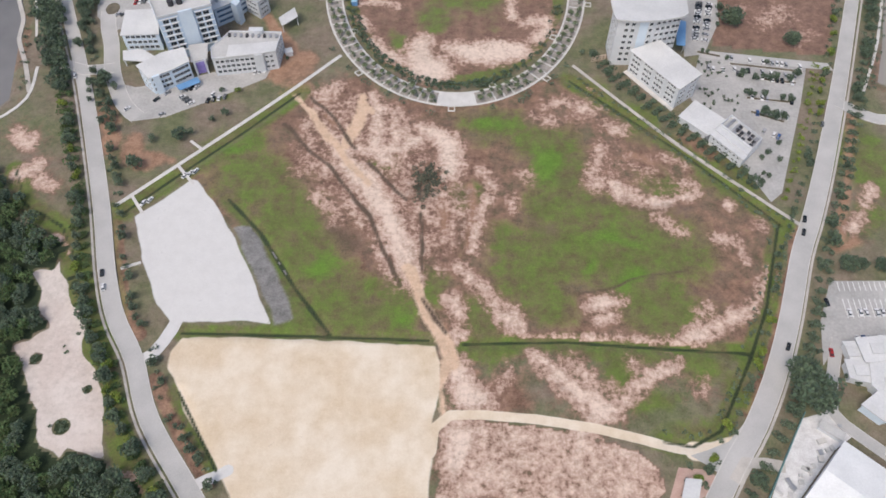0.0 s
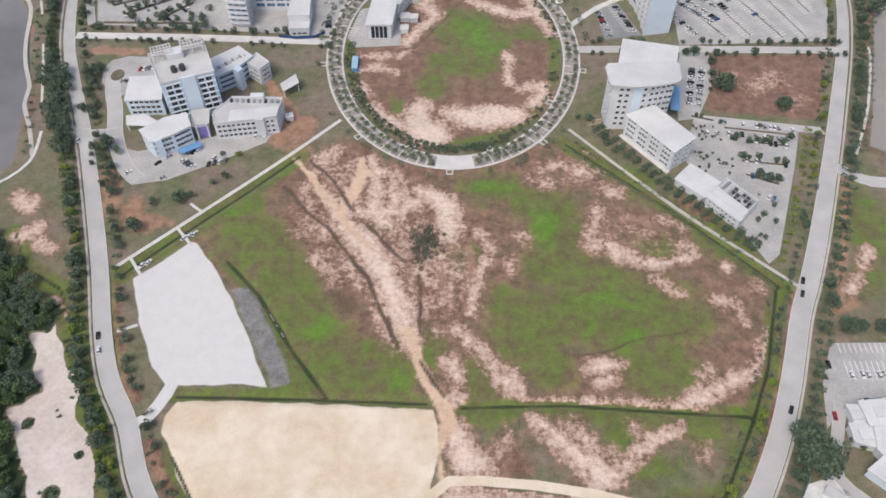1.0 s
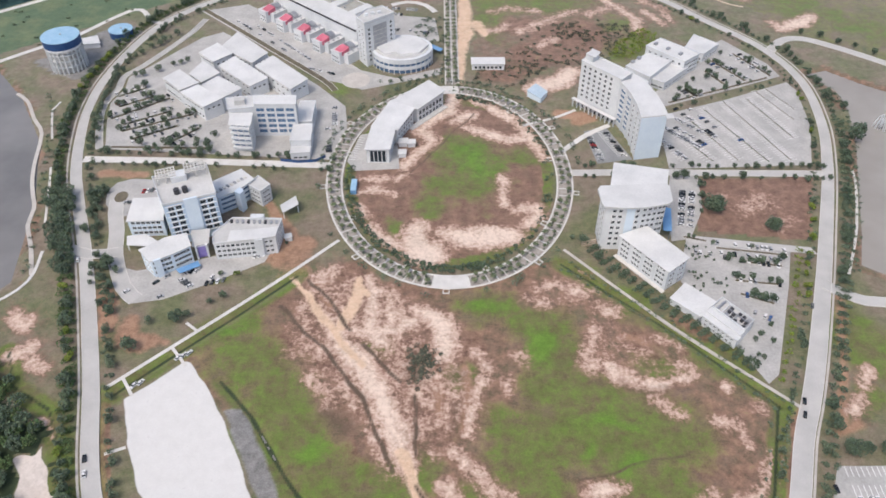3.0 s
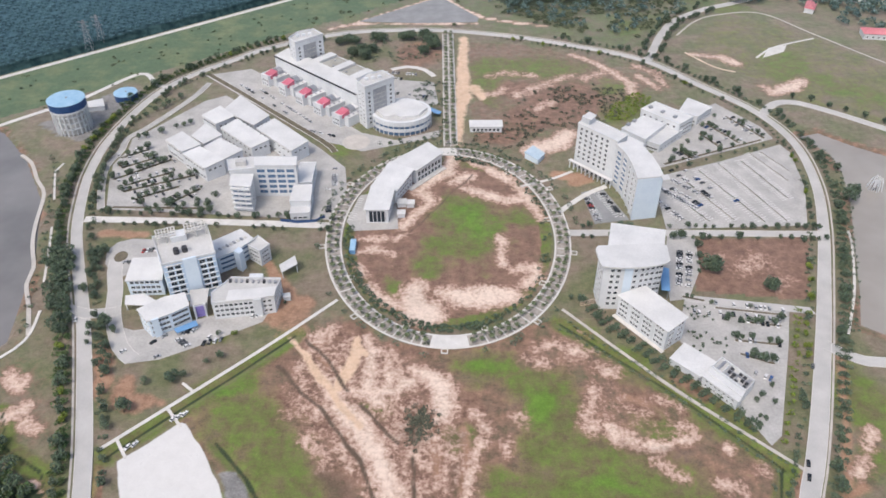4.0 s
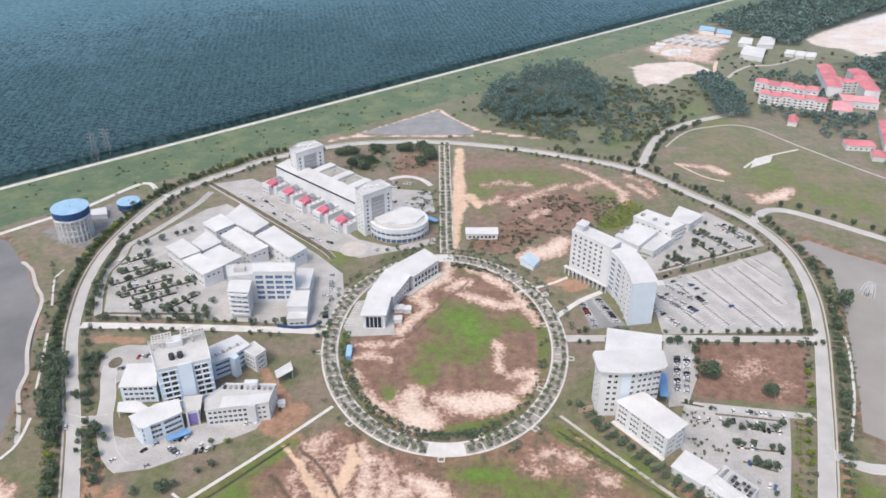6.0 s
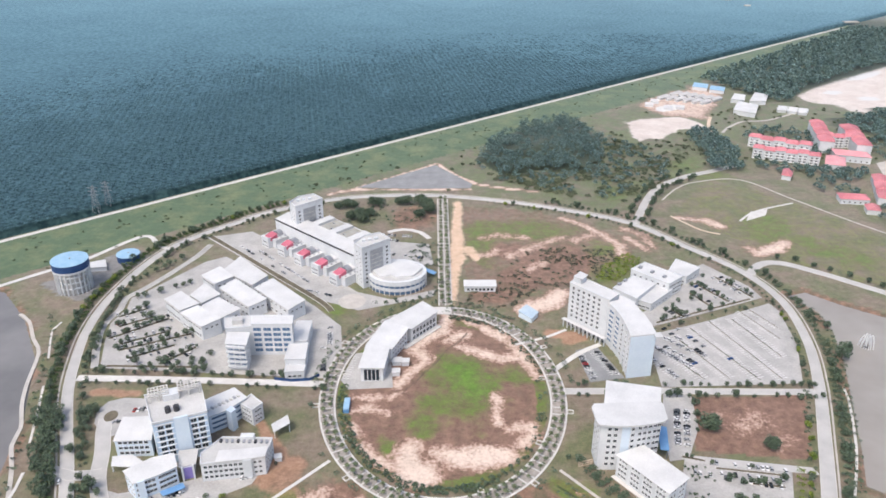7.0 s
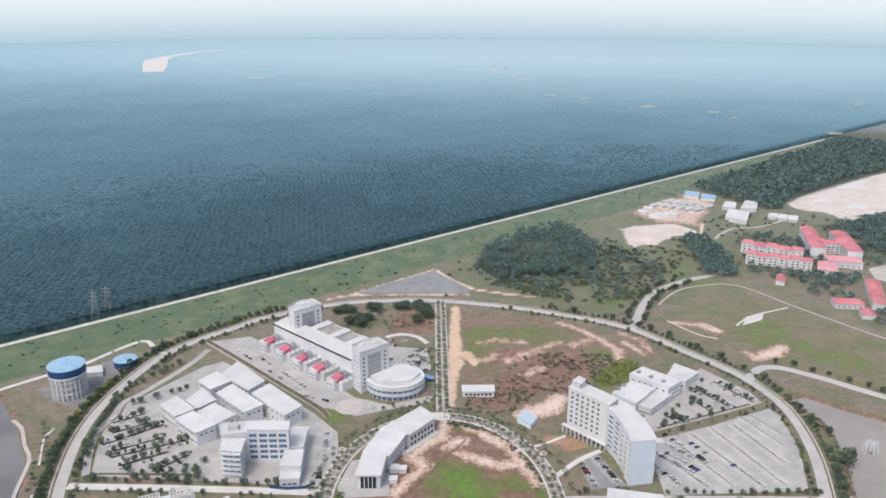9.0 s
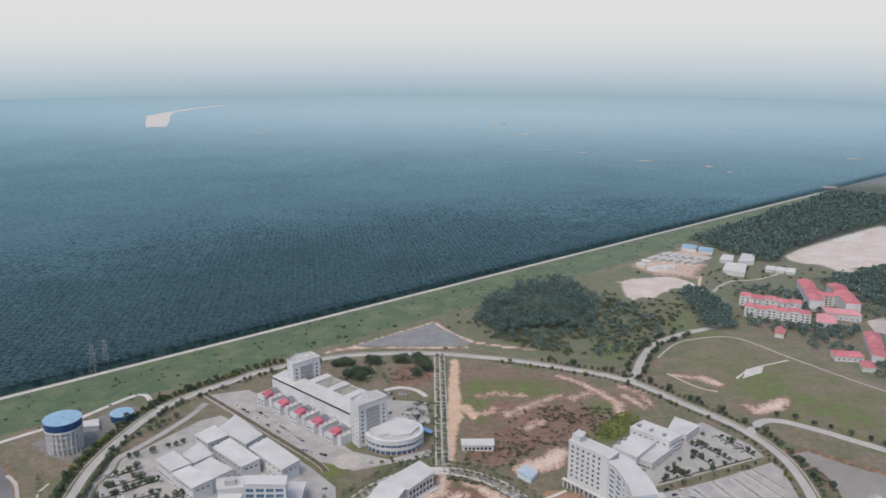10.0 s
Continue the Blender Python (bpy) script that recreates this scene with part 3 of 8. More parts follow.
PALE_SPOTS = [[(213, 242, 4), (219, 253, 3)], [(203, 226, 5), (208, 232, 5)], [(-217, 268, 9), (-222, 264, 8)], [(-210, 258, 6), (-204, 254, 5)], [(-225, 284, 8), (-232, 290, 8)], [(-193, 219, 6), (-189, 213, 5)], [(-131, 101, 4), (-126, 93, 4)]]
BARE_BROWN = [(1, 232, 23, 8, 90), (-8, 258, 18, 11, 179), (-69, 312, 23, 5, 137), (-54, 321, 13, 9, 176), (-20, 265, 12, 11, 159), (-83, 269, 11, 8, 117), (15, 265, 19, 9, 88), (135, 269, 16, 9, 118), (114, 269, 15, 10, 6), (-40, 202, 10, 6, 95), (-56, 262, 16, 8, 126), (22, 138, 15, 7, 0)]
NORTH_BROWN = [(110, 604, 35, 30, 24), (62, 626, 20, 15, 5), (78, 575, 24, 19, 10), (52, 547, 18, 13, 3), (-19, 697, 25, 22, 95)]
WEST_RED = [(-169, 279, 10, 6, 111), (-184, 290, 17, 2, 104), (-156, 270, 8, 4, 175), (-91, 342, 15, 13, 122)]
EAST_SOIL = [(200, 383, 27, 19, 20), (212, 366, 13, 9, 41), (181, 394, 8, 6, 36)]
FAR_LUSH = [(314, 660, 43, 17, 100), (371, 613, 29, 16, 118), (190, 758, 23, 14, 69), (288, 843, 25, 18, 52)]
SANDPIT_W = [(-189, 212), (-184, 199), (-176, 184), (-168, 172), (-163, 160), (-155, 149), (-151, 138), (-146, 123), (-142, 111), (-151, 112), (-161, 112), (-163, 107), (-170, 115), (-178, 133), (-184, 142), (-189, 152), (-194, 160), (-187, 164), (-183, 169), (-190, 184), (-194, 195), (-198, 200), (-196, 203), (-190, 202), (-188, 206)]
HILL = [(51, 863), (69, 926), (118, 984), (176, 1022), (210, 952), (207, 883), (178, 822), (127, 829), (80, 808)]
HILL_SCRUB = [(40, 850), (80, 820), (178, 822), (207, 883), (212, 950), (256, 903), (276, 847), (248, 782), (204, 746), (168, 742), (118, 762), (72, 795)]
FAR_SAND = [(255, 1009), (295, 1027), (333, 1035), (360, 1008), (356, 983), (318, 971), (288, 943), (255, 925), (249, 948)]
FAR_YARD = [(291, 1091), (341, 1138), (403, 1187), (440, 1164), (410, 1100), (372, 1021), (329, 1035), (302, 1054)]
FAR_PIT = [(539, 1137), (632, 1223), (736, 1300), (830, 1345), (860, 1250), (760, 1130), (652, 1083), (587, 1047), (557, 1100)]
BARE_AREAS = [[(-79, 323), (-48, 328), (-9, 306), (13, 281), (12, 254), (27, 250), (17, 215), (-8, 196), (-24, 196), (-41, 222), (-66, 250), (-79, 258), (-89, 293)],
              [(49, 327), (99, 314), (104, 285), (137, 265), (130, 243), (84, 246), (74, 254), (74, 289), (53, 297)],
              [(108, 177), (126, 189), (147, 202), (158, 215), (157, 195), (140, 171), (126, 162), (105, 162)]]
STREAM = [(-226, 266), (-215, 243), (-192, 229), (-182, 212), (-173, 190), (-159, 160), (-144, 133)]
TANK_YARD = [(-328, 567), (-300, 545), (-275, 539), (-270, 586), (-252, 617), (-268, 634), (-300, 601)]
BERMS = [[(-100, 769, 4), (-60, 775, 4), (-20, 772, 3), (40, 773, 4)], [(-82, 777, 3), (-40, 812, 4), (2, 848, 4)], [(6, 848, 5), (24, 814, 5), (46, 786, 5), (72, 776, 5), (110, 766, 4)], [(-82, 775, 5), (-110, 758, 4)]]
WEST_WOOD = [(-330, 260), (-240, 268), (-216, 245), (-200, 221), (-191, 219), (-186, 204), (-180, 190), (-167, 166), (-151, 138), (-142, 113), (-127, 95), (-110, 60), (-330, 40)]


def axis(parts):
    out = []
    for a, c, s in parts:
        out += list(np.arange(a, c, s))
    return np.array(out + [parts[-1][1]])


def ground_sheet():
    gx = axis([(-5200, -1200, 400), (-1200, -400, 50), (-400, -290, 5), (-290, -170, 2.5), (-170, 190, 1.25), (190, 300, 2.5), (300, 520, 5), (520, 1200, 40), (1200, 5200, 400)])
    gy = axis([(-600, 40, 40), (40, 80, 5), (80, 335, 1.25), (335, 760, 2.5), (760, 1150, 6), (1150, 1600, 30), (1600, 5200, 300)])
    X, Y = np.meshgrid(gx, gy)
    nse = field_noise(X, Y, 22.0)
    wx, wy = X + 14 * (field_noise(X + 400, Y, 16.0) - 0.5), Y + 14 * (field_noise(X, Y + 900, 16.0) - 0.5)

    def blobs(*lists, top=1.36, fall=0.9):
        w = np.zeros_like(X)
        for e in (e for li in lists for e in li):
            c, s = math.cos(radians(e[4])), math.sin(radians(e[4]))
            u, v = ((wx - e[0]) * c + (wy - e[1]) * s) / (e[2] + 2), (-(wx - e[0]) * s + (wy - e[1]) * c) / (e[3] + 2)
            w = np.maximum(w, np.clip(top - fall * np.hypot(u, v), 0, 0.9))
        return w

    def strip(line, width, soft=2.0):
        return np.clip((width / 2 - away(X, Y, line)) / soft + 0.5, 0, 1)

    def area(poly, soft):
        return np.clip(0.5 - away(wx, wy, poly, True) * np.where(inside(wx, wy, poly), -1, 1) / soft, 0, 1)

    def strokes(*lists, soft=13.0):
        w = np.zeros_like(X)
        qx, qy = 0.7 * X + 0.3 * wx, 0.7 * Y + 0.3 * wy
        for line in (e for li in lists for e in li):
            for (x0, y0, w0), (x1, y1, w1) in zip(line, line[1:]):
                dx, dy = x1 - x0, y1 - y0
                t = np.clip(((qx - x0) * dx + (qy - y0) * dy) / (dx * dx + dy * dy), 0, 1)
                d = np.hypot(qx - x0 - t * dx, qy - y0 - t * dy)
                w = np.maximum(w, np.clip(0.5 + (0.5 * (w0 + (w1 - w0) * t) - d) / soft, 0, 0.95))
        return w

    lush = blobs(FIELD_LUSH, FIELD_LUSH_EAST, FIELD_LUSH_SOUTH, RING_LUSH, NORTH_GREEN, EAST_LUSH, FAR_LUSH, [(228, 262, 16, 36, 20), (212, 235, 6, 10, 0), (-79, 525, 11, 10, 0), (-132, 318, 7, 5, 0)], top=1.3, fall=0.85)
    bright = blobs(FIELD_BRIGHT, RING_BRIGHT, top=0.95, fall=0.7)
    brown = blobs(BARE_BROWN, NORTH_BROWN, WEST_RED)
    strong = (SOIL_WEST, SOIL_EAST, SOIL_MID, SOIL_DITCH, SOIL_SOUTH, RING_STROKES, RING_STROKES_SOUTH, NORTH_STROKES, EAST_FIELD, PALE_SPOTS, RING_TAN)
    faint = (NORTH_FAINT, SOIL_FAINT, SOIL_FAINT_EAST, SOIL_FAINT_SOUTH)
    soil = np.maximum(strokes(*strong), 0.76 * strokes(*faint, soft=18.0))
    soil = np.maximum(soil, np.maximum(np.maximum(0.7 * area(FAR_YARD, 25.0), strokes(BERMS, soft=4.0)), blobs(EAST_SOIL, top=0.47, fall=0.35)))
    for poly, w in zip(BARE_AREAS, (0.40, 0.30, 0.26)):
        soil = np.maximum(soil, w * area(poly, 24.0))
    halo = np.maximum(strokes(*strong, *faint, soft=26.0), 0.8 * area(BARE_AREAS[0], 30.0))
    track = np.maximum(strokes(TRACK, soft=3.5), strokes(NORTH_TRACK, soft=6.0))
    south = inside(wx, wy, [(-2, 122), (20, 124), (50, 121), (85, 112), (88, 95), (84, 70), (-2, 70)])
    soil = np.maximum(soil, 0.58 * south)
    halo = np.maximum(halo, 0.7 * south)
    rut = np.maximum(strokes(RUTS, soft=2.2), np.maximum(strokes(RING_DARK[:1], soft=2.0), 0.62 * strokes(DARK, RING_DARK[1:], soft=12.0)))
    ring_in = np.hypot((X - RING[0]) / (RING[2] - 16), (Y - RING[1]) / (RING[3] - 18)) < 1
    east_plot = inside(X, Y, [(170, 411), (247, 413), (224, 350), (158, 359)])
    brown = np.maximum(brown, 0.62 * ring_in)
    brown = np.maximum(brown, 0.9 * east_plot)
    north = inside(wx, wy, [(24, 730), (100, 715), (190, 650), (170, 600), (110, 560), (30, 540)])
    halo = np.maximum(halo, np.maximum(0.72 * ring_in, np.maximum(0.75 * east_plot, 0.5 * north)))
    field = inside(X, Y, [(-82, 325), (-138, 262), (-53, 168), (137, 158), (166, 228), (71, 335), (0, 312)])
    brown = np.maximum(brown, 0.62 * field)
    pitch = inside(wx, wy, [(245, 715), (290, 785), (335, 785), (425, 655), (500, 560), (420, 520), (300, 610)])
    brown, lush = np.maximum(brown, 0.36 * pitch), np.maximum(lush, 0.40 * pitch)
    sx, sy = wx * 0.22 + X * 0.78, wy * 0.22 + Y * 0.78
    tan = np.clip(0.5 - (away(sx, sy, TAN_LOT, True) * np.where(inside(sx, sy, TAN_LOT), -1, 1)) / 5, 0, 1)
    tan = np.maximum(tan, strip([(122, 112), (112, 112), (97, 114), (79, 119), (63, 123), (39, 127), (15, 129), (2, 129), (-5, 123), (-6, 113)], 4.4))
    tan = np.maximum(tan, strip([(124, 116), (112, 112.5), (104, 113)], 8.5, 4.0))
    lush = np.maximum(lush, 0.8 * strip([(-182, 215), (-166, 178), (-153, 152), (-143, 127), (-124, 96)], 13))
    white = np.clip(0.5 - (away(sx, sy, WHITE_LOT, True) * np.where(inside(sx, sy, WHITE_LOT), -1, 1)) / 5, 0, 1)
    white = np.maximum(white, 0.9 * blobs([(600, 1160, 34, 12, 42), (700, 1250, 60, 14, 40), (640, 1120, 30, 10, 40), (330, 1075, 26, 9, 40)]))
    white = np.maximum(white, np.maximum(strip([(-138, 154), (-132, 158), (-128, 165), (-125, 173)], 6), strip([(-104, 98), (-90, 105)], 5)))
    pit = np.clip(0.5 - away(wx * 0.5 + X * 0.5, wy * 0.5 + Y * 0.5, SANDPIT_W, True) * np.where(inside(wx * 0.5 + X * 0.5, wy * 0.5 + Y * 0.5, SANDPIT_W), -1, 1) / 3, 0, 1)
    soil = soil * (pit < 0.1)
    pit = np.maximum(pit, np.maximum(0.95 * area(FAR_PIT, 22.0), 0.9 * area(FAR_SAND, 22.0)))
    for px, py, pr in ((-184, 156, 3.2), (-164, 124, 4.0), (-157, 141, 2.2)):
        pit = np.minimum(pit, np.clip((np.hypot(X - px, Y - py) - pr) / 2 + 0.5, 0, 1))
    gravel = np.maximum(np.clip(0.5 - (away(sx, sy, GRAVEL, True) * np.where(inside(sx, sy, GRAVEL), -1, 1)) / 5, 0, 0.9), 0.7 * inside(wx, wy, TANK_YARD))
    orange = np.maximum(0.8 * blobs(WEST_RED), strokes(RUST, EAST_VERGE, soft=5.0))
    for line in ([(-166, 232), (-158, 205), (-150, 180), (-140, 168)], [(-128, 146), (-112, 120), (-97, 100)]):
        brown, orange = np.maximum(brown, strip(line, 7.0)), np.maximum(orange, 0.42 * strip(line, 4.0))
    for line in ([(174, 225), (168, 205), (155, 178), (146, 155), (130, 130)],):
        brown, orange = np.maximum(brown, strip(line, 6.0)), np.maximum(orange, 0.42 * strip(line, 3.0))
    dist = (X - EDGE_A.x) * EDGE_N.x + (Y - EDGE_A.y) * EDGE_N.y
    palms = np.clip(dist / 10 - 0.3, 0, 1)
    wood = np.zeros_like(X)
    hill = inside(wx, wy, HILL)
    thicket = inside(wx, wy, WEST_WOOD) & (pit < 0.25)
    far_wood = inside(wx, wy, [(480, 1130), (900, 1650), (1500, 1700), (1500, 1300), (830, 1345), (640, 1235), (545, 1150)]) | inside(wx, wy, [(540, 1010), (620, 1060), (760, 1180), (900, 1180), (800, 900), (600, 880)])
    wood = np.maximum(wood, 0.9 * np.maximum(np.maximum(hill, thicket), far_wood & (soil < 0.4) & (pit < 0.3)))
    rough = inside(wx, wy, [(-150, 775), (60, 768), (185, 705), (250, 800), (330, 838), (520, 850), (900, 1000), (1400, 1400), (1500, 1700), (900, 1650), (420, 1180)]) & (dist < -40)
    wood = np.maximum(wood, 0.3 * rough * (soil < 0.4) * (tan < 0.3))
    lush = np.maximum(lush, 0.3 * rough)
    belt = (dist < 6) & (dist > -75) & (Y > 400)
    meadow = np.maximum(0.95 * belt, 0.40 * rough)
    for d, wd in ((DITCHES[5], 13), (DITCHES[4], 12), (DITCHES[2], 10), (DITCHES[1], 9)):
        lush = np.maximum(lush, 0.9 * strip(d, wd, 5.0))
    lush = np.maximum(lush, 0.75 * (np.abs(np.hypot((X - RING[0]) / RING[2], (Y - RING[1]) / RING[3]) - 0.80) < 0.045))
    # relief: ditches, lakes and slight unevenness
    Z = 0.12 * (nse - 0.5)
    for d in DITCHES:
        run = away(X, Y, d)
        depth = np.clip(1.25 - run / 1.6, 0, 1)
        Z -= 0.9 * (0.5 + 0.5 * np.cos(np.pi * np.clip(run / 4.5, 0, 1)))
        lush = np.maximum(lush, 0.72 * np.clip(2.4 - away(X, Y, d) / 2.6, 0, 1))
        wood = np.maximum(wood, 0.66 * np.clip(1.25 - run / (2.2 if d is DITCHES[2] else 1.6), 0, 1))
        brown, soil = brown * (depth < 0.1), soil * (depth < 0.3)
    run = away(X, Y, STREAM)
    lush, wood = np.maximum(lush, 0.9 * np.clip(2.0 - run / 4, 0, 1)), np.maximum(wood, 0.6 * np.clip(1.3 - run / 2, 0, 1))
    for lake in (LAKE_W, LAKE_E):
        s = away(X, Y, lake, True) * np.where(inside(X, Y, lake), 1, -1)
        Z -= 2.4 * np.clip(s / 6 + 0.5, 0, 1)
        brown = np.maximum(brown, 0.6 * (s > -8) * (nse > 0.5))
    Z += 8 * hill * np.clip(away(X, Y, HILL, True) / 60, 0, 1)
    k, j = X.shape
    idx = np.arange(k * j).reshape(k, j)
    quads = np.stack([idx[:-1, :-1], idx[:-1, 1:], idx[1:, 1:], idx[1:, :-1]], -1).reshape(-1, 4)
    me = bpy.data.meshes.new("ground")
    me.from_pydata(np.stack([X, Y, Z], -1).reshape(-1, 3).tolist(), [], quads.tolist())
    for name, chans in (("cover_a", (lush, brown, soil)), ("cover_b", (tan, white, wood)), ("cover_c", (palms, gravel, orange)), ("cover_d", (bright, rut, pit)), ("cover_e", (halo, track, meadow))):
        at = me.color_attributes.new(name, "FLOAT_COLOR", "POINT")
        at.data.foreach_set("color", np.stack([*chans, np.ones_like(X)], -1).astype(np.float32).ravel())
    me.materials.append(MATS["ground_cover"])
    return tagged(new("ground", me), "open ground of grass, bare pink soil and sand with ditches", "ground", kind="structure")


ground_sheet()
for nm, poly, mt in (("lake", LAKE_W, "water"), ("lake", LAKE_E, "silty_water")):
    v = [(x, y, -0.9) for x, y in ccw(grow(ccw(poly), 3))]
    tagged(new(nm, mesh(nm, v, [tuple(range(len(v)))], mt)), "still grey-brown lake water between grassy banks", "lake", kind="structure")

for q0, q1 in ((0.34, 0.46), (0.52, 0.56), (0.66, 0.74)):
    line = [Vector((-92, 225)).lerp(Vector((-71, 192)), q0 + (q1 - q0) * e) for e in (0, 0.3, 0.6, 1.0)]
    tagged(new("ditch_water", mesh("ditch_water", *ribbon_data(line, -0.45, 0.45, -1.4, -0.66), "water")), "still grey water in the field ditch", "ditch", kind="structure")

# ---- roads ----


LAYER = [0.0]


def road(name, line, width, label, material="asphalt", kerb=0.3, closed=False, z=0.12):
    LAYER[0] += 0.004
    z += LAYER[0]
    body = tagged(new(name, mesh(name, *ribbon_data(line, -width / 2, width / 2, -1.2, z, closed), material)), label, "road", kind="structure")
    if kerb:
        for o in (-width / 2 - kerb, width / 2):
            part("kerb", mesh("kerb", *ribbon_data(line, o, o + kerb, -1.2, z + 0.15, closed), "concrete"), body)
    return body




def half_road(p):
    """Half the ring road's width: wide in the south, narrower round the north."""
    far = min(max((p.y - 260) / 230, 0), 1)
    return (4.4 if p.x > 0 else 3.95) * (1 - far) + 3.1 * far


ring_road = tagged(new("ring_road", mesh("ring_road", *ribbon_data(smooth(WEST_ROAD), lambda p: -half_road(p), half_road, -1.2, 0.124), "asphalt")), "grey asphalt campus ring road with pale concrete kerbs", "road", kind="structure")
for o in (-1, 1):
    part("kerb", mesh("kerb", *ribbon_data(smooth(WEST_ROAD), lambda p: o * half_road(p) - (0.3 if o < 0 else 0), lambda p: o * half_road(p) + (0.3 if o > 0 else 0), -1.2, 0.27), "concrete"), ring_road)
road("road", smooth(WEST_LINK), 6.0, "pale link road lined with small trees", "concrete")
road("road", smooth(EAST_LINK), 6.0, "pale link road lined with dark trees", "asphalt")
road("path", smooth(PATH_SW), 2.1, "straight pale concrete footpath beside a ditch", "concrete", 0)
road("path", smooth(PATH_SE), 1.9, "straight pale concrete footpath beside a ditch", "paving", 0)
# the central ring: a paved promenade between two pale kerb walks, with cross bars and square tree boxes
prom = tagged(new("promenade", mesh("promenade", *ribbon_data(ellipse(*RING, 160), -10.6, -0.4, -1.0, 0.16, closed=True), "promenade_paving")), "warm grey paved ring promenade with planted tree rows", "paving", kind="structure")
for o in (-11.2, -1.4):
    part("kerb_walk", mesh("kerb_walk", *ribbon_data(ellipse(*RING, 160), o, o + 1.15, -1.0, 0.36, closed=True), "concrete"), prom, "pale concrete kerb walk")


def ring_at(a, off):
    """A point of the ring's outline at the angle a, moved inwards by off, and its outward turn in degrees."""
    c, s2 = math.cos(radians(a)), math.sin(radians(a))
    nrm = Vector((c / RING[2], s2 / RING[3])).normalized()
    return Vector((RING[0] + RING[2] * c, RING[1] + RING[3] * s2)) - nrm * off, math.degrees(math.atan2(nrm.y, nrm.x))


BAR = mesh("cross_bar", *box_data(-4.2, 4.2, -0.4, 0.4, -0.4, 0.22), "concrete")
BOX = mesh("tree_box", *join([box_data(-1.9, 1.9, s2 * 1.7 - 0.25, s2 * 1.7 + 0.25, -0.4, 0.7) for s2 in (-1, 1)] + [box_data(s2 * 1.7 - 0.25, s2 * 1.7 + 0.25, -1.45, 1.45, -0.4, 0.7) for s2 in (-1, 1)]), "concrete")
for i in range(90):
    if not (64 < i < 71 or 21 <= i <= 24):
        p, turn = ring_at(4 * i + 2, 5.6)
        part("cross_bar", BAR, prom, at=pose(p.x, p.y, 0, 0, 0, turn))
    if i % 5 == 2 and not 12 < i < 35:
        p, turn = ring_at(4 * i, 12.6 if i % 10 == 2 else -1.6)
        part("tree_box", BOX, prom, at=pose(p.x, p.y, 0, 0, 0, turn))
BOULEVARD = [Vector((9.6 - (y - 533) * 0.002, y)) for y in range(530, 752, 8)]
walkway = tagged(new("boulevard", mesh("boulevard", *ribbon_data(BOULEVARD, -5.0, 5.0, -1.0, 0.17), "promenade_paving")), "straight paved boulevard with two planted rows", "paving", kind="structure")
for o in (-5.6, -0.5, 4.6):
    part("kerb_walk", mesh("kerb_walk", *ribbon_data(BOULEVARD, o, o + 1.0, -1.0, 0.34), "concrete"), walkway, "pale concrete kerb walk")
rung = mesh("cross_bar", *box_data(-4.6, 4.6, -0.5, 0.5, -0.4, 0.25), "concrete")
for y in range(536, 746, 7):
    part("cross_bar", rung, walkway, at=pose(9.6, y, 0))
for a0, a1 in ((262, 279), (84, 98)):
    arc = ellipse(RING[0], RING[1], RING[2] - 5.7, RING[3] - 5.7, 16, a0, a1)
    tagged(new("plaza", mesh("plaza", *ribbon_data(arc, -5.0, 5.0, -1.0, 0.40), "concrete")), "pale paved plaza between the ring carriageways", "paving", kind="structure")
road("dirt_road", smooth([(EDGE_A + EDGE_D * s + EDGE_N * 3).to_tuple() for s in range(-500, 1700, 100)]), 5.0, "pale dirt road along the plantation edge", "concrete", 0)

# ---- distance: plantation and horizon ----


def quad_mesh(name, V, tris, material):
    me = bpy.data.meshes.new(name)
    me.vertices.add(len(V))
    me.vertices.foreach_set("co", np.asarray(V, np.float32).ravel())
    tris = np.asarray(tris, np.int32)
    w = tris.shape[1]
    me.loops.add(tris.size)
    me.loops.foreach_set("vertex_index", tris.ravel())
    me.polygons.add(len(tris))
    me.polygons.foreach_set("loop_start", np.arange(0, tris.size, w, dtype=np.int32))
    me.update(calc_edges=True)
    me.materials.append(MATS[material])
    return me


def palm_field(name, px, py, fronds, reach, top, droop, label, material):
    """Crowns of drooping fronds over the given points, one joined mesh."""
    k = len(px)
    size = RNG.uniform(0.8, 1.2, k)[:, None]
    h = (top * RNG.uniform(0.91, 1.07, k))[:, None]
    a = RNG.uniform(0, 6.28, k)[:, None] + np.arange(fronds) * 6.283 / fronds + RNG.uniform(-0.2, 0.2, (k, fronds))
    r = reach * size * RNG.uniform(0.8, 1.15, (k, fronds))
    half = 2.4 / fronds
    pts = []
    for ang, rad, z in ((0, 0.0, 0.0), (-half, 0.55, 0.05), (0, 0.5, 0.6), (half, 0.55, 0.05), (0, 1.0, -droop)):
        pts.append(np.stack([px[:, None] + np.cos(a + ang) * r * rad, py[:, None] + np.sin(a + ang) * r * rad, h + z * size + 0 * a], -1))
    V = np.stack(pts, 2).reshape(-1, 3)
    base = np.arange(k * fronds)[:, None] * 5
    T = np.concatenate([base + np.array(t) for t in ((0, 1, 2), (0, 2, 3), (1, 4, 2), (2, 4, 3))])
    return tagged(new(name, quad_mesh(name, V, T, material)), label, "palm plantation", kind="stuff")


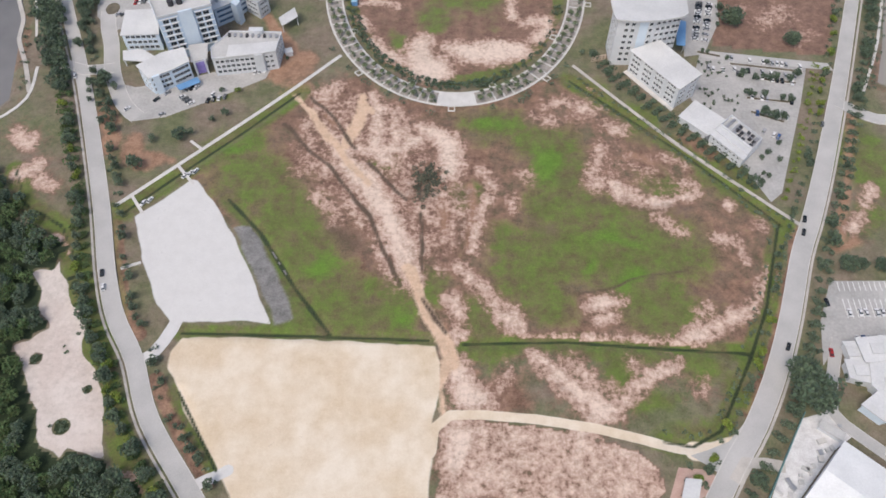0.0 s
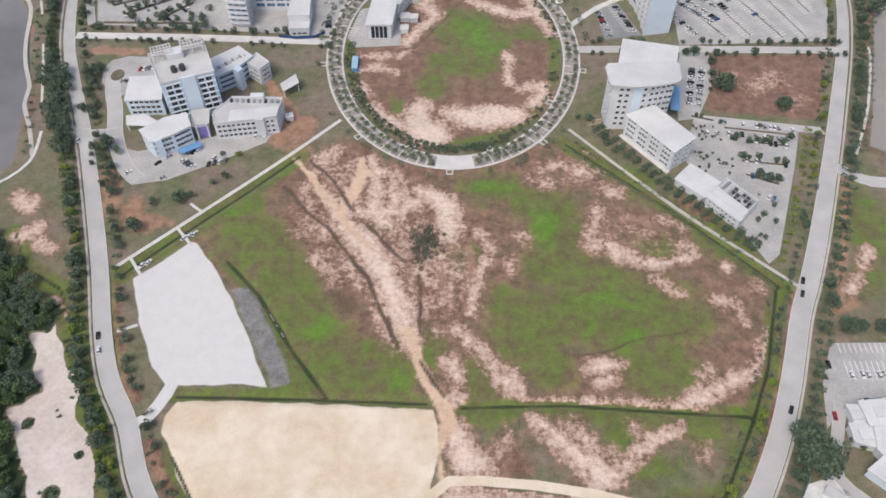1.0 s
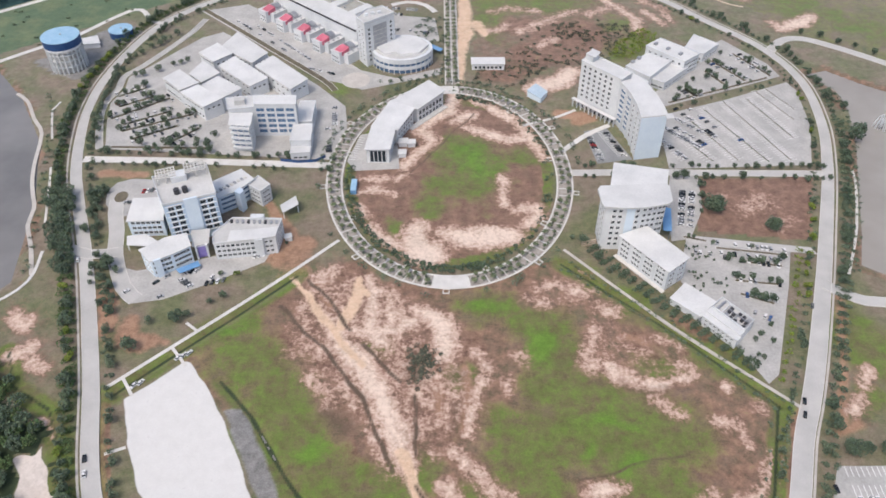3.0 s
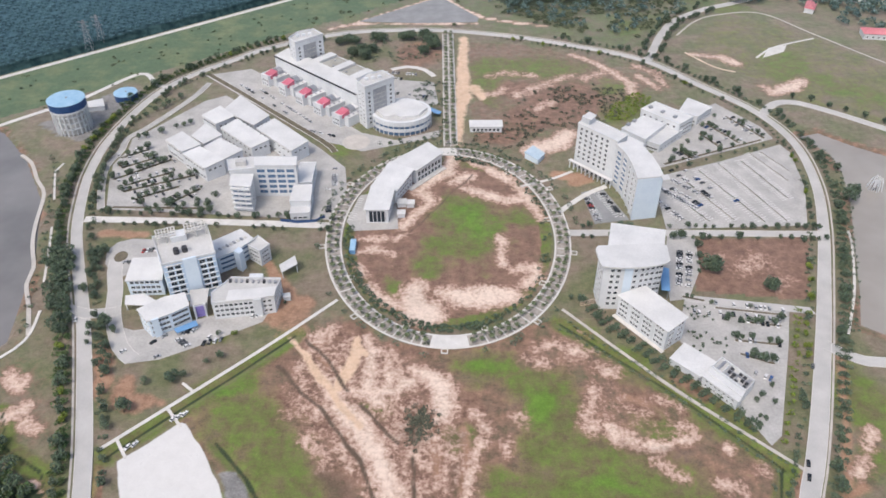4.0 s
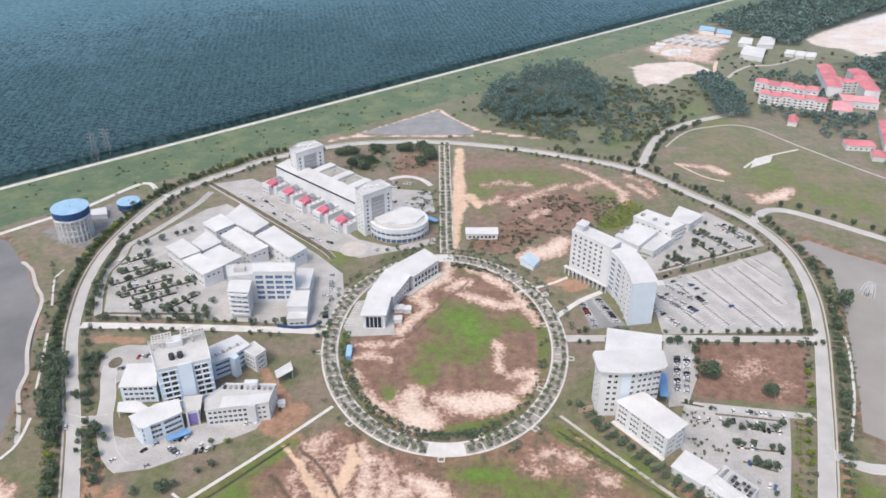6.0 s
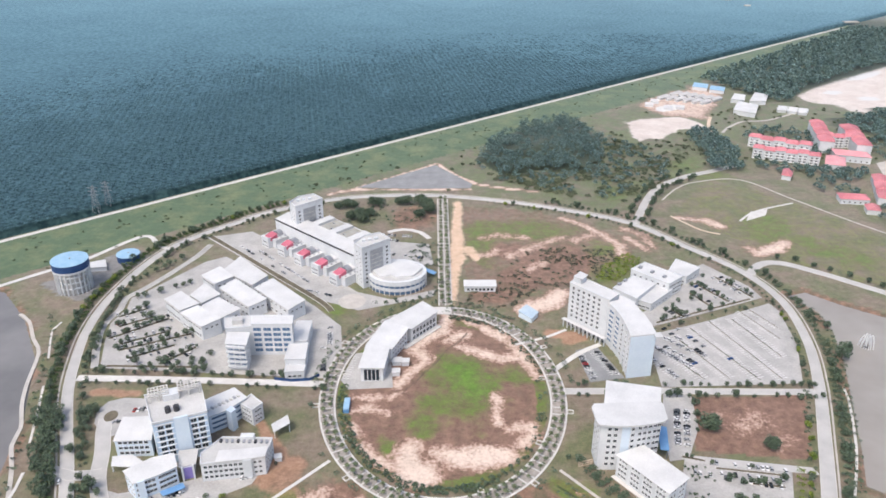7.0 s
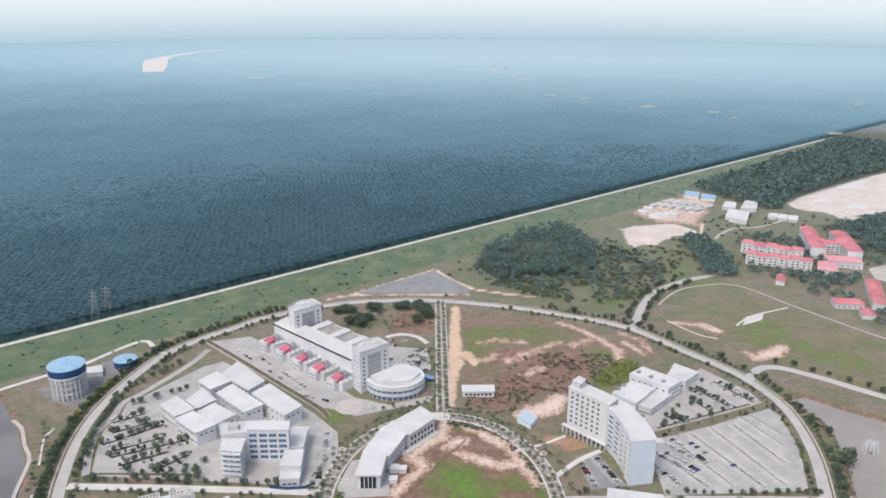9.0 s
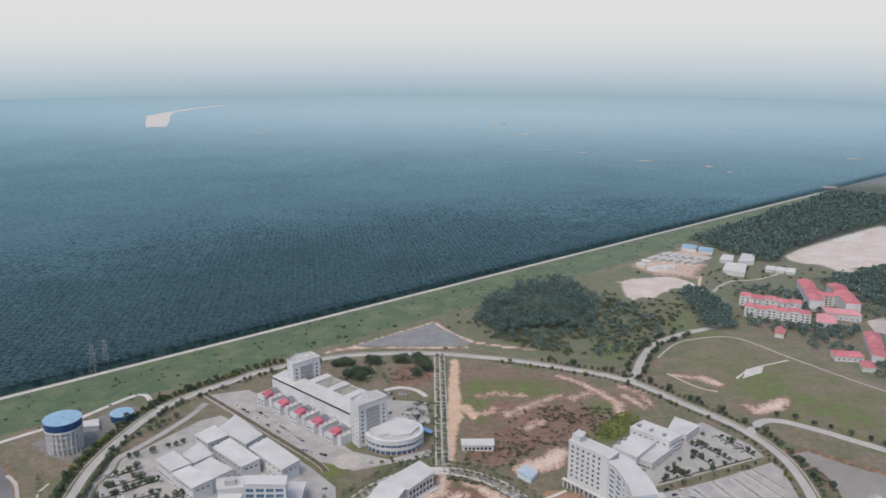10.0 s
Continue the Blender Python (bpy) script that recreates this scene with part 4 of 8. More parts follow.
def plantation(s0, s1, d0, d1, step, thin=0.0):
    s, d = np.meshgrid(np.arange(s0, s1, step), np.arange(d0, d1, step * 0.87))
    s = s + (np.arange(s.shape[0])[:, None] % 2) * step / 2
    jit = 1.0 if step < 9 else 2.5
    s, d = s + RNG.uniform(-jit, jit, s.shape), d + RNG.uniform(-jit, jit, d.shape)
    x = EDGE_A.x + EDGE_D.x * s + EDGE_N.x * d
    y = EDGE_A.y + EDGE_D.y * s + EDGE_N.y * d
    keep = (np.abs(x) < 0.64 * y + 60) & (y < 1560) & (RNG.random(x.shape) > 0.02 + 2 * thin * np.clip((d - d0) / (d1 - d0) - 0.3, 0, 0.7))
    return x[keep], y[keep]


px, py = plantation(-250, 3000, 12, 900, 8.6, 0.15)
inward = (px - EDGE_A.x) * EDGE_N.x + (py - EDGE_A.y) * EDGE_N.y
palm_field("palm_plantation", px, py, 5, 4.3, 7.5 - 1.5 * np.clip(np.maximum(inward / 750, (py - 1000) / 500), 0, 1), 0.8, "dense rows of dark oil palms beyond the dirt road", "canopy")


def canopy(d_parts, z_near, z_far, material, label):
    """The closed crown layer of the plantation as one uneven sheet between two distances from its edge."""
    gs = axis([(-4000, -600, 200), (-600, -300, 20), (-300, 1800, 15), (1800, 5200, 200)])
    gd = axis(d_parts)
    S, D = np.meshgrid(gs, gd)
    X, Y = EDGE_A.x + EDGE_D.x * S + EDGE_N.x * D, EDGE_A.y + EDGE_D.y * S + EDGE_N.y * D
    Z = z_near + (z_far - z_near) * np.clip((D - 250) / 500, 0, 1) + 0.8 * (field_noise(X, Y, 40.0) - 0.5) * (D < 900)
    Z[0], Z[1] = -0.2, 4.5
    k, j = X.shape
    idx = np.arange(k * j).reshape(k, j)
    F = np.stack([idx[:-1, :-1], idx[:-1, 1:], idx[1:, 1:], idx[1:, :-1]], -1).reshape(-1, 4)
    me = quad_mesh("palm_canopy", np.stack([X, Y, Z], -1).reshape(-1, 3), F, material)
    tagged(new("palm_canopy", me), label, "palm plantation", kind="stuff")


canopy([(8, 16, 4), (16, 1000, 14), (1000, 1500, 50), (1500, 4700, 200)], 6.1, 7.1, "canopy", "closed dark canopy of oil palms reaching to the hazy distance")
for x, y, w, h in ((-590, 2676, 90, 26), (228, 2951, 26, 90), (276, 3012, 26, 60), (305, 2653, 80, 26), (342, 2271, 60, 12), (431, 2214, 50, 12), (568, 2058, 70, 16), (710, 1965, 40, 18), (730, 1879, 26, 14), (878, 1680, 60, 12), (1150, 2100, 60, 14)):
    out = [(x + w * 0.34 * math.cos(g) * RNG.uniform(0.6, 1.2), y + h * 0.5 * math.sin(g) * RNG.uniform(0.6, 1.2)) for g in np.arange(0, 6.2, 0.5)]
    tagged(new("clearing", mesh("clearing", *prism_data(out, 5.0, 7.7), "paving")), "far pale bare clearing within the plantation", "clearing", kind="structure")
for out in ([(-1030, 2852), (-960, 2870), (-1010, 3060), (-1090, 3330), (-1103, 3430), (-1145, 3480), (-1171, 3275), (-1095, 3040)],
            [(-1142, 3490), (-1103, 3440), (-1058, 3640), (-973, 3783), (-985, 3810), (-1070, 3690)]):
    tagged(new("clearing", mesh("clearing", *prism_data(ccw(out), 5.0, 7.7), "concrete")), "far white sand clearing within the plantation", "clearing", kind="structure")

m, n, l, b = shader("distance", 1.0, 0.0, 0.0)
pos = n.new("ShaderNodeNewGeometry")
sep = n.new("ShaderNodeSeparateXYZ")
l.new(pos.outputs["Position"], sep.inputs[0])
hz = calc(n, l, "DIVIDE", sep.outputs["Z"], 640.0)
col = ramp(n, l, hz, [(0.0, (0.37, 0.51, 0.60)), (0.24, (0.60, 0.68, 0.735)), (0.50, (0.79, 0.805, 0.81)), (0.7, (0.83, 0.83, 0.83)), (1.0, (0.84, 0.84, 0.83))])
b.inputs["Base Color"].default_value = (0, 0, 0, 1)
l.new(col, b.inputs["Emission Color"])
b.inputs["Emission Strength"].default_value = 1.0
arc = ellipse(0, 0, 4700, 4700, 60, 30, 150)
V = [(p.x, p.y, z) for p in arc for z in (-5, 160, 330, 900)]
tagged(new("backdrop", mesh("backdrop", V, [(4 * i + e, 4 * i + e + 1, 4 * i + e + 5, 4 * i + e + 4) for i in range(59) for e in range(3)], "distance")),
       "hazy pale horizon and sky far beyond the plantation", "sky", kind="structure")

# ---- buildings ----
PANE, FRAME = {}, {}


def window_data(w, h, glass="glass_dark"):
    key = (w, h, glass)
    if key not in PANE:
        PANE[key] = mesh("pane", *box_data(-w / 2, w / 2, -0.04, 0.05, 0, h), glass)
        t = 0.12
        FRAME[key] = mesh("window", *join([box_data(-w / 2 - t, w / 2 + t, -0.14, 0.04, -t, 0), box_data(-w / 2 - t, w / 2 + t, -0.14, 0.04, h, h + t),
                                           box_data(-w / 2 - t, -w / 2, -0.14, 0.04, 0, h), box_data(w / 2, w / 2 + t, -0.14, 0.04, 0, h),
                                           box_data(-0.04, 0.04, -0.10, 0.04, 0, h)]), "white_paint")
    return FRAME[key], PANE[key]


def windows_on(parent, p0, p1, z0, dz, rows, cols, w, h, margin=1.5, glass="glass_dark"):
    """Windows in rows and columns on the wall from p0 to p1 (its outside on the right hand)."""
    p0, p1 = Vector(p0), Vector(p1)
    d = (p1 - p0)
    ang = math.degrees(math.atan2(d.y, d.x))
    L = d.length
    f, g = window_data(w, h, glass)
    spots = [(c + 0.5) / cols for c in range(cols)] if isinstance(cols, int) else cols
    for c in spots:
        q = p0 + d * ((margin + (L - 2 * margin) * c) / L)
        for r in range(rows):
            wob = part("window", f, parent, at=pose(q.x, q.y, z0 + r * dz, 0, 0, ang))
            part("pane", g, wob)


def flat_roof(parent, poly, z, over=0.6, thick=0.5, material="white_roof", parapet=0.0, tops=None, label=""):
    out = grow(ccw(poly), over)
    zs = tops if tops else [z] * len(out)
    v = [(x, y, q) for (x, y), q in zip(out, zs)] + [(x, y, q + thick) for (x, y), q in zip(out, zs)]
    k = len(out)
    f = [tuple(range(k - 1, -1, -1)), tuple(range(k, 2 * k))] + [(i, (i + 1) % k, k + (i + 1) % k, k + i) for i in range(k)]
    roof = part("roof", mesh("roof", v, f, material), parent, label)
    if parapet:
        inner = grow(ccw(poly), over - 0.4)
        v = [(x, y, z + thick) for x, y in out] + [(x, y, z + thick + parapet) for x, y in out] + [(x, y, z + thick + parapet) for x, y in inner] + [(x, y, z + thick) for x, y in inner]
        f = [(a * k + i, a * k + (i + 1) % k, (a + 1) * k + (i + 1) % k, (a + 1) * k + i) for a in range(3) for i in range(k)]
        part("parapet", mesh("parapet", v, f, "white_wall"), parent)
    return roof


def block(parent, poly, z0, z1, wall="white_wall", roof="white_roof", over=0.6, parapet=0.0, tops=None, name="wall"):
    """A wing: walls and a roof slab over them."""
    poly = ccw(poly)
    part(name, mesh(name, *prism_data(poly, z0, tops if tops else z1), wall), parent)
    return flat_roof(parent, poly, z1 + 0.02, over, 0.5, roof, parapet, tops=[t + 0.02 for t in tops] if tops else None)


def slab(parent, name, poly, z0, z1, material, label=""):
    return part(name, mesh(name, *prism_data(ccw(poly), z0, z1), material), parent, label)


def along(p0, p1, t, out=0.0):
    """A point at the fraction t from p0 to p1, moved out to the right."""
    p0, p1 = Vector(p0), Vector(p1)
    d = (p1 - p0).normalized()
    q = p0 + (p1 - p0) * t + Vector((d.y, -d.x)) * out
    return (q.x, q.y)


def bar(p0, p1, t0, t1, o0, o1):
    return [along(p0, p1, t0, o0), along(p0, p1, t1, o0), along(p0, p1, t1, o1), along(p0, p1, t0, o1)]


def box_unit(parent, name, x, y, z, sx, sy, sz, turn, material, label=""):
    return part(name, mesh(name, *box_data(-sx / 2, sx / 2, -sy / 2, sy / 2, 0, sz), material), parent, label, pose(x, y, z, 0, 0, turn))


def faculty():
    """Blue tower with four low wings, canopies and a purple entrance."""
    t = thing("faculty_building", "pale blue faculty tower with louvred windows and low white-roofed wings", "building")
    tower = ccw([(-159, 348), (-131, 359), (-142, 386), (-172, 374)])
    part("tower", mesh("tower", *prism_data(tower, -0.3, 30.5), "blue_wall"), t, "pale blue tower")
    flat_roof(t, tower, 30.5, 0.3, 0.4, "grey_roof", 1.0, label="pale grey flat tower roof")
    a, c = (-159, 348), (-131, 359)
    slab(t, "front_panel", bar(a, c, 0.38, 0.64, 0, 1.2), 6, 32.3, "pale_blue_wall", "plain pale blue central panel")
    windows_on(t, a, c, 6.4, 3.9, 6, [0.10, 0.25, 0.75, 0.90], 3.2, 2.5, 1.0)
    for r in range(7):
        for lo, hi in ((0.02, 0.36), (0.66, 0.99)):
            slab(t, "sunshade", bar(a, c, lo, hi, 0.0, 0.5), 5.6 + 3.9 * r, 5.9 + 3.9 * r, "white_paint")
    windows_on(t, (-131, 359), (-142, 386), 6.6, 3.9, 6, 4, 2.2, 1.9, 2)
    windows_on(t, (-172, 374), (-159, 348), 6.6, 3.9, 6, 4, 2.2, 1.9, 2)
    # open roof frames along the rear, plant room and two dark tanks
    for lo, hi in ((0.06, 0.42), (0.58, 0.97)):
        p0, p1 = along((-172, 374), (-142, 386), lo), along((-172, 374), (-142, 386), hi)
        bars = [prism_data(ccw(bar(p0, p1, 0, 1, o, o + 0.5)), 35.0, 35.6) for o in (-0.5, 2.5, 5.5, 8.5)]
        bars += [prism_data(ccw(bar(p0, p1, q, q + 0.05, -0.5, 9)), 35.0, 35.6) for q in np.linspace(0, 0.95, 7)]
        bars += [prism_data(ccw(bar(p0, p1, q, q + 0.06, o, o + 0.6)), 30.9, 35.0) for q in (0, 0.45, 0.94) for o in (-0.5, 8.4)]
        part("pergola", mesh("pergola", *join(bars), "concrete"), t, "open concrete roof frame")
    box_unit(t, "plant_room", -156, 373, 30.9, 9, 7, 4, 21, "white_wall")
    for x, y in ((-153.5, 359), (-149.0, 360.7)):
        part("roof_tank", mesh("roof_tank", *prism_data([(1.7 * math.cos(q), 1.7 * math.sin(q)) for q in np.arange(0, 6.2, 0.45)], 0, 3.4), "dark_grey"), t, "black cylindrical roof tank", pose(x, y, 30.9))
    # wings
    west = ccw([(-187, 356), (-166, 357), (-170, 376), (-188, 375)])
    block(t, west, -0.3, 12.5, "pale_blue_wall", tops=[12.0, 12.0, 13.6, 13.6])
    windows_on(t, west[0], west[1], 2.0, 3.8, 3, 6, 2.2, 1.8)
    windows_on(t, west[3], west[0], 2.0, 3.8, 3, 5, 1.9, 1.5)
    sw = ccw([(-163.5, 320.5), (-153, 326.5), (-144, 333.5), (-148, 342), (-159, 338), (-171, 328)])
    block(t, sw, -0.3, 14, "pale_blue_wall", tops=[12.6, 12.6, 12.6, 14.4, 14.4, 14.4])
    for e in (0, 1):
        windows_on(t, sw[e], sw[e + 1], 2.4, 3.6, 3, 5, 1.7, 1.9, 0.8)
    windows_on(t, sw[5], sw[0], 2.4, 3.6, 3, 3, 1.5, 1.5, 0.8)
    slab(t, "stair_core", [(-161.5, 320), (-158, 322), (-160, 326), (-163.5, 324)], -0.3, 13.2, "pale_blue_wall")
    se = ccw([(-131, 335), (-107, 338.5), (-96, 341), (-94.5, 357), (-124, 358), (-133, 344)])
    block(t, se, -0.3, 12.2, "white_wall", "grey_roof", 0.2, 0.8)
    windows_on(t, se[0], se[1], 2.2, 3.6, 3, 8, 1.9, 1.8, 1.0)
    windows_on(t, se[1], se[2], 2.2, 3.6, 3, 3, 1.6, 1.5, 1.5)
    windows_on(t, se[2], se[3], 2.2, 3.6, 3, 5, 1.4, 1.5, 1.5)
    for k in range(9):
        x, y = along((-124, 354.5), (-97, 353.5), k / 8.0)
        box_unit(t, "roof_unit", x, y, 12.7, 1.5, 2.4, 1.1, 4, "steel_grey" if k % 3 else "dark_grey", "grey roof unit")
    for k in range(9):
        x, y = along((-136.5, 380), (-121.5, 394), k / 8.0, -2.6)
        box_unit(t, "roof_unit", x, y, 13.8, 1.2, 2.2, 1.0, 47, "steel_grey" if k % 2 else "concrete", "grey roof unit")
    slab(t, "stair_tower", [(-127.5, 381.5), (-123.5, 378.5), (-121.5, 382.5), (-125, 385.5)], -0.3, 14.6, "pale_blue_wall", "pale blue stair tower")
    slab(t, "roof_house", [(-113, 355.5), (-105, 355.5), (-105, 359), (-113, 359)], -0.3, 15.2, "white_wall")
    slab(t, "canopy_roof", [(-123, 335.5), (-107, 338), (-95.5, 340.5), (-95.5, 349), (-108, 347), (-123, 345.5)], 13.4, 13.9, "white_roof", "raised white metal roof panel")
    slab(t, "stair_core", [(-107.5, 337), (-103, 338), (-104, 342), (-108.5, 341)], -0.3, 13.4, "white_wall")
    ne = ccw([(-137, 377), (-127, 384), (-119, 395), (-128, 404), (-139, 395), (-146, 389)])
    block(t, ne, -0.3, 13, "pale_blue_wall", over=1.4, tops=[13.3, 13.3, 13.3, 13.0, 13.0, 13.0])
    for e in (0, 1):
        windows_on(t, ne[e], ne[e + 1], 2.4, 3.6, 3, 1, 9.0, 1.6, 0.6, "glass_blue")
    nee = ccw([(-121, 391), (-112, 384), (-107, 391), (-116, 400)])
    block(t, nee, -0.3, 11.5, "white_wall", "grey_roof", 0.2, 0.7)
    windows_on(t, nee[0], nee[1], 2.0, 3.4, 3, 4, 1.4, 1.4)
    windows_on(t, nee[1], nee[2], 2.0, 3.4, 3, 3, 1.4, 1.4)
    slab(t, "porch_roof", [(-187, 350), (-176, 351.5), (-167, 345), (-172, 341), (-185, 342)], 5.4, 5.9, "white_roof", "white porch roof on posts")
    for x, y in ((-185.5, 349), (-185, 343.5), (-176, 350), (-173, 342), (-169, 345)):
        box_unit(t, "post", x, y, -0.3, 0.6, 0.6, 5.7, 0, "white_wall")
    slab(t, "link_roof", [(-144, 336), (-135, 339), (-137, 352), (-148, 350)], 9.4, 9.9, "grey_roof")
    slab(t, "entrance_wall", [(-142.5, 336.5), (-136.5, 338.5), (-139, 350), (-146, 347)], -0.3, 9.3, "white_wall")
    slab(t, "entrance_panel", bar((-142.5, 336.5), (-136.5, 338.5), 0.12, 0.88, 0.0, 0.35), 0.4, 8.4, "purple", "purple entrance panel")
    for q in (0.02, 0.98):
        slab(t, "pillar", bar((-142.5, 336.5), (-136.5, 338.5), q - 0.07, q + 0.07, 0.0, 1.6), -0.3, 10.0, "white_wall")
    slab(t, "awning", [(-152, 324), (-141, 331), (-138.5, 327), (-149, 320.5)], 3.0, 3.35, "blue_roof", "bright blue awning")
    for x, y in ((-149.3, 321.2), (-139.3, 327.3), (-151.4, 323.8)):
        box_unit(t, "post", x, y, -0.3, 0.25, 0.25, 3.3, 0, "steel_grey")


def pavilion():
    t = thing("pavilion", "small open pavilion with a tilted white roof", "pavilion")
    flat_roof(t, [(-100, 379), (-91, 387), (-88, 378), (-97, 371)], 5, 0, 0.4, "white_roof", tops=[5.4, 6.6, 6.0, 4.8])
    for x, y in ((-99, 379), (-91.5, 385.8), (-88.8, 378.3), (-96.8, 372.2)):
        box_unit(t, "post", x, y, -0.3, 0.4, 0.4, 5.4, 0, "white_wall")
    c = thing("cabin", "small white site cabin on the grass", "cabin")
    block(c, [(-93, 350.5), (-89, 351.5), (-90, 355), (-94, 354)], -0.3, 2.8, "white_wall", "white_roof", 0.3)


def lecture_tower():
    t = thing("lecture_tower", "white eight-storey block with an oversailing curved white roof", "building")
    front = ccw([(95, 343.5), (112, 343), (130.5, 347.5), (133, 361), (95, 359)])
    part("front_wall", mesh("front_wall", *prism_data(front, -0.3, 33), "white_wall"), t)
    roof = [(92.6, 345), (93.5, 342.2), (104, 340.6), (118, 341.2), (131, 344.6), (133.4, 347), (134.5, 360), (133, 363), (94, 361), (92.2, 358)]
    flat_roof(t, roof, 33, 0.0, 1.2, "white_roof", label="oversailing white roof with rounded corners")
    rear = ccw([(101, 361), (133, 363), (137, 378), (107, 385)])
    part("rear_wall", mesh("rear_wall", *prism_data(rear, -0.3, 31.5), "white_wall"), t)
    flat_roof(t, rear, 31.5, 1.0, 0.8, "white_roof")
    windows_on(t, front[0], front[1], 3.5, 4.2, 7, [0.30, 0.52], 1.9, 1.9, 0.5)
    windows_on(t, front[1], front[2], 3.5, 4.2, 7, [0.05, 0.30, 0.48, 0.66, 0.84, 0.97], 1.9, 1.9, 0.8)
    windows_on(t, front[4], front[0], 3.5, 4.2, 7, 3, 1.9, 1.9, 1.5)
    windows_on(t, front[2], front[3], 3.5, 4.2, 7, 3, 1.9, 1.9, 1.5)
    slab(t, "recess", bar(front[0], front[1], 0.72, 1.0, 0.0, 0.25), -0.3, 32.9, "pale_blue_wall")
    slab(t, "awning", [(134, 352), (139, 351), (143, 372), (138, 374)], 7.0, 7.4, "blue_roof", "bright blue side awning")
    for x, y in ((138.4, 352), (142, 371)):
        box_unit(t, "post", x, y, -0.3, 0.4, 0.4, 7.4, 0, "steel_grey")
    low = ccw([(105, 338), (126.5, 308.5), (139, 318), (121, 344)])
    part("low_wall", mesh("low_wall", *prism_data(low, -0.3, 15.2), "white_wall"), t)
    flat_roof(t, low, 15.2, 0.9, 0.5, "white_roof", tops=[15.2, 15.2, 16.6, 16.6])
    windows_on(t, low[0], low[1], 2.2, 3.7, 4, [0.05, 0.11, 0.17, 0.31, 0.37, 0.43, 0.56, 0.62, 0.68, 0.82, 0.88, 0.94], 1.5, 1.7, 0.8)
    windows_on(t, low[1], low[2], 2.2, 3.7, 4, [0.15, 0.32, 0.68, 0.85], 1.5, 1.6, 0.8)
    for q in (0.24, 0.5, 0.75):
        slab(t, "buttress", bar(low[0], low[1], q - 0.02, q + 0.02, 0.0, 0.35), -0.3, 15.1, "white_wall")
    slab(t, "plinth", bar(low[0], low[1], -0.02, 1.02, 0.0, 2.5), -0.3, 0.5, "concrete")
    s = thing("garden_screen", "small cream open-grid garden wall beside the tower", "screen wall")
    grid = [box_data(0, 9, -0.2, 0.2, z, z + 0.5) for z in (0, 1.6, 3.2)] + [box_data(x, x + 0.5, -0.2, 0.2, 0, 3.6) for x in (0, 2.1, 4.2, 6.3, 8.5)]
    part("grid", mesh("grid", *join(grid), "dirt_path"), s, at=pose(85, 346, -0.2, 0, 0, 15))


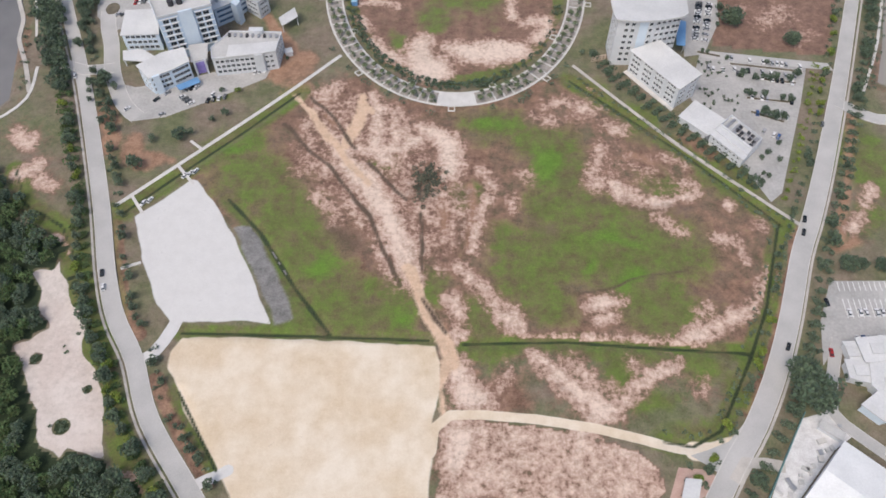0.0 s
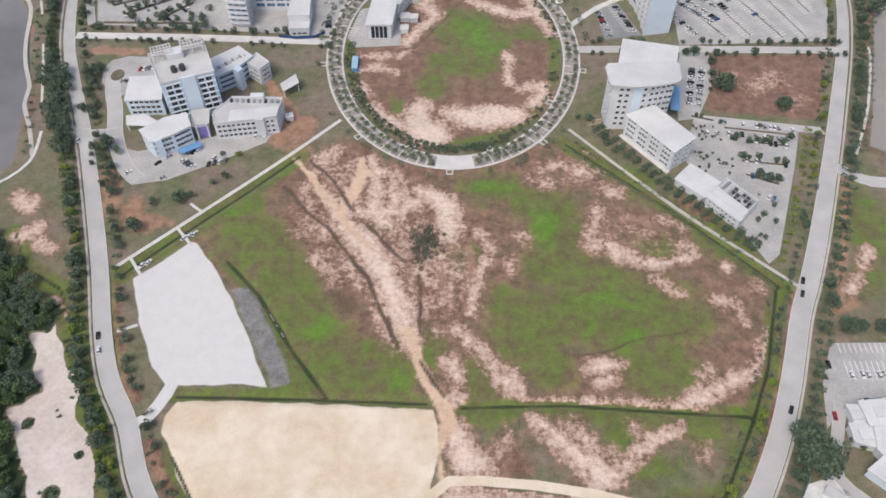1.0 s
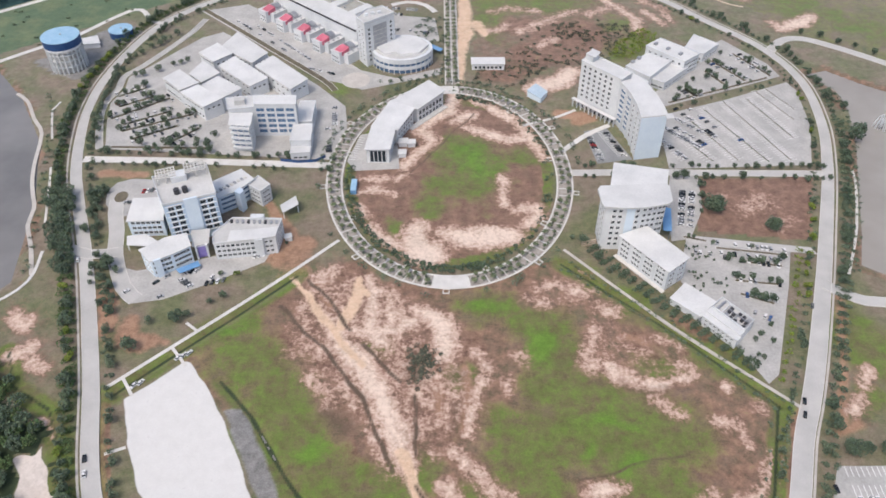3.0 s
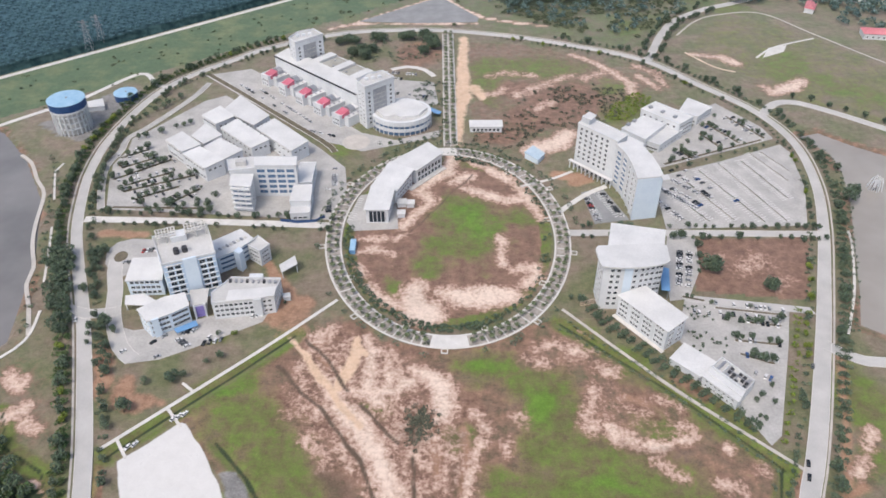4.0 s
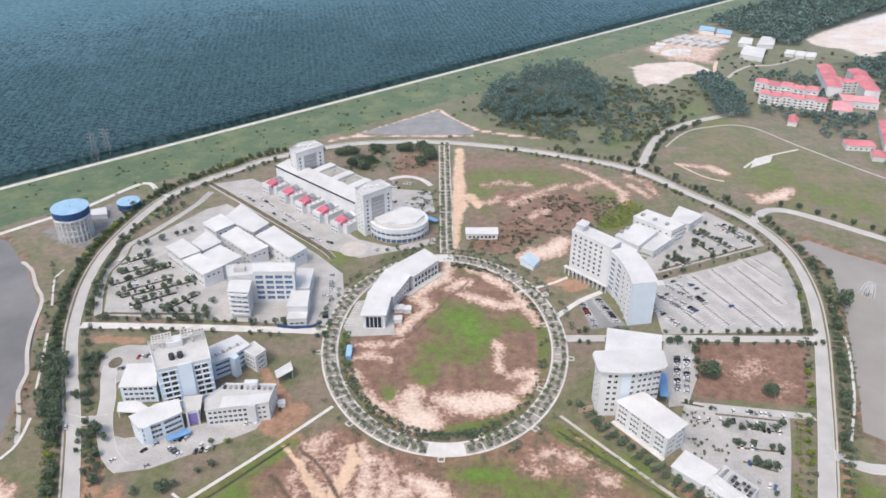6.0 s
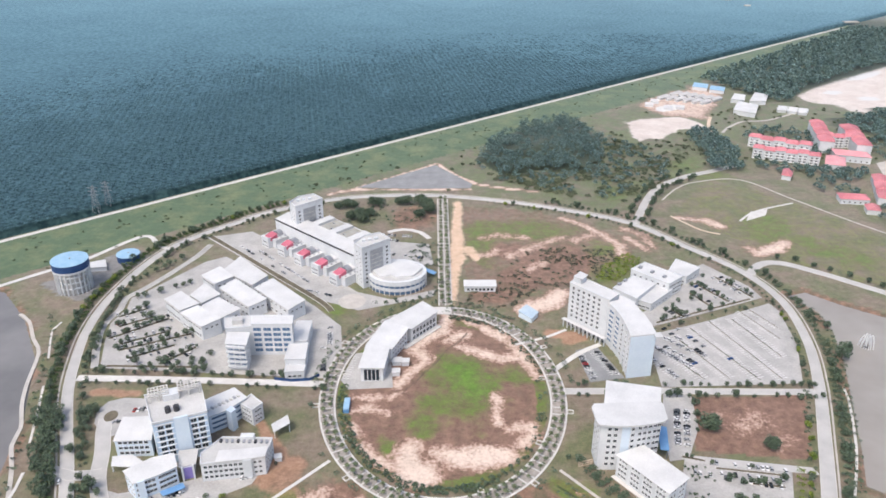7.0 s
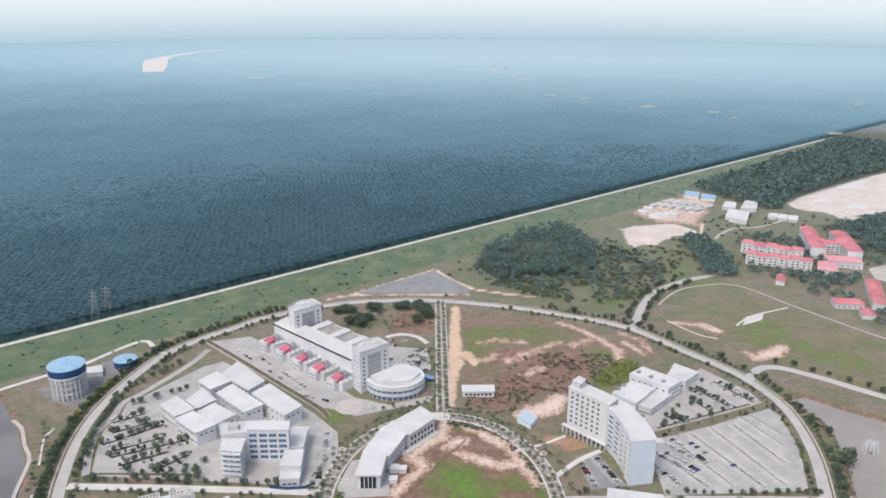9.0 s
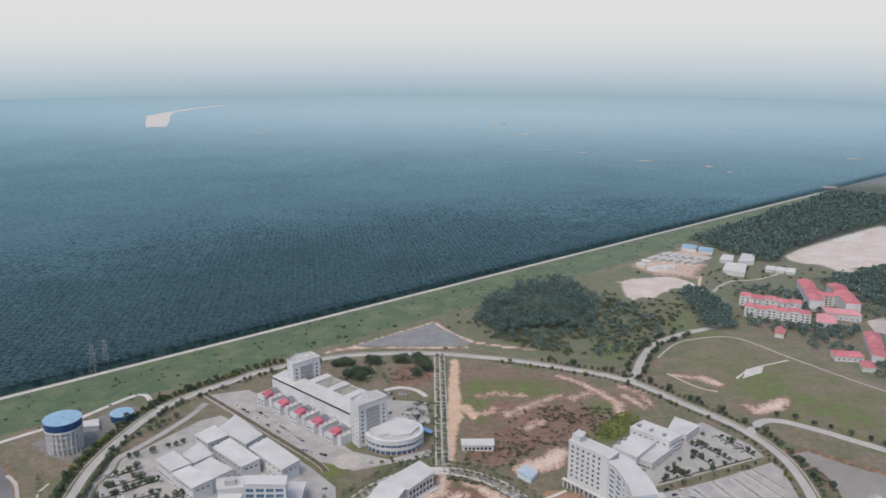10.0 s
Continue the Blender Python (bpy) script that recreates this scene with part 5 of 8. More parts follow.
def plant_block():
    t = thing("annex", "low annex with a bright white metal roof", "building")
    p = ccw([(127.5, 298.4), (137.7, 308.9), (151.1, 295.0), (140.5, 285.0)])
    block(t, p, -0.3, 4.6, tops=[4.4, 5.0, 5.0, 4.4], over=0.5)
    windows_on(t, p[0], p[1], 1.2, 3, 1, 6, 1.2, 1.2)
    y = thing("cooling_yard", "low open yard of grey cooling plant beside the annex", "plant yard")
    slab(y, "base", [(139.5, 284.0), (143.5, 287.8), (147.5, 283.0), (143.5, 279.5)], -0.3, 0.6, "concrete")
    for k in range(3):
        box_unit(y, "cooling_unit", 141.3 + 1.5 * k, 284.6 - 1.5 * k, 0.6, 2.0, 3.4, 2.6, 45, ("steel_grey", "dark_grey", "steel_grey")[k], "grey cooling tower unit")
    u = thing("plant_building", "pale service building with cooling units on its roof", "building")
    a, b2, c, d = Vector((141.0, 283.5)), Vector((154.5, 265.8)), Vector((167.0, 279.0)), Vector((154.3, 296.0))
    q = lambda s2, o: tuple(a.lerp(b2, s2).lerp(d.lerp(c, s2), o))
    body = ccw([q(0, 0), q(1, 0), q(1, 1), q(0, 1)])
    part("wall", mesh("wall", *prism_data(body, -0.3, 6.6), "white_wall"), u)
    windows_on(u, q(0, 0), q(1, 0), 1.5, 3.0, 2, 7, 1.2, 1.1)
    windows_on(u, q(1, 0), q(1, 1), 1.5, 3.0, 2, 5, 1.2, 1.1)
    slab(u, "roof_strip", [q(-0.02, -0.03), q(1.02, -0.03), q(1.02, 0.2), q(-0.02, 0.2)], 6.62, 6.95, "white_roof", "white metal roof strip")
    slab(u, "roof_strip", [q(0.0, 0.2), q(1.0, 0.2), q(1.0, 0.44), q(0.0, 0.44)], 6.62, 7.5, "white_roof", "white metal roof strip")
    slab(u, "plant_deck", [q(0.01, 0.44), q(0.99, 0.44), q(0.99, 0.99), q(0.01, 0.99)], 6.62, 6.8, "grey_roof")
    for e0, e1, w0, w1 in ((q(0, 0.46), q(1, 0.46), 0, 1), (q(1, 0.46), q(1, 1), 0, 1), (q(1, 1), q(0, 1), 0, 1), (q(0, 1), q(0, 0.46), 0, 1), (q(0.3, 0.46), q(0.3, 1), 0, 1)):
        slab(u, "parapet", bar(e0, e1, 0.0, 1.0, -0.35, 0.0), 6.8, 8.4, "white_wall")
    for k in range(5):
        for e in range(3):
            if (k + e) % 4 != 3:
                x, y2 = q(0.40 + 0.125 * k, 0.55 + 0.16 * e)
                box_unit(u, "cooling_unit", x, y2, 6.8, 1.5, 1.7, 1.3, 37, "dark_grey" if (k + e) % 3 else "steel_grey", "grey rooftop cooling unit")
    for e in range(3):
        x, y2 = q(0.14, 0.56 + 0.16 * e)
        box_unit(u, "cooling_unit", x, y2, 6.8, 3.2, 1.3, 1.2, 37, "steel_grey", "grey rooftop cooling unit")
    duct = [prism_data(ccw([q(s2, 0.5), q(s2 + 0.03, 0.5), q(s2 + 0.03, 0.95), q(s2, 0.95)]), 7.0, 7.7) for s2 in (0.34, 0.60, 0.92)] + [prism_data(ccw([q(0.34, o), q(0.95, o), q(0.95, o + 0.03), q(0.34, o + 0.03)]), 7.0, 7.7) for o in (0.5, 0.78)]
    part("duct", mesh("duct", *join(duct), "steel_grey"), u, "dark metal duct run")


def curved_tower():
    t = thing("curved_tower", "white eight-storey curved block with rows of small windows", "building")
    a = ccw([(102, 503), (126, 476.5), (135, 486), (110, 513)])
    part("wall", mesh("wall", *prism_data(a, -0.3, 35), "white_wall"), t)
    flat_roof(t, a, 35, 0.3, 0.4, "white_roof", 0.9)
    windows_on(t, a[0], a[1], 8.2, 3.9, 7, [0.08, 0.22, 0.36, 0.50, 0.64, 0.78], 1.9, 2.0, 1.0)
    windows_on(t, a[3], a[0], 8.2, 3.9, 7, 2, 1.5, 1.6, 1.0)
    box_unit(t, "stair_head", 109.5, 505.5, 35.4, 6.5, 7, 5, -46, "white_wall")
    flat_roof(t, [(105.0, 503.0), (110.2, 498.8), (115.0, 505.8), (110.2, 511)], 40.4, 0.2, 0.5, "white_roof")
    # curved half: an arc of facets with upright fins and glazed bays
    inner = [(126, 476.5), (129, 468), (131, 459), (132, 450), (132.3, 441), (132, 433)]
    outer = [(149, 436), (148.5, 448), (146.8, 460), (144, 471), (140, 482)]
    poly = ccw(inner + outer)
    part("curved_wall", mesh("curved_wall", *prism_data(poly, -0.3, 33.5), "white_wall"), t)
    flat_roof(t, poly, 33.5, 0.7, 0.7, "white_roof", label="curved white roof")
    for k, (p, q) in enumerate(zip(inner, inner[1:])):
        windows_on(t, p, q, 4.5, 3.9, 7, [0.5], 5.2 if k < 2 else 2.2, 1.9, 0.5, "glass_blue" if k < 2 else "glass_dark")
        slab(t, "fin", bar(p, q, -0.05, 0.06, 0.0, 0.9), -0.3, 33.4, "white_wall")
    slab(t, "end_wall", bar((131.8, 432.7), (149.3, 435.7), 0.0, 1.0, 0.05, 0.35), -0.3, 33.4, "pale_blue_wall", "plain pale blue end wall")
    slab(t, "end_roof", [(148, 430.5), (153, 431), (152.5, 437), (147.5, 436)], 33.6, 34.4, "white_roof")
    # arcade along the foot
    b0, b1 = (100.5, 501.5), (126, 473.5)
    slab(t, "arcade_roof", bar(b0, b1, -0.04, 1.0, 0.0, 3.0), 5.6, 6.2, "white_roof")
    for k in range(11):
        q = along(b0, b1, k / 10.0, 2.5)
        box_unit(t, "column", q[0], q[1], -0.3, 0.7, 0.7, 5.9, -46, "white_wall")
    windows_on(t, b0, b1, 0.6, 3, 1, 9, 1.8, 3.4, 1.0)


def hall_cluster():
    t = thing("hall_building", "cluster of low white flat-roofed halls beside a car park", "building")
    for poly, z, z2 in (([(144, 540), (159, 523), (180, 547), (165, 560)], 9.6, 0.5), ([(164, 566), (189, 541), (203, 553), (178, 578)], 12.6, 0.6), ([(161, 527), (170, 520), (193, 543), (184, 551)], 6.4, 0.5), ([(198, 574), (210, 563), (226, 579), (210, 595)], 7.0, 0.4), ([(136, 528), (150, 512), (158, 520), (145, 536)], 7.5, 0.4)):
        poly = ccw(poly)
        block(t, poly, -0.3, z, "white_wall", "white_roof", 0.3, z2)
        for i in range(len(poly)):
            windows_on(t, poly[i], poly[(i + 1) % len(poly)], 1.6, 3.6, max(1, int(z / 3.9)), 6, 1.8, 1.5) if i < 2 else None
    for x, y in ((150, 545), (156, 551), (172, 568), (180, 560), (188, 552)):
        box_unit(t, "roof_unit", x, y, 10.2 if x < 160 else 13.2, 3.2, 2.4, 1.6, 45, "steel_grey")


def workshop(poly, z, label, windows=7):
    t = thing("workshop_building", label, "building", group="white workshop halls")
    poly = grow(ccw(poly), -0.9)
    h = [z, z, z + 1.3, z + 1.3]
    part("wall", mesh("wall", *prism_data(poly, -0.3, h), "white_wall"), t)
    flat_roof(t, poly, z, 0.55, 0.4, "white_roof", tops=[q + 0.3 for q in h])
    flat_roof(t, poly, z, 0.35, 0.27, "steel_grey", tops=[q + 0.02 for q in h]).name = "fascia"
    seam = [prism_data(ccw(bar(poly[0], poly[1], (k + 1) / 9 - 0.004, (k + 1) / 9 + 0.004, -0.2, 0.9)), z - 0.35, z + 0.12) for k in range(8)]
    part("gutter", mesh("gutter", *join(seam + [prism_data(ccw(bar(poly[0], poly[1], 0, 1, 0.7, 1.0)), z - 0.1, z + 0.25)]), "concrete"), t)
    windows_on(t, poly[0], poly[1], z - 3.0, 3, 1, windows, 2.2, 1.3, 1.2)
    windows_on(t, poly[0], poly[1], 2.2, 3, 1, windows, 2.2, 1.6, 1.2)
    windows_on(t, poly[1], poly[2], z - 3.4, 3, 1, 3, 2.0, 1.3, 1.5)


def lab_block():
    t = thing("laboratory_building", "white laboratory block with large blue windows and a balcony tower", "building")
    b = ccw([(-127, 462), (-99, 462), (-100, 473), (-129, 473)])
    part("wall", mesh("wall", *prism_data(b, -0.3, 25.5), "white_wall"), t)
    flat_roof(t, b, 25.5, 0.5, 0.5, "white_roof", 0.6)
    windows_on(t, b[0], b[1], 3.2, 4.3, 5, [0.08, 0.36, 0.62, 0.88], 5.4, 2.6, 1.2, "glass_blue")
    windows_on(t, b[1], b[2], 3.2, 4.3, 5, 2, 2.0, 1.8, 1.0)
    k = ccw([(-145, 459), (-127, 462), (-130, 476), (-149, 473)])
    block(t, k, -0.3, 23.5, "white_wall", "white_roof", 0.3, 0.7)
    box_unit(t, "plant_room", -138, 467, 24.0, 7, 5, 3.5, 8, "grey_roof")
    e = ccw([(-141.5, 445), (-128, 443.5), (-129, 458), (-143, 458)])
    part("tower", mesh("tower", *prism_data(e, -0.3, 21.0), "white_wall"), t)
    flat_roof(t, e, 21.0, 0.9, 0.5, "white_roof")
    for r in range(5):
        slab(t, "balcony", bar(e[0], e[1], 0.0, 1.0, 0.0, 2.2), 3.0 + 3.9 * r, 4.2 + 3.9 * r, "white_wall", "white balcony parapet")
        windows_on(t, e[0], e[1], 4.3 + 3.9 * r, 3, 1, 3, 3.2, 1.7, 0.6, "glass_blue")
    windows_on(t, e[1], e[2], 3.2, 3.9, 5, 2, 1.8, 1.6, 1.0)
    windows_on(t, e[3], e[0], 3.2, 3.9, 5, 2, 1.8, 1.6, 1.0)
    s = thing("side_hall", "pair of low white halls behind a blue hoarding", "building")
    for poly, z in (([(-102, 442), (-88, 442), (-89, 462), (-102, 461)], 9.6), ([(-102, 464), (-90, 465), (-90, 491), (-101, 491)], 9.8), ([(-101, 433), (-88, 434), (-88, 441), (-101, 441)], 5.5)):
        poly = ccw(poly)
        block(s, poly, -0.3, z, "white_wall", "white_roof", 0.3, 0.4)
        windows_on(s, poly[0], poly[1], 1.4, 3.2, max(1, int(z / 3.6)), 3, 2.4, 1.5)
        windows_on(s, poly[1], poly[2], 1.4, 3.2, max(1, int(z / 3.6)), 4, 2.0, 1.4)
    f = thing("hoarding", "low dark blue site hoarding", "fence")
    for p, q in (((-108, 432), (-96, 430)), ((-96, 430), (-84, 431)), ((-84, 431), (-78, 436))):
        part("panel", mesh("panel", *prism_data(ccw(bar(p, q, 0, 1, -0.1, 0.1)), -0.3, 2.4), "navy"), f)


def north_block():
    t = thing("engineering_building", "long white hall with two tall end towers and glazed panels", "building")
    a, c = Vector((-146, 655)), Vector((-66, 580))
    d = (c - a).normalized()
    w = Vector((-d.y, d.x))
    q = lambda s, o: ((a + d * s + w * o).x, (a + d * s + w * o).y)
    hall = ccw([q(0, 0), q(109, 0), q(109, 13), q(0, 13)])
    part("wall", mesh("wall", *prism_data(hall, -0.3, 18.5), "white_wall"), t)
    flat_roof(t, [q(-1, 0.6), q(110, 0.6), q(110, 16.5), q(-1, 16.5)], 18.5, 0, 0.5, "white_roof", tops=[18.52, 18.52, 20.2, 20.2], label="long sloping white roof")
    slab(t, "gutter", [q(-1, -0.5), q(108, -0.5), q(108, 0.4), q(-1, 0.4)], 18.0, 19.0, "dark_grey", "dark eaves gutter")
    rear = ccw([q(30, 16.6), q(100, 16.6), q(100, 40), q(30, 40)])
    block(t, rear, -0.3, 16.4, "white_wall", "gravel_roof", 0.2, 0.6)
    for k in (31, 56, 79):
        slab(t, "roof_light", [q(k, 17.2), q(k + 8, 17.2), q(k + 8, 39), q(k, 39)], 16.7, 19.4, "white_roof", "raised white roof strip")
    for k in range(8):
        x, y = q(36 + 8 * k, 24 + 9 * (k % 2))
        box_unit(t, "roof_unit", x, y, 16.8, 1.8, 1.3, 1.2, -43, "steel_grey")
    for ox, oy in ((-66.5, 84), (0, 0)):
        top = 36.0
        p = ccw([(x + ox, y + oy) for x, y in ((-64.5, 568), (-57.5, 557.5), (-35.5, 576), (-45, 587), (-58, 581))])
        part("tower", mesh("tower", *prism_data(p, -0.3, top), "white_wall"), t, "white end tower")
        flat_roof(t, p, top, 0.2, 0.4, "grey_roof", 1.4)
        i = max(range(5), key=lambda j: (Vector(p[(j + 1) % 5]) - Vector(p[j])).length)
        e0, e1 = p[i], p[(i + 1) % 5]
        slab(t, "glazed_panel", bar(e0, e1, 0.27, 0.72, 0.0, 0.25), 6, top - 3.5, "steel_grey", "tall grey glazed panel")
        for r in range(int((top - 12) / 3.6)):
            slab(t, "transom", bar(e0, e1, 0.27, 0.72, 0.25, 0.36), 9.5 + 3.6 * r, 9.75 + 3.6 * r, "concrete")
        windows_on(t, e0, e1, 4, 3.7, int(top / 4.2), [0.88], 1.9, 1.9, 0.5)
        windows_on(t, e0, e1, 4, 3.7, int(top / 4.2), [0.12], 1.9, 1.9, 0.5)
        windows_on(t, p[i - 1], e0, 4, 3.7, int(top / 4.2), 2, 1.3, 1.4, 1.0)
        for k in range(3):
            box_unit(t, "roof_unit", sum(v[0] for v in p) / 5 - 5 + 5 * k, sum(v[1] for v in p) / 5 - 2 + 2 * k, top + 0.4, 3.0, 2.4, 2.0, 15, "white_wall")
    for k in range(5):
        m2 = thing("studio_pod", "white studio pod with a red roof slab and round grey hood", "building", group="row of studio pods")
        s0 = 4 + 24.8 * k
        u = -6.0 - 1.0 * k
        base = ccw([q(s0, u - 13.5), q(s0 + 10, u - 13.5), q(s0 + 10, -0.7), q(s0, -0.7)])
        part("wall", mesh("wall", *prism_data(base, -0.3, 9.4), "white_wall"), m2)
        flat_roof(m2, base, 9.4, 0.15, 0.3, "white_roof", 0.7)
        part("red_roof", mesh("red_roof", *prism_data(ccw([q(s0 + 2, u - 11), q(s0 + 10.5, u - 11), q(s0 + 10.5, u - 3.4), q(s0 + 2, u - 3.4)]), 7.0, [10.0, 10.0, 12.0, 12.0]), "red_roof"), m2, "sloping red roof slab")
        hood = [(4.6 * math.cos(g), 3.2 * math.sin(g)) for g in np.arange(0, 3.2, 0.35)]
        hv, hf = prism_data(hood, 0, 5)
        cq = q(s0 + 6, u + 0.2)
        part("hood", mesh("hood", [(x, z - 2, y) for x, y, z in hv], hf, "steel_grey"), m2, "rounded grey hood", pose(cq[0], cq[1], 9.6, 0, 0, -43))
        windows_on(m2, base[0], base[1], 1.2, 3.6, 2, 3, 1.8, 1.5, 0.8)
        low = ccw([q(s0 + 10.2, u - 9), q(s0 + 15, u - 9), q(s0 + 15, -0.7), q(s0 + 10.2, -0.7)])
        block(m2, low, -0.3, 7.6, "white_wall", "white_roof", 0.1, 0.3)
        for o in (u - 6, u - 1, u + 4):
            x, y = q(s0 + 12.6, o)
            box_unit(m2, "roof_unit", x, y, 7.8, 1.6, 1.1, 1.0, -43, "steel_grey")
    # round auditorium
    r = thing("auditorium", "round white auditorium with a curved glazed band", "building")
    ring = lambda rad: [(-30 + 1.18 * rad * math.cos(g), 567 + rad * math.sin(g)) for g in np.linspace(0, 2 * math.pi, 49)[:-1]]
    for rad, z0, z1, mt, nm in ((20.0, -0.3, 3.0, "glass_blue", "glazing"), (20.6, 3.0, 5.6, "white_wall", "band"), (19.8, 5.6, 8.0, "glass_blue", "glazing"), (20.6, 8.0, 12.0, "white_wall", "band")):
        part(nm, mesh(nm, *prism_data(ring(rad), z0, z1), mt), r)
    part("roof", mesh("roof", *prism_data(ring(18.2), 12.0, 12.35), "grey_roof"), r)
    part("raised_roof", mesh("raised_roof", *prism_data(ccw([(-50, 564), (-43, 553), (-34, 556), (-30, 552), (-16, 555), (-9, 568), (-17, 579), (-32, 583), (-46, 576)]), 12.35, 14.2), "white_roof"), r, "raised white roof with a notched front edge")
    for g in np.linspace(3.4, 6.1, 16):
        box_unit(r, "column", -30 + 24.7 * math.cos(g), 567 + 20.9 * math.sin(g), -0.3, 0.5, 0.5, 12.2, math.degrees(g), "white_wall")
    b = thing("bus_shelter", "bright blue canopy roof on posts", "shelter")
    slab(b, "roof", [(-12, 585), (0, 575), (3, 579), (-9, 589)], 3.6, 3.9, "blue_roof")
    for x, y in ((-10.5, 586), (1.5, 577.5), (-4, 581)):
        box_unit(b, "post", x, y, -0.3, 0.3, 0.3, 4.0, 0, "steel_grey")


def library():
    t = thing("library_building", "three stepped white-roofed library wings inside the ring", "building")
    a = ccw([(-49, 430), (-34, 430), (-31.5, 452), (-46, 453)])
    m2 = ccw([(-46, 458), (-29.5, 453), (-19, 477), (-35, 486)])
    c = ccw([(-35, 487), (-16, 478.5), (2.5, 500), (-8, 513)])
    for poly, z in ((a, 11.4), (m2, 11.0), (c, 11.4)):
        part("wall", mesh("wall", *prism_data(poly, -0.3, [z, z, z + 1.5, z + 1.5]), "white_wall"), t)
        flat_roof(t, poly, z, 1.3, 0.5, "white_roof", tops=[z + 0.02, z + 0.02, z + 1.52, z + 1.52])
    slab(t, "glazing", bar(a[0], a[1], 0.12, 0.88, 0.0, 0.2), 1.0, 9.8, "glass_dark", "tall dark glazed front")
    for k in range(5):
        slab(t, "mullion", bar(a[0], a[1], 0.12 + 0.18 * k, 0.15 + 0.18 * k, 0.2, 0.45), 0.5, 10.0, "white_wall")
    windows_on(t, a[1], a[2], 1.4, 3.6, 3, 4, 1.6, 1.5)
    windows_on(t, m2[1], m2[2], 1.4, 3.6, 3, 6, 1.8, 1.6)
    windows_on(t, c[1], c[2], 5.4, 4.0, 1, 7, 2.4, 3.2, 1.2)
    windows_on(t, c[1], c[2], 1.0, 4.0, 1, 7, 2.4, 2.8, 1.2)
    slab(t, "base", bar(c[1], c[2], -0.35, 1.03, 0.0, 4.0), -0.3, 0.7, "concrete")
    slab(t, "link", [(-40, 452), (-31, 452), (-29, 456), (-40, 458)], -0.3, 8, "grey_roof")
    for x, y, s in ((-25.5, 451, 6), (-19.5, 450, 5), (-25.5, 438, 5)):
        h = thing("site_hut", "small white flat-roofed hut on the bare ground", "hut", group="huts beside the library")
        block(h, [(x - s / 2, y - s / 2), (x + s / 2, y - s / 2 + 0.4), (x + s / 2, y + s / 2), (x - s / 2, y + s / 2)], -0.3, 3.0, "white_wall", "white_roof", 0.4)


def water_tank(cx, cy, rad, z_base, height, tower):
    t = thing("water_tank", "round water tank with pale blue roof raised on white columns" if tower else "low round water tank with a pale blue roof and navy wall", "water tank")
    circ = lambda r: [(cx + r * math.cos(g), cy + r * math.sin(g)) for g in np.linspace(0, 2 * math.pi, 41)[:-1]]
    part("band", mesh("band", *prism_data(circ(rad), z_base, z_base + height), "navy"), t, "navy blue wall band")
    top = z_base + height
    v = [(x, y, top) for x, y in circ(rad + 0.3)] + [(x, y, top + 0.5) for x, y in circ(rad + 0.3)] + [(cx, cy, top + 1.6)]
    f = [(i, (i + 1) % 40, 40 + (i + 1) % 40, 40 + i) for i in range(40)] + [(40 + i, 40 + (i + 1) % 40, 80) for i in range(40)]
    part("roof", mesh("roof", v, f, "tank_blue"), t, "pale blue shallow cone roof")
    box_unit(t, "hatch", cx + 1, cy - 1, top + 1.2, 1.2, 1.2, 0.9, 20, "steel_grey")
    if tower:
        part("core", mesh("core", *prism_data(circ(rad - 2.4), -0.3, z_base), "grey_roof"), t)
        part("capital", mesh("capital", *prism_data(circ(rad + 0.2), z_base - 1.5, z_base), "white_wall"), t)
        for z in (5.0, 10.0, 15.0):
            part("ring_beam", mesh("ring_beam", *prism_data(circ(rad - 0.9), z, z + 0.8), "white_wall"), t)
        for g in np.linspace(0, 2 * math.pi, 25)[:-1]:
            x, y = cx + (rad - 0.8) * math.cos(g), cy + (rad - 0.8) * math.sin(g)
            box_unit(t, "column", x, y, -0.3, 1.3, 0.8, z_base - 1.2, math.degrees(g), "white_wall")


def pump_house():
    t = thing("pump_house", "low white pump house beside the tanks", "building")
    block(t, [(-294, 588), (-280, 590), (-286, 603), (-299, 597)], -0.3, 3.6, "white_wall", "white_roof", 0.4)
    s = thing("shed", "long white shed with a flat metal roof", "shed")
    block(s, [(25.5, 552), (51, 552), (51, 560), (25.5, 560)], -0.3, 5.4, "white_wall", "white_roof", 0.7, tops=[5.0, 5.0, 6.0, 6.0])
    windows_on(s, (25.5, 552), (51, 552), 1.2, 3, 1, 7, 2.0, 2.2)
    h = thing("shack", "pale blue metal-roofed site shack", "shed")
    block(h, [(66, 513), (73, 522), (81, 513), (75, 503.5)], -0.3, 4.2, "pale_blue_wall", "shack_roof", 0.4, tops=[3.8, 3.8, 5.0, 5.0])
    b = thing("container", "bright blue steel container on the bare ring field", "container")
    block(b, [(-57.6, 396), (-54, 396), (-54, 408), (-57.6, 408)], -0.1, 2.8, "blue_roof", "tank_blue", 0.05)


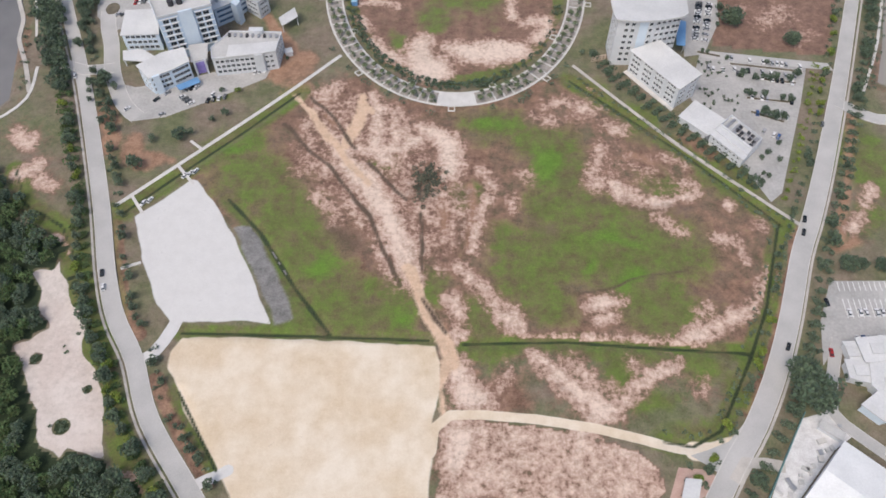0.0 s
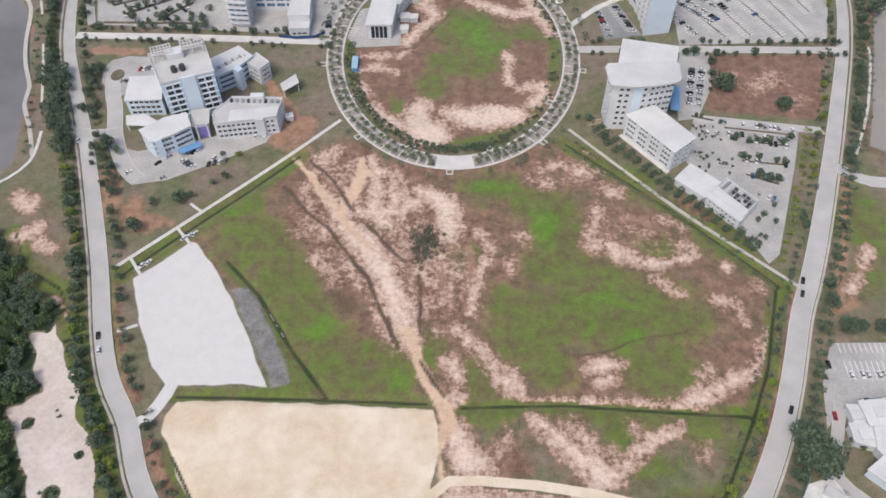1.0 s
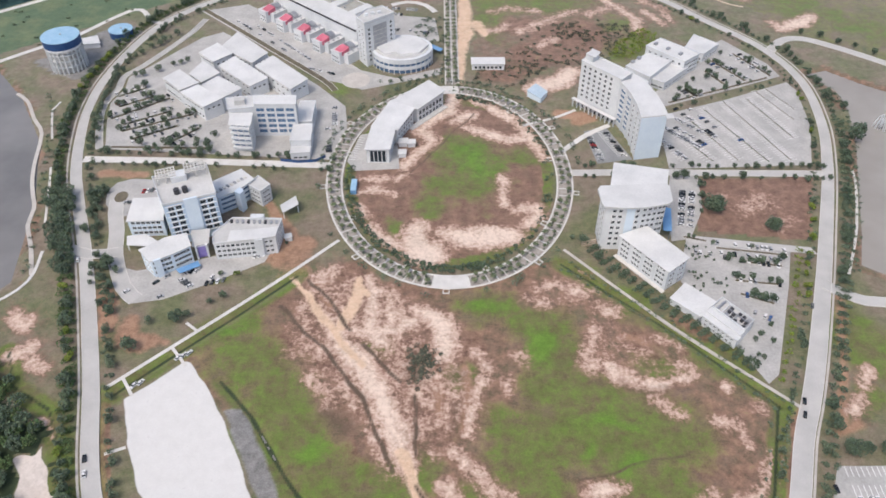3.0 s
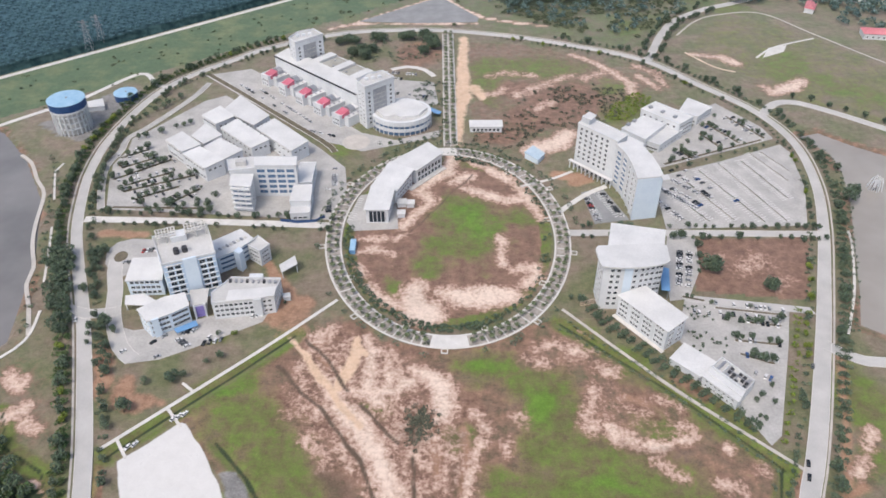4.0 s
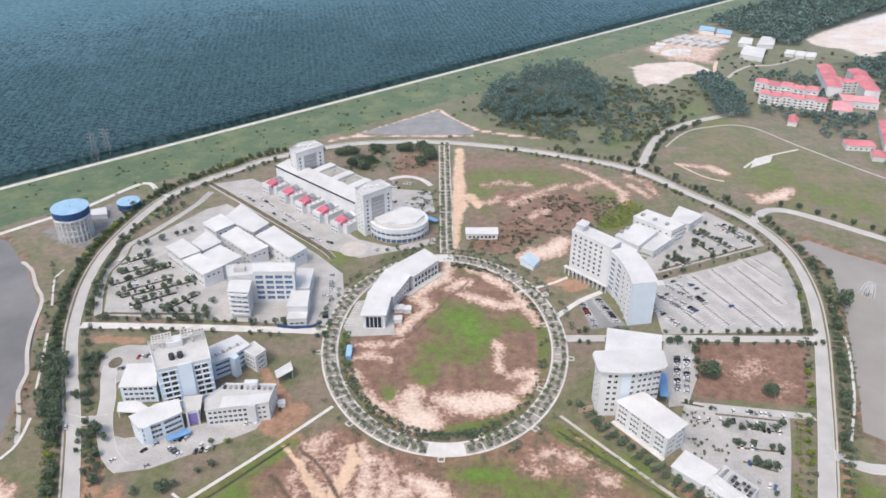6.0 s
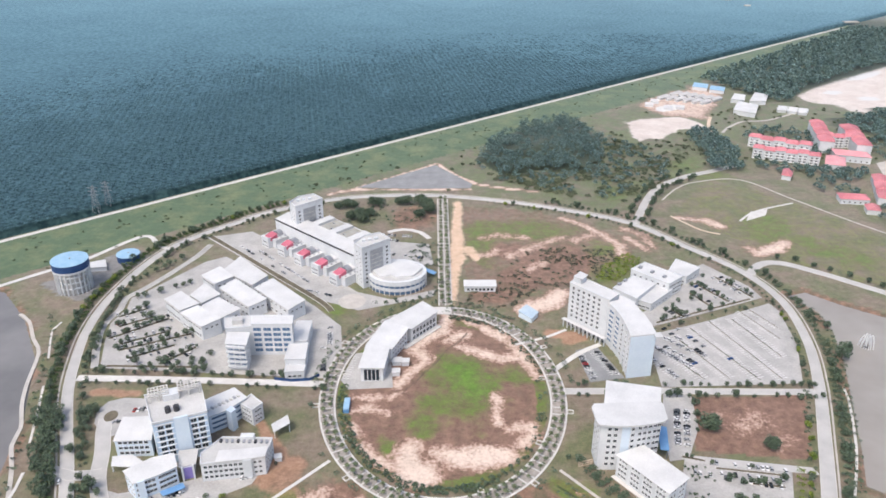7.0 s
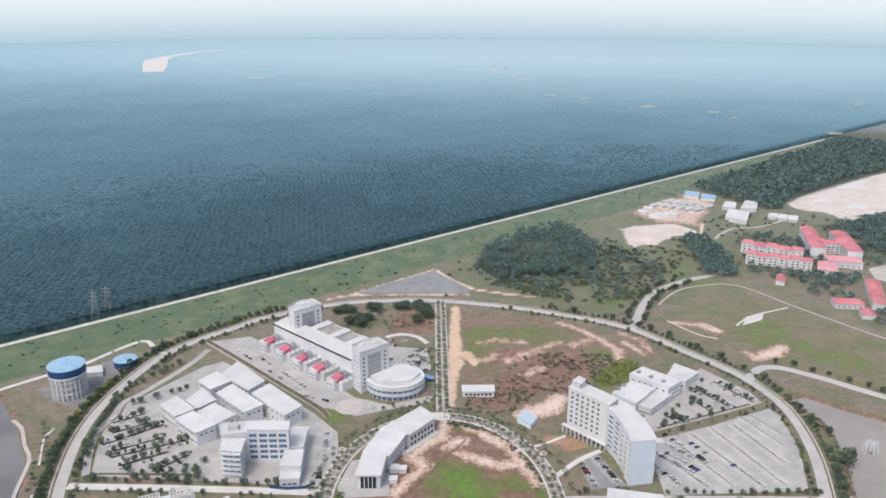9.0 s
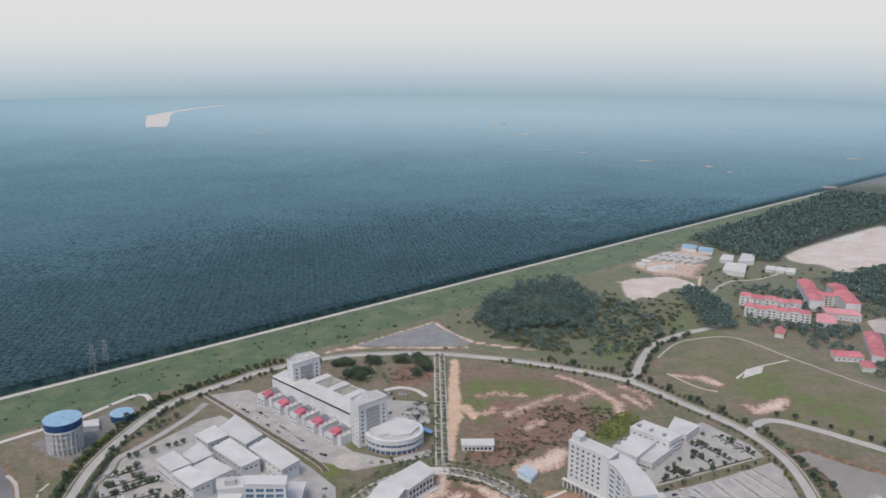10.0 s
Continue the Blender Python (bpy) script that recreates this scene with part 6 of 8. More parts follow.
def hostel(poly, z, rows, cols, label, tile="tile_red"):
    """A long block: bays that step in and out along the first edge, each under its own hipped roof."""
    t = thing("hostel_building", label, "building", group="red-roofed hostel blocks")
    poly = ccw(poly)
    e = [Vector(q) for q in poly]
    long_first = (e[1] - e[0]).length >= (e[2] - e[1]).length
    if not long_first:
        e = e[1:] + e[:1]
    bays_n = max(1, round((e[1] - e[0]).length / 13)) if rows > 1 else 1
    for k in range(bays_n):
        a, b2 = e[0].lerp(e[1], k / bays_n), e[0].lerp(e[1], (k + 1) / bays_n)
        d2, c2 = e[3].lerp(e[2], k / bays_n), e[3].lerp(e[2], (k + 1) / bays_n)
        out = (a - d2).normalized() * (1.4 if k % 2 else 0.0)
        bay = [tuple(a + out), tuple(b2 + out), tuple(c2), tuple(d2)]
        top = z + (0.0 if k % 2 else 1.1)
        part("wall", mesh("wall", *prism_data(ccw(bay), -0.3, top), "white_wall"), t)
        p = grow(ccw(bay), 0.7)
        r0, r1 = [sum(v) / 2 for v in zip(p[0], p[3])], [sum(v) / 2 for v in zip(p[1], p[2])]
        h0, h1 = Vector(r0).lerp(Vector(r1), 0.2), Vector(r0).lerp(Vector(r1), 0.8)
        v = [(x, y, top) for x, y in p] + [(h0.x, h0.y, top + 3.2), (h1.x, h1.y, top + 3.2)]
        part("roof", mesh("roof", v, [(0, 1, 5, 4), (2, 3, 4, 5), (1, 2, 5), (3, 0, 4), (3, 2, 1, 0)], tile), t)
        for r in range(rows):
            if rows > 1:
                part("balcony", mesh("balcony", *prism_data(ccw(bar(bay[0], bay[1], 0.12, 0.88, 0.0, 1.1)), 0.6 + 3.2 * r, 1.5 + 3.2 * r), "white_paint"), t)
            windows_on(t, bay[0], bay[1], 1.6 + 3.2 * r, 3, 1, 2 if rows > 1 else cols, 2.6 if rows > 1 else 1.8, 1.5, 1.0)
    if rows:
        windows_on(t, tuple(e[1]), tuple(e[2]), 1.6, 3.2, rows, 3, 1.6, 1.4)



faculty()
pavilion()
lecture_tower()
plant_block()
curved_tower()
hall_cluster()
for p, z in (([(-191, 501), (-169, 480), (-156, 491), (-179, 510)], 11.5), ([(-209, 521), (-191.5, 503), (-178, 512), (-198, 532)], 11.5), ([(-178, 511), (-158, 493), (-145, 505), (-167, 523)], 11.0), ([(-191, 528), (-178, 515), (-165.5, 527), (-183, 546)], 11.0),
             ([(-171, 540), (-141, 509.5), (-128, 520), (-160, 553)], 10.8), ([(-143, 539), (-110, 504), (-98, 517.5), (-130, 553)], 11.2), ([(-175, 569), (-145, 543), (-134, 557), (-165, 592)], 11.2), ([(-191, 561), (-176, 546), (-162, 557), (-178, 575)], 10.6)):
    workshop(p, z, "white workshop hall with a low-pitched metal roof and strip windows")
lab_block()
north_block()
library()
water_tank(-294.5, 560, 14.2, 20.5, 6.0, True)
water_tank(-268.5, 611, 9.6, -0.3, 6.0, False)
pump_house()
hostel([(376, 869), (444, 842), (449, 852), (381, 880)], 11.5, 3, 16, "long white hostel block with a pitched red roof")
hostel([(386, 911), (448, 876), (454, 886), (392, 922)], 11.5, 3, 14, "long white hostel block with a pitched red roof")
hostel([(462, 886), (478, 882), (500, 964), (484, 968)], 14.0, 4, 4, "tall white hostel block with a pitched red roof")
hostel([(500, 872), (516, 868), (534, 948), (516, 953)], 14.0, 4, 4, "tall white hostel block with a pitched red roof")
hostel([(478, 908), (512, 902), (514, 914), (481, 920)], 13.0, 4, 8, "white hostel link block with a pitched red roof")
hostel([(445, 830), (464, 822), (477, 850), (459, 858)], 6.0, 1, 4, "low white hall with a wide pink-red roof", "tile_pink")
hostel([(470, 858), (506, 846), (510, 866), (474, 879)], 7.0, 1, 6, "low white hall with a wide pink-red roof", "tile_pink")
hostel([(384, 800), (392, 795), (402, 814), (394, 819)], 4.0, 0, 1, "small pavilion with a red roof")
hostel([(418, 732), (446, 728), (449, 744), (421, 748)], 4.5, 1, 5, "low house with a red roof")
hostel([(455, 730), (464, 722), (494, 790), (482, 798)], 7.0, 2, 3, "long white block with a red roof")
hostel([(432, 705), (444, 702), (448, 716), (436, 719)], 4.0, 1, 2, "small house with a red roof")


def depot(poly, z, label, roof="white_roof"):
    t = thing("depot_building", label, "building", group="far depot sheds")
    block(t, poly, -0.3, z, "white_wall", roof, 0.5, tops=[z, z, z + 1.2, z + 1.2])


depot([(413, 1043), (437, 1026), (454, 1062), (433, 1082)], 6, "far white metal-roofed shed near the sand yard")
depot([(453, 1091), (475, 1088), (490, 1121), (475, 1131)], 5, "far white metal-roofed shed near the sand yard")
depot([(429, 1100), (446, 1094), (456, 1118), (443, 1125)], 5, "far white metal-roofed shed near the sand yard")
depot([(394, 1170), (413, 1160), (420, 1178), (402, 1188)], 5, "far shed with a pale blue metal roof", "tank_blue")
depot([(415, 1154), (433, 1144), (440, 1160), (422, 1170)], 5, "far shed with a pale blue metal roof", "tank_blue")
for k in range(6):
    p, q = Vector((330 + 11 * k, 1112 - 5 * k)), Vector((372 + 10 * k, 1146 - 6 * k))
    depot([tuple(v) for v in ((p), (p.lerp(q, 0.42)), (p.lerp(q, 0.42) + Vector((-3, 5))), (p + Vector((-3, 5))))], 2.6, "low grey open-sided far shed in a yard", "grey_roof")
    depot([tuple(v) for v in ((p.lerp(q, 0.55)), (q), (q + Vector((-3, 5))), (p.lerp(q, 0.55) + Vector((-3, 5))))], 2.6, "low grey open-sided far shed in a yard", "grey_roof")
for x, y in ((300, 1080), (312, 1096), (322, 1062), (340, 1066), (484, 1062), (496, 1056), (508, 1050), (478, 1052), (490, 1046), (502, 1040)):
    depot([(x, y), (x + 11, y - 3), (x + 13, y + 4), (x + 2, y + 7)], 3.2, "small far white hut in a yard")


def south_east():
    t = thing("clubhouse", "group of white-roofed single-storey houses with stepped roofs", "building")
    for poly, z in (([(183, 162), (198, 163), (198, 152), (184, 151)], 6.0), ([(176, 152), (187, 151), (186, 141), (176, 144)], 4.8), ([(186, 150), (200, 152), (200, 132), (191, 130), (184, 140)], 5.6), ([(178, 161), (183, 161), (183, 152), (179, 152)], 4.2)):
        block(t, poly, -0.3, z, "white_wall", "white_roof", 0.7)
        flat_roof(t, [(sum(p[0] for p in poly) / len(poly) + dx, sum(p[1] for p in poly) / len(poly) + dy) for dx, dy in ((-3, -2.5), (3, -2.5), (3, 2.5), (-3, 2.5))], z + 0.6, 0, 0.5, "white_roof")
    u = thing("house", "white metal-roofed house behind a bush", "house")
    block(u, [(177, 131), (184, 124), (198, 128), (196, 140), (190, 140)], -0.3, 5.5, "pale_blue_wall", "white_roof", 0.6)
    v = thing("warehouse", "large warehouse with a bright white pitched metal roof", "warehouse")
    wall = ccw([(139, 88), (163, 113), (200, 80), (176, 55)])
    part("wall", mesh("wall", *prism_data(wall, -0.3, 9), "white_wall"), v)
    p = grow(wall, 0.8)
    r0, r1 = [(p[0][k] + p[1][k]) / 2 for k in (0, 1)], [(p[2][k] + p[3][k]) / 2 for k in (0, 1)]
    vv = [(x, y, 9) for x, y in p] + [(*r0, 12.5), (*r1, 12.5)]
    part("roof", mesh("roof", vv, [(1, 2, 5, 4), (3, 0, 4, 5), (0, 1, 4), (2, 3, 5), (3, 2, 1, 0)], "white_paint"), v, "bright white pitched metal roof")
    g = thing("gatehouse", "small gatehouse with a white canopy roof", "gatehouse")
    block(g, [(97.5, 99.5), (102.5, 99), (98, 86), (93, 87)], -0.3, 3.6, "white_wall", "white_roof", 0.8)
    windows_on(g, (98, 86), (102.5, 99), 1.2, 3, 1, 4, 1.6, 1.2)
    f = thing("green_fence", "long teal corrugated yard fence", "fence")
    a, c = Vector((153, 129)), Vector((124, 84))
    for k in range(14):
        part("panel", mesh("panel", *prism_data(ccw(bar(a.lerp(c, k / 14), a.lerp(c, (k + 0.96) / 14), 0, 1, -0.12, 0.12)), -0.4, 3.2), "teal"), f)
    k = thing("site_office", "small grey-roofed site office in the white yard", "hut")
    block(k, [(159, 125), (167, 119), (165, 116.5), (157, 122.5)], -0.3, 3.0, "white_wall", "grey_roof", 0.4)


surface("teal", (0.14, 0.30, 0.30), (0.24, 0.42, 0.41), 0.3, 2.0, 0.6)
south_east()

# ---- paved yards, car parks, further roads ----
surface("brick_paving", (0.42, 0.27, 0.22), (0.58, 0.42, 0.36), 0.2, 2.0, 0.9)
surface("bed_soil", (0.10, 0.085, 0.060), (0.19, 0.165, 0.12), 0.2, 1.5, 0.95)
surface("gravel_grey", (0.22, 0.225, 0.23), (0.31, 0.315, 0.32), 0.08, 0.8, 0.95)
surface("rubble", (0.56, 0.54, 0.53), (0.78, 0.77, 0.76), 0.3, 1.5, 0.9)


def yard(poly, label, material="parking_asphalt", z=0.10, name="car_park"):
    LAYER[0] += 0.003
    z += 0.3 * LAYER[0]
    return tagged(new(name, mesh(name, *prism_data(ccw(poly), -1.0, z), material)), label, "paving", kind="structure")


RING_LINE = smooth(WEST_ROAD)
yard([(-176, 326), (-147, 333), (-106, 349), (-100, 343), (-103, 333), (-129, 317), (-155, 303), (-172, 300), (-182, 312), (-188, 330)], "grey asphalt forecourt with parked cars")
road("driveway", smooth([(-207, 392), (-204, 378), (-198, 361), (-192, 338), (-180, 313), (-170, 303)]), 8.5, "curving grey driveway round the faculty building", z=0.13)
road("driveway", smooth([(-236, 447), (-245, 476), (-250, 502), (-246, 526), (-247, 543), (-237, 559), (-223, 587), (-210, 617), (-204, 640)]), 4.6, "curving pale driveway along the west car park", "parking_asphalt", 0.25, z=0.14)
road("driveway", smooth([(-222, 345), (-208, 340), (-192, 342)]), 7.5, "short grey entrance driveway", z=0.14)
yard([(-213, 387), (-216, 400), (-212, 409), (-203, 413), (-188, 412), (-174, 408), (-172, 394), (-190, 390), (-193, 378), (-201, 372)], "grey asphalt turning loop beside the tower")
yard([(-205 + 4.2 * math.cos(g), 394 + 5.5 * math.sin(g)) for g in np.arange(0, 6.2, 0.4)], "oval bed of red soil in the turning loop", "bed_soil", 0.3, "bed")
yard([(154, 419), (171, 413), (166, 380), (152, 352), (140, 350), (144, 383)], "narrow asphalt car park beside the white tower")
PARK_E = [(150, 354), (210, 344), (198, 311), (173, 249), (166, 243), (137, 318)]
yard(PARK_E, "grey asphalt car park dotted with small trees")
yard([(147, 356), (222, 344), (224, 338), (150, 349)], "pale asphalt access road", "asphalt", 0.13, "driveway")
PARK_NE = [(163, 487), (216, 508), (268, 532), (272, 520), (266, 472), (251, 426), (154, 422), (156, 450)]
yard(PARK_NE, "wide asphalt car park with painted bays and low hedges")
yard([(150, 505), (168, 499), (221, 521), (266, 541), (262, 560), (236, 600), (222, 590), (206, 560)], "asphalt car park beside the low halls")
yard([(102.5, 466.2), (118.8, 472.3), (131.3, 432.6), (106.7, 428.3)], "small asphalt car park with white bays", "gravel_grey")
yard([(-63, 432), (-56, 463), (-46, 466), (-30, 459), (-27, 423), (-57, 421)], "grey asphalt yard with white bays beside the library")
yard([(-211, 655), (-172, 668), (-146, 645), (-62, 552), (-34, 540), (2, 556), (0, 545), (-59, 523), (-77, 533), (-97, 541)], "pale asphalt yard before the engineering hall")
yard([(-62, 600), (-20, 592), (0, 600), (-4, 640), (-60, 650), (-95, 672)], "asphalt yard behind the auditorium")
PARK_W = [(-232, 447), (-241, 480), (-246, 505), (-241, 526), (-243, 543), (-232, 557), (-216, 582), (-200, 606), (-184, 616), (-150, 586), (-94, 530), (-70, 500), (-66, 470), (-68, 433), (-150, 440)]
yard(PARK_W, "asphalt car park with planted strips between the rows")
yard([(183, 196), (212, 196), (212, 163), (178, 163), (168, 152), (173, 175)], "asphalt car park with white bays by the clubhouse")
yard([(140, 108), (152, 127), (166, 131), (176, 122), (162, 113), (140, 90), (126, 84)], "white gravel works yard", "rubble", 0.06, "yard")
road("road", smooth([(195, 683), (208, 712), (221, 742), (244, 779), (282, 809), (317, 826), (360, 850)]), 7.0, "asphalt side road running towards the hostels")
road("road", smooth([(270, 580), (285, 598), (304, 601), (331, 583), (364, 554), (420, 505), (520, 440)]), 7.0, "asphalt road beside the playing field")
road("road", smooth([(219, 313), (233, 302), (247, 299), (300, 296), (380, 290)]), 7.0, "asphalt side road leading east")
road("verge", smooth([(-208, 657), (-171, 620), (-131, 579), (-90, 537), (-80, 522)]), 4.5, "dark planted verge between the workshops and the yard", "bed_soil", 0.3)
yard([(-65 + 11 * math.cos(g), 537 + 11.5 * math.sin(g)) for g in np.arange(0, 6.2, 0.3)], "round pale paved plaza before the auditorium", "paving", 0.2, "plaza")
road("path", smooth([(-43, 666), (-29, 672), (-13, 666), (-4, 652)]), 5.0, "curved pale driveway behind the auditorium", "concrete", 0)
yard([(102, 111), (110, 113.5), (119, 117), (128, 126), (134, 124), (126, 111), (119, 102), (113, 103), (107, 107.5)], "pale asphalt junction apron by the gatehouse", "asphalt", 0.08, "apron")
yard([(96, 106), (108, 105), (112, 101), (106, 95), (92, 84), (88, 88)], "pinkish paved gatehouse apron", "brick_paving", 0.07, "apron")
road("road", smooth([(118, 100), (124, 108), (140, 106)]), 5.0, "short pale yard entrance", "paving", 0)
road("road", smooth([(178, 165), (170, 145), (166, 130), (176, 118), (196, 100)]), 5.0, "asphalt lane beside the clubhouse", "asphalt", 0.2)
road("path", smooth([(-284, 507), (-286, 496), (-273, 459)]), 1.5, "narrow pale lakeside footpath", "concrete", 0)
road("path", smooth([(-262, 426), (-254, 400), (-245, 369)]), 1.5, "narrow pale lakeside footpath", "concrete", 0)
road("path", smooth([(-321, 519), (-309, 508), (-295, 484), (-283, 466), (-274, 428), (-267, 406), (-257, 383), (-255, 367), (-245, 346), (-236, 323)]), 2.6, "pale earth track along the lake bank", "paving", 0)
road("path", smooth([(-237, 343), (-236, 318), (-250, 300), (-275, 290)]), 1.8, "narrow pale lakeside footpath", "concrete", 0)
road("path", smooth([(276, 420), (274, 409), (256, 361), (236, 321)]), 1.6, "narrow pale lakeside footpath", "concrete", 0)
road("path", smooth([(237, 742), (262, 775), (289, 793), (338, 798), (376, 741), (431, 659), (500, 590)]), 1.8, "pale concrete path round the playing field", "paving", 0)
road("path", smooth([(235, 702), (255, 670), (271, 660)]), 2.0, "pale path across the playing field", "dirt_path", 0)
road("path", smooth([(300, 690), (324, 713), (370, 734)]), 2.2, "pale path across the playing field", "concrete", 0)
yard([(306, 690), (330, 703), (338, 718), (318, 712)], "pale concrete pads in the field", "concrete", 0.1, "pad")
road("path", smooth([(-368, 555), (-330, 590), (-308, 609), (-271, 658), (-250, 636), (-240, 632)]), 4.5, "pale service track beside the tanks", "concrete", 0)
yard([(-82, 778), (2, 846), (42, 788), (40, 776), (-20, 774)], "grey gravel triangle beyond the ring road", "gravel_grey", 0.05, "yard")
road("path", smooth([(378, 1030), (366, 1000), (359, 971), (352, 940)]), 4.5, "pale dirt lane to the far yard", "dirt_path", 0)
road("path", smooth([(372, 962), (388, 985), (416, 1010), (450, 1015), (503, 1050)]), 4.0, "pale lane between the sheds and the hostels", "paving", 0)
yard([(515, 850), (560, 872), (600, 850), (585, 770), (545, 780), (505, 815)], "pale paved hostel forecourt", "paving", 0.08, "yard")
road("path", smooth([(60, 474), (84, 484), (100, 494)]), 2.4, "pale path to the curved tower", "concrete", 0)
road("path", smooth([(84, 442), (104, 462), (122, 474)]), 4.0, "pale forecourt path", "concrete", 0)
for a, c in (((-156, 204), (-148.5, 207)), ((-141, 268), (-132, 257)), ((-161, 248), (-154, 238)), ((-137, 285), (-131, 280))):
    s = thing("plank_bridge", "short pale concrete slab bridge over the ditch", "footbridge", group="slab bridges over the ditch")
    part("deck", mesh("deck", *prism_data(ccw(bar(a, c, -0.1, 1.1, -0.8, 0.8)), -0.2, 0.25), "concrete"), s)
# pale walkway outside the ring road
outer = [RING_LINE[i] for i in range(len(RING_LINE))]
tagged(new("pavement", mesh("pavement", *ribbon_data(outer, -6.3, -5.2, -1.0, 0.14), "paving")), "narrow pale pavement beside the ring road", "pavement", kind="structure")


def bays(p0, p1, step, length, side, name="bay_lines"):
    """White bay lines along one side of a row, one joined mesh."""
    p0, p1 = Vector(p0), Vector(p1)
    d = (p1 - p0).normalized()
    w = Vector((d.y, -d.x)) * side
    chunks = []
    for k in range(int((p1 - p0).length / step) + 1):
        q = p0 + d * step * k
        chunks.append(prism_data(ccw([tuple(q - d * 0.15), tuple(q + d * 0.15), tuple(q + d * 0.15 + w * length), tuple(q - d * 0.15 + w * length)]), 0.10, 0.19))
    return chunks


STRIPS = [((-239, 484), (-203, 512)), ((-228, 476), (-198, 494)), ((-227, 468), (-180, 490)), ((-243, 514), (-225, 526)), ((-217, 458), (-188, 475)), ((-192, 451), (-172, 472)), ((-238, 500), (-216, 514)), ((-229, 449), (-158, 447))]
for a, c in STRIPS:
    t = thing("planting_strip", "kerbed strip of bare soil between car park rows", "planter", group="planting strips of the west car park")
    part("kerb", mesh("kerb", *prism_data(ccw(bar(a, c, 0, 1, -1.5, 1.5)), -0.3, 0.26), "concrete"), t)
    part("soil", mesh("soil", *prism_data(ccw(bar(a, c, 0.006, 0.994, -1.3, 1.3)), -0.2, 0.31), "bed_soil"), t)
HALL_STRIPS = [((218, 565), (237, 534)), ((238, 577), (259, 541)), ((209, 549), (221, 526)), ((187, 523), (194, 511)), ((170, 503), (256, 539))]
for a, c in HALL_STRIPS:
    t = thing("planting_strip", "kerbed strip of bare soil between car park rows", "planter", group="planting strips of the hall car park")
    part("kerb", mesh("kerb", *prism_data(ccw(bar(a, c, 0, 1, -1.3, 1.3)), -0.3, 0.26), "concrete"), t)
    part("soil", mesh("soil", *prism_data(ccw(bar(a, c, 0.006, 0.994, -1.1, 1.1)), -0.2, 0.31), "bed_soil"), t)
HEDGES = [((230, 509), (249, 457)), ((212, 504), (239, 430)), ((194, 496), (223, 430)), ((179, 485), (203, 431)), ((167, 465), (185, 431))]
lines = []
for a, c in HEDGES:
    lines += bays(a, c, 2.5, 5.0, 1) + bays(a, c, 2.5, 5.0, -1)
lines += bays((157, 453), (168, 433), 2.5, 5.0, 1) + bays((240, 520), (257, 482), 2.5, 4.0, 1) + bays((249, 522), (262, 496), 2.5, 4.0, 1)
for a, c in HEDGES + [((240, 520), (257, 480)), ((249, 522), (262, 494))]:
    t = thing("kerb_strip", "long pale kerb strip between bay rows", "kerb", group="kerb strips of the bay car park")
    part("kerb", mesh("kerb", *prism_data(ccw(bar(a, c, 0, 1, -0.55, 0.55)), -0.3, 0.3), "concrete"), t)
    part("soil", mesh("soil", *prism_data(ccw(bar(a, c, 0.005, 0.995, -0.35, 0.35)), -0.2, 0.34), "bed_soil"), t)
tagged(new("bay_lines", mesh("bay_lines", *join(lines), "white_paint")), "painted white parking bay lines on asphalt", "road marking", kind="stuff")
lines = bays((186, 195.5), (211, 195.5), 2.5, 5.0, 1) + bays((186, 181), (211, 181), 2.5, 5, -1) + bays((186, 181), (211, 181), 2.5, 5, 1)
lines += bays((104, 461), (108.5, 432), 2.5, 4.5, -1) + bays((116, 466), (126, 437), 2.5, 4.5, 1) + bays((-62, 434), (-57, 460), 2.6, 4.5, 1)
tagged(new("bay_lines", mesh("bay_lines", *join(lines), "white_paint")), "painted white parking bay lines on asphalt", "road marking", kind="stuff")

# ---- planting ----


def leaf_quads(C, size, flat=0.5):
    """Leaf-clump quads, one at each centre, turned at random, more or less level."""
    k = len(C)
    nrm = RNG.normal(size=(k, 3))
    nrm[:, 2] = np.abs(nrm[:, 2]) + flat
    nrm /= np.linalg.norm(nrm, axis=1)[:, None]
    u = np.cross(nrm, RNG.normal(size=(k, 3)))
    u /= np.linalg.norm(u, axis=1)[:, None]
    v = np.cross(nrm, u)
    s = (size * RNG.uniform(0.6, 1.3, k))[:, None]
    u, v = u * s, v * s * RNG.uniform(0.5, 0.9, k)[:, None]
    V = np.stack([C - u, C - v, C + u, C + v], 1).reshape(-1, 3)
    return V, np.arange(4 * k).reshape(k, 4)


def dome(px, py, z0, r, h, per):
    """Leaf centres in lumpy domes over the points: outer shell mostly."""
    k = len(px)
    a = RNG.uniform(0, 2 * math.pi, (k, per))
    e = np.arcsin(RNG.uniform(-0.25, 1.0, (k, per)))
    lump = 0.78 + 0.3 * np.sin(a * 3 + RNG.uniform(0, 6, (k, 1))) * np.cos(e * 2 + RNG.uniform(0, 6, (k, 1))) * 0.6
    q = RNG.uniform(0.6, 1.08, (k, per)) * lump
    x = px[:, None] + np.cos(a) * np.cos(e) * q * r[:, None]
    y = py[:, None] + np.sin(a) * np.cos(e) * q * r[:, None]
    z = z0 + (h * 0.52)[:, None] + np.sin(e) * q * (h * 0.5)[:, None]
    return np.stack([x, y, z], -1).reshape(-1, 3)


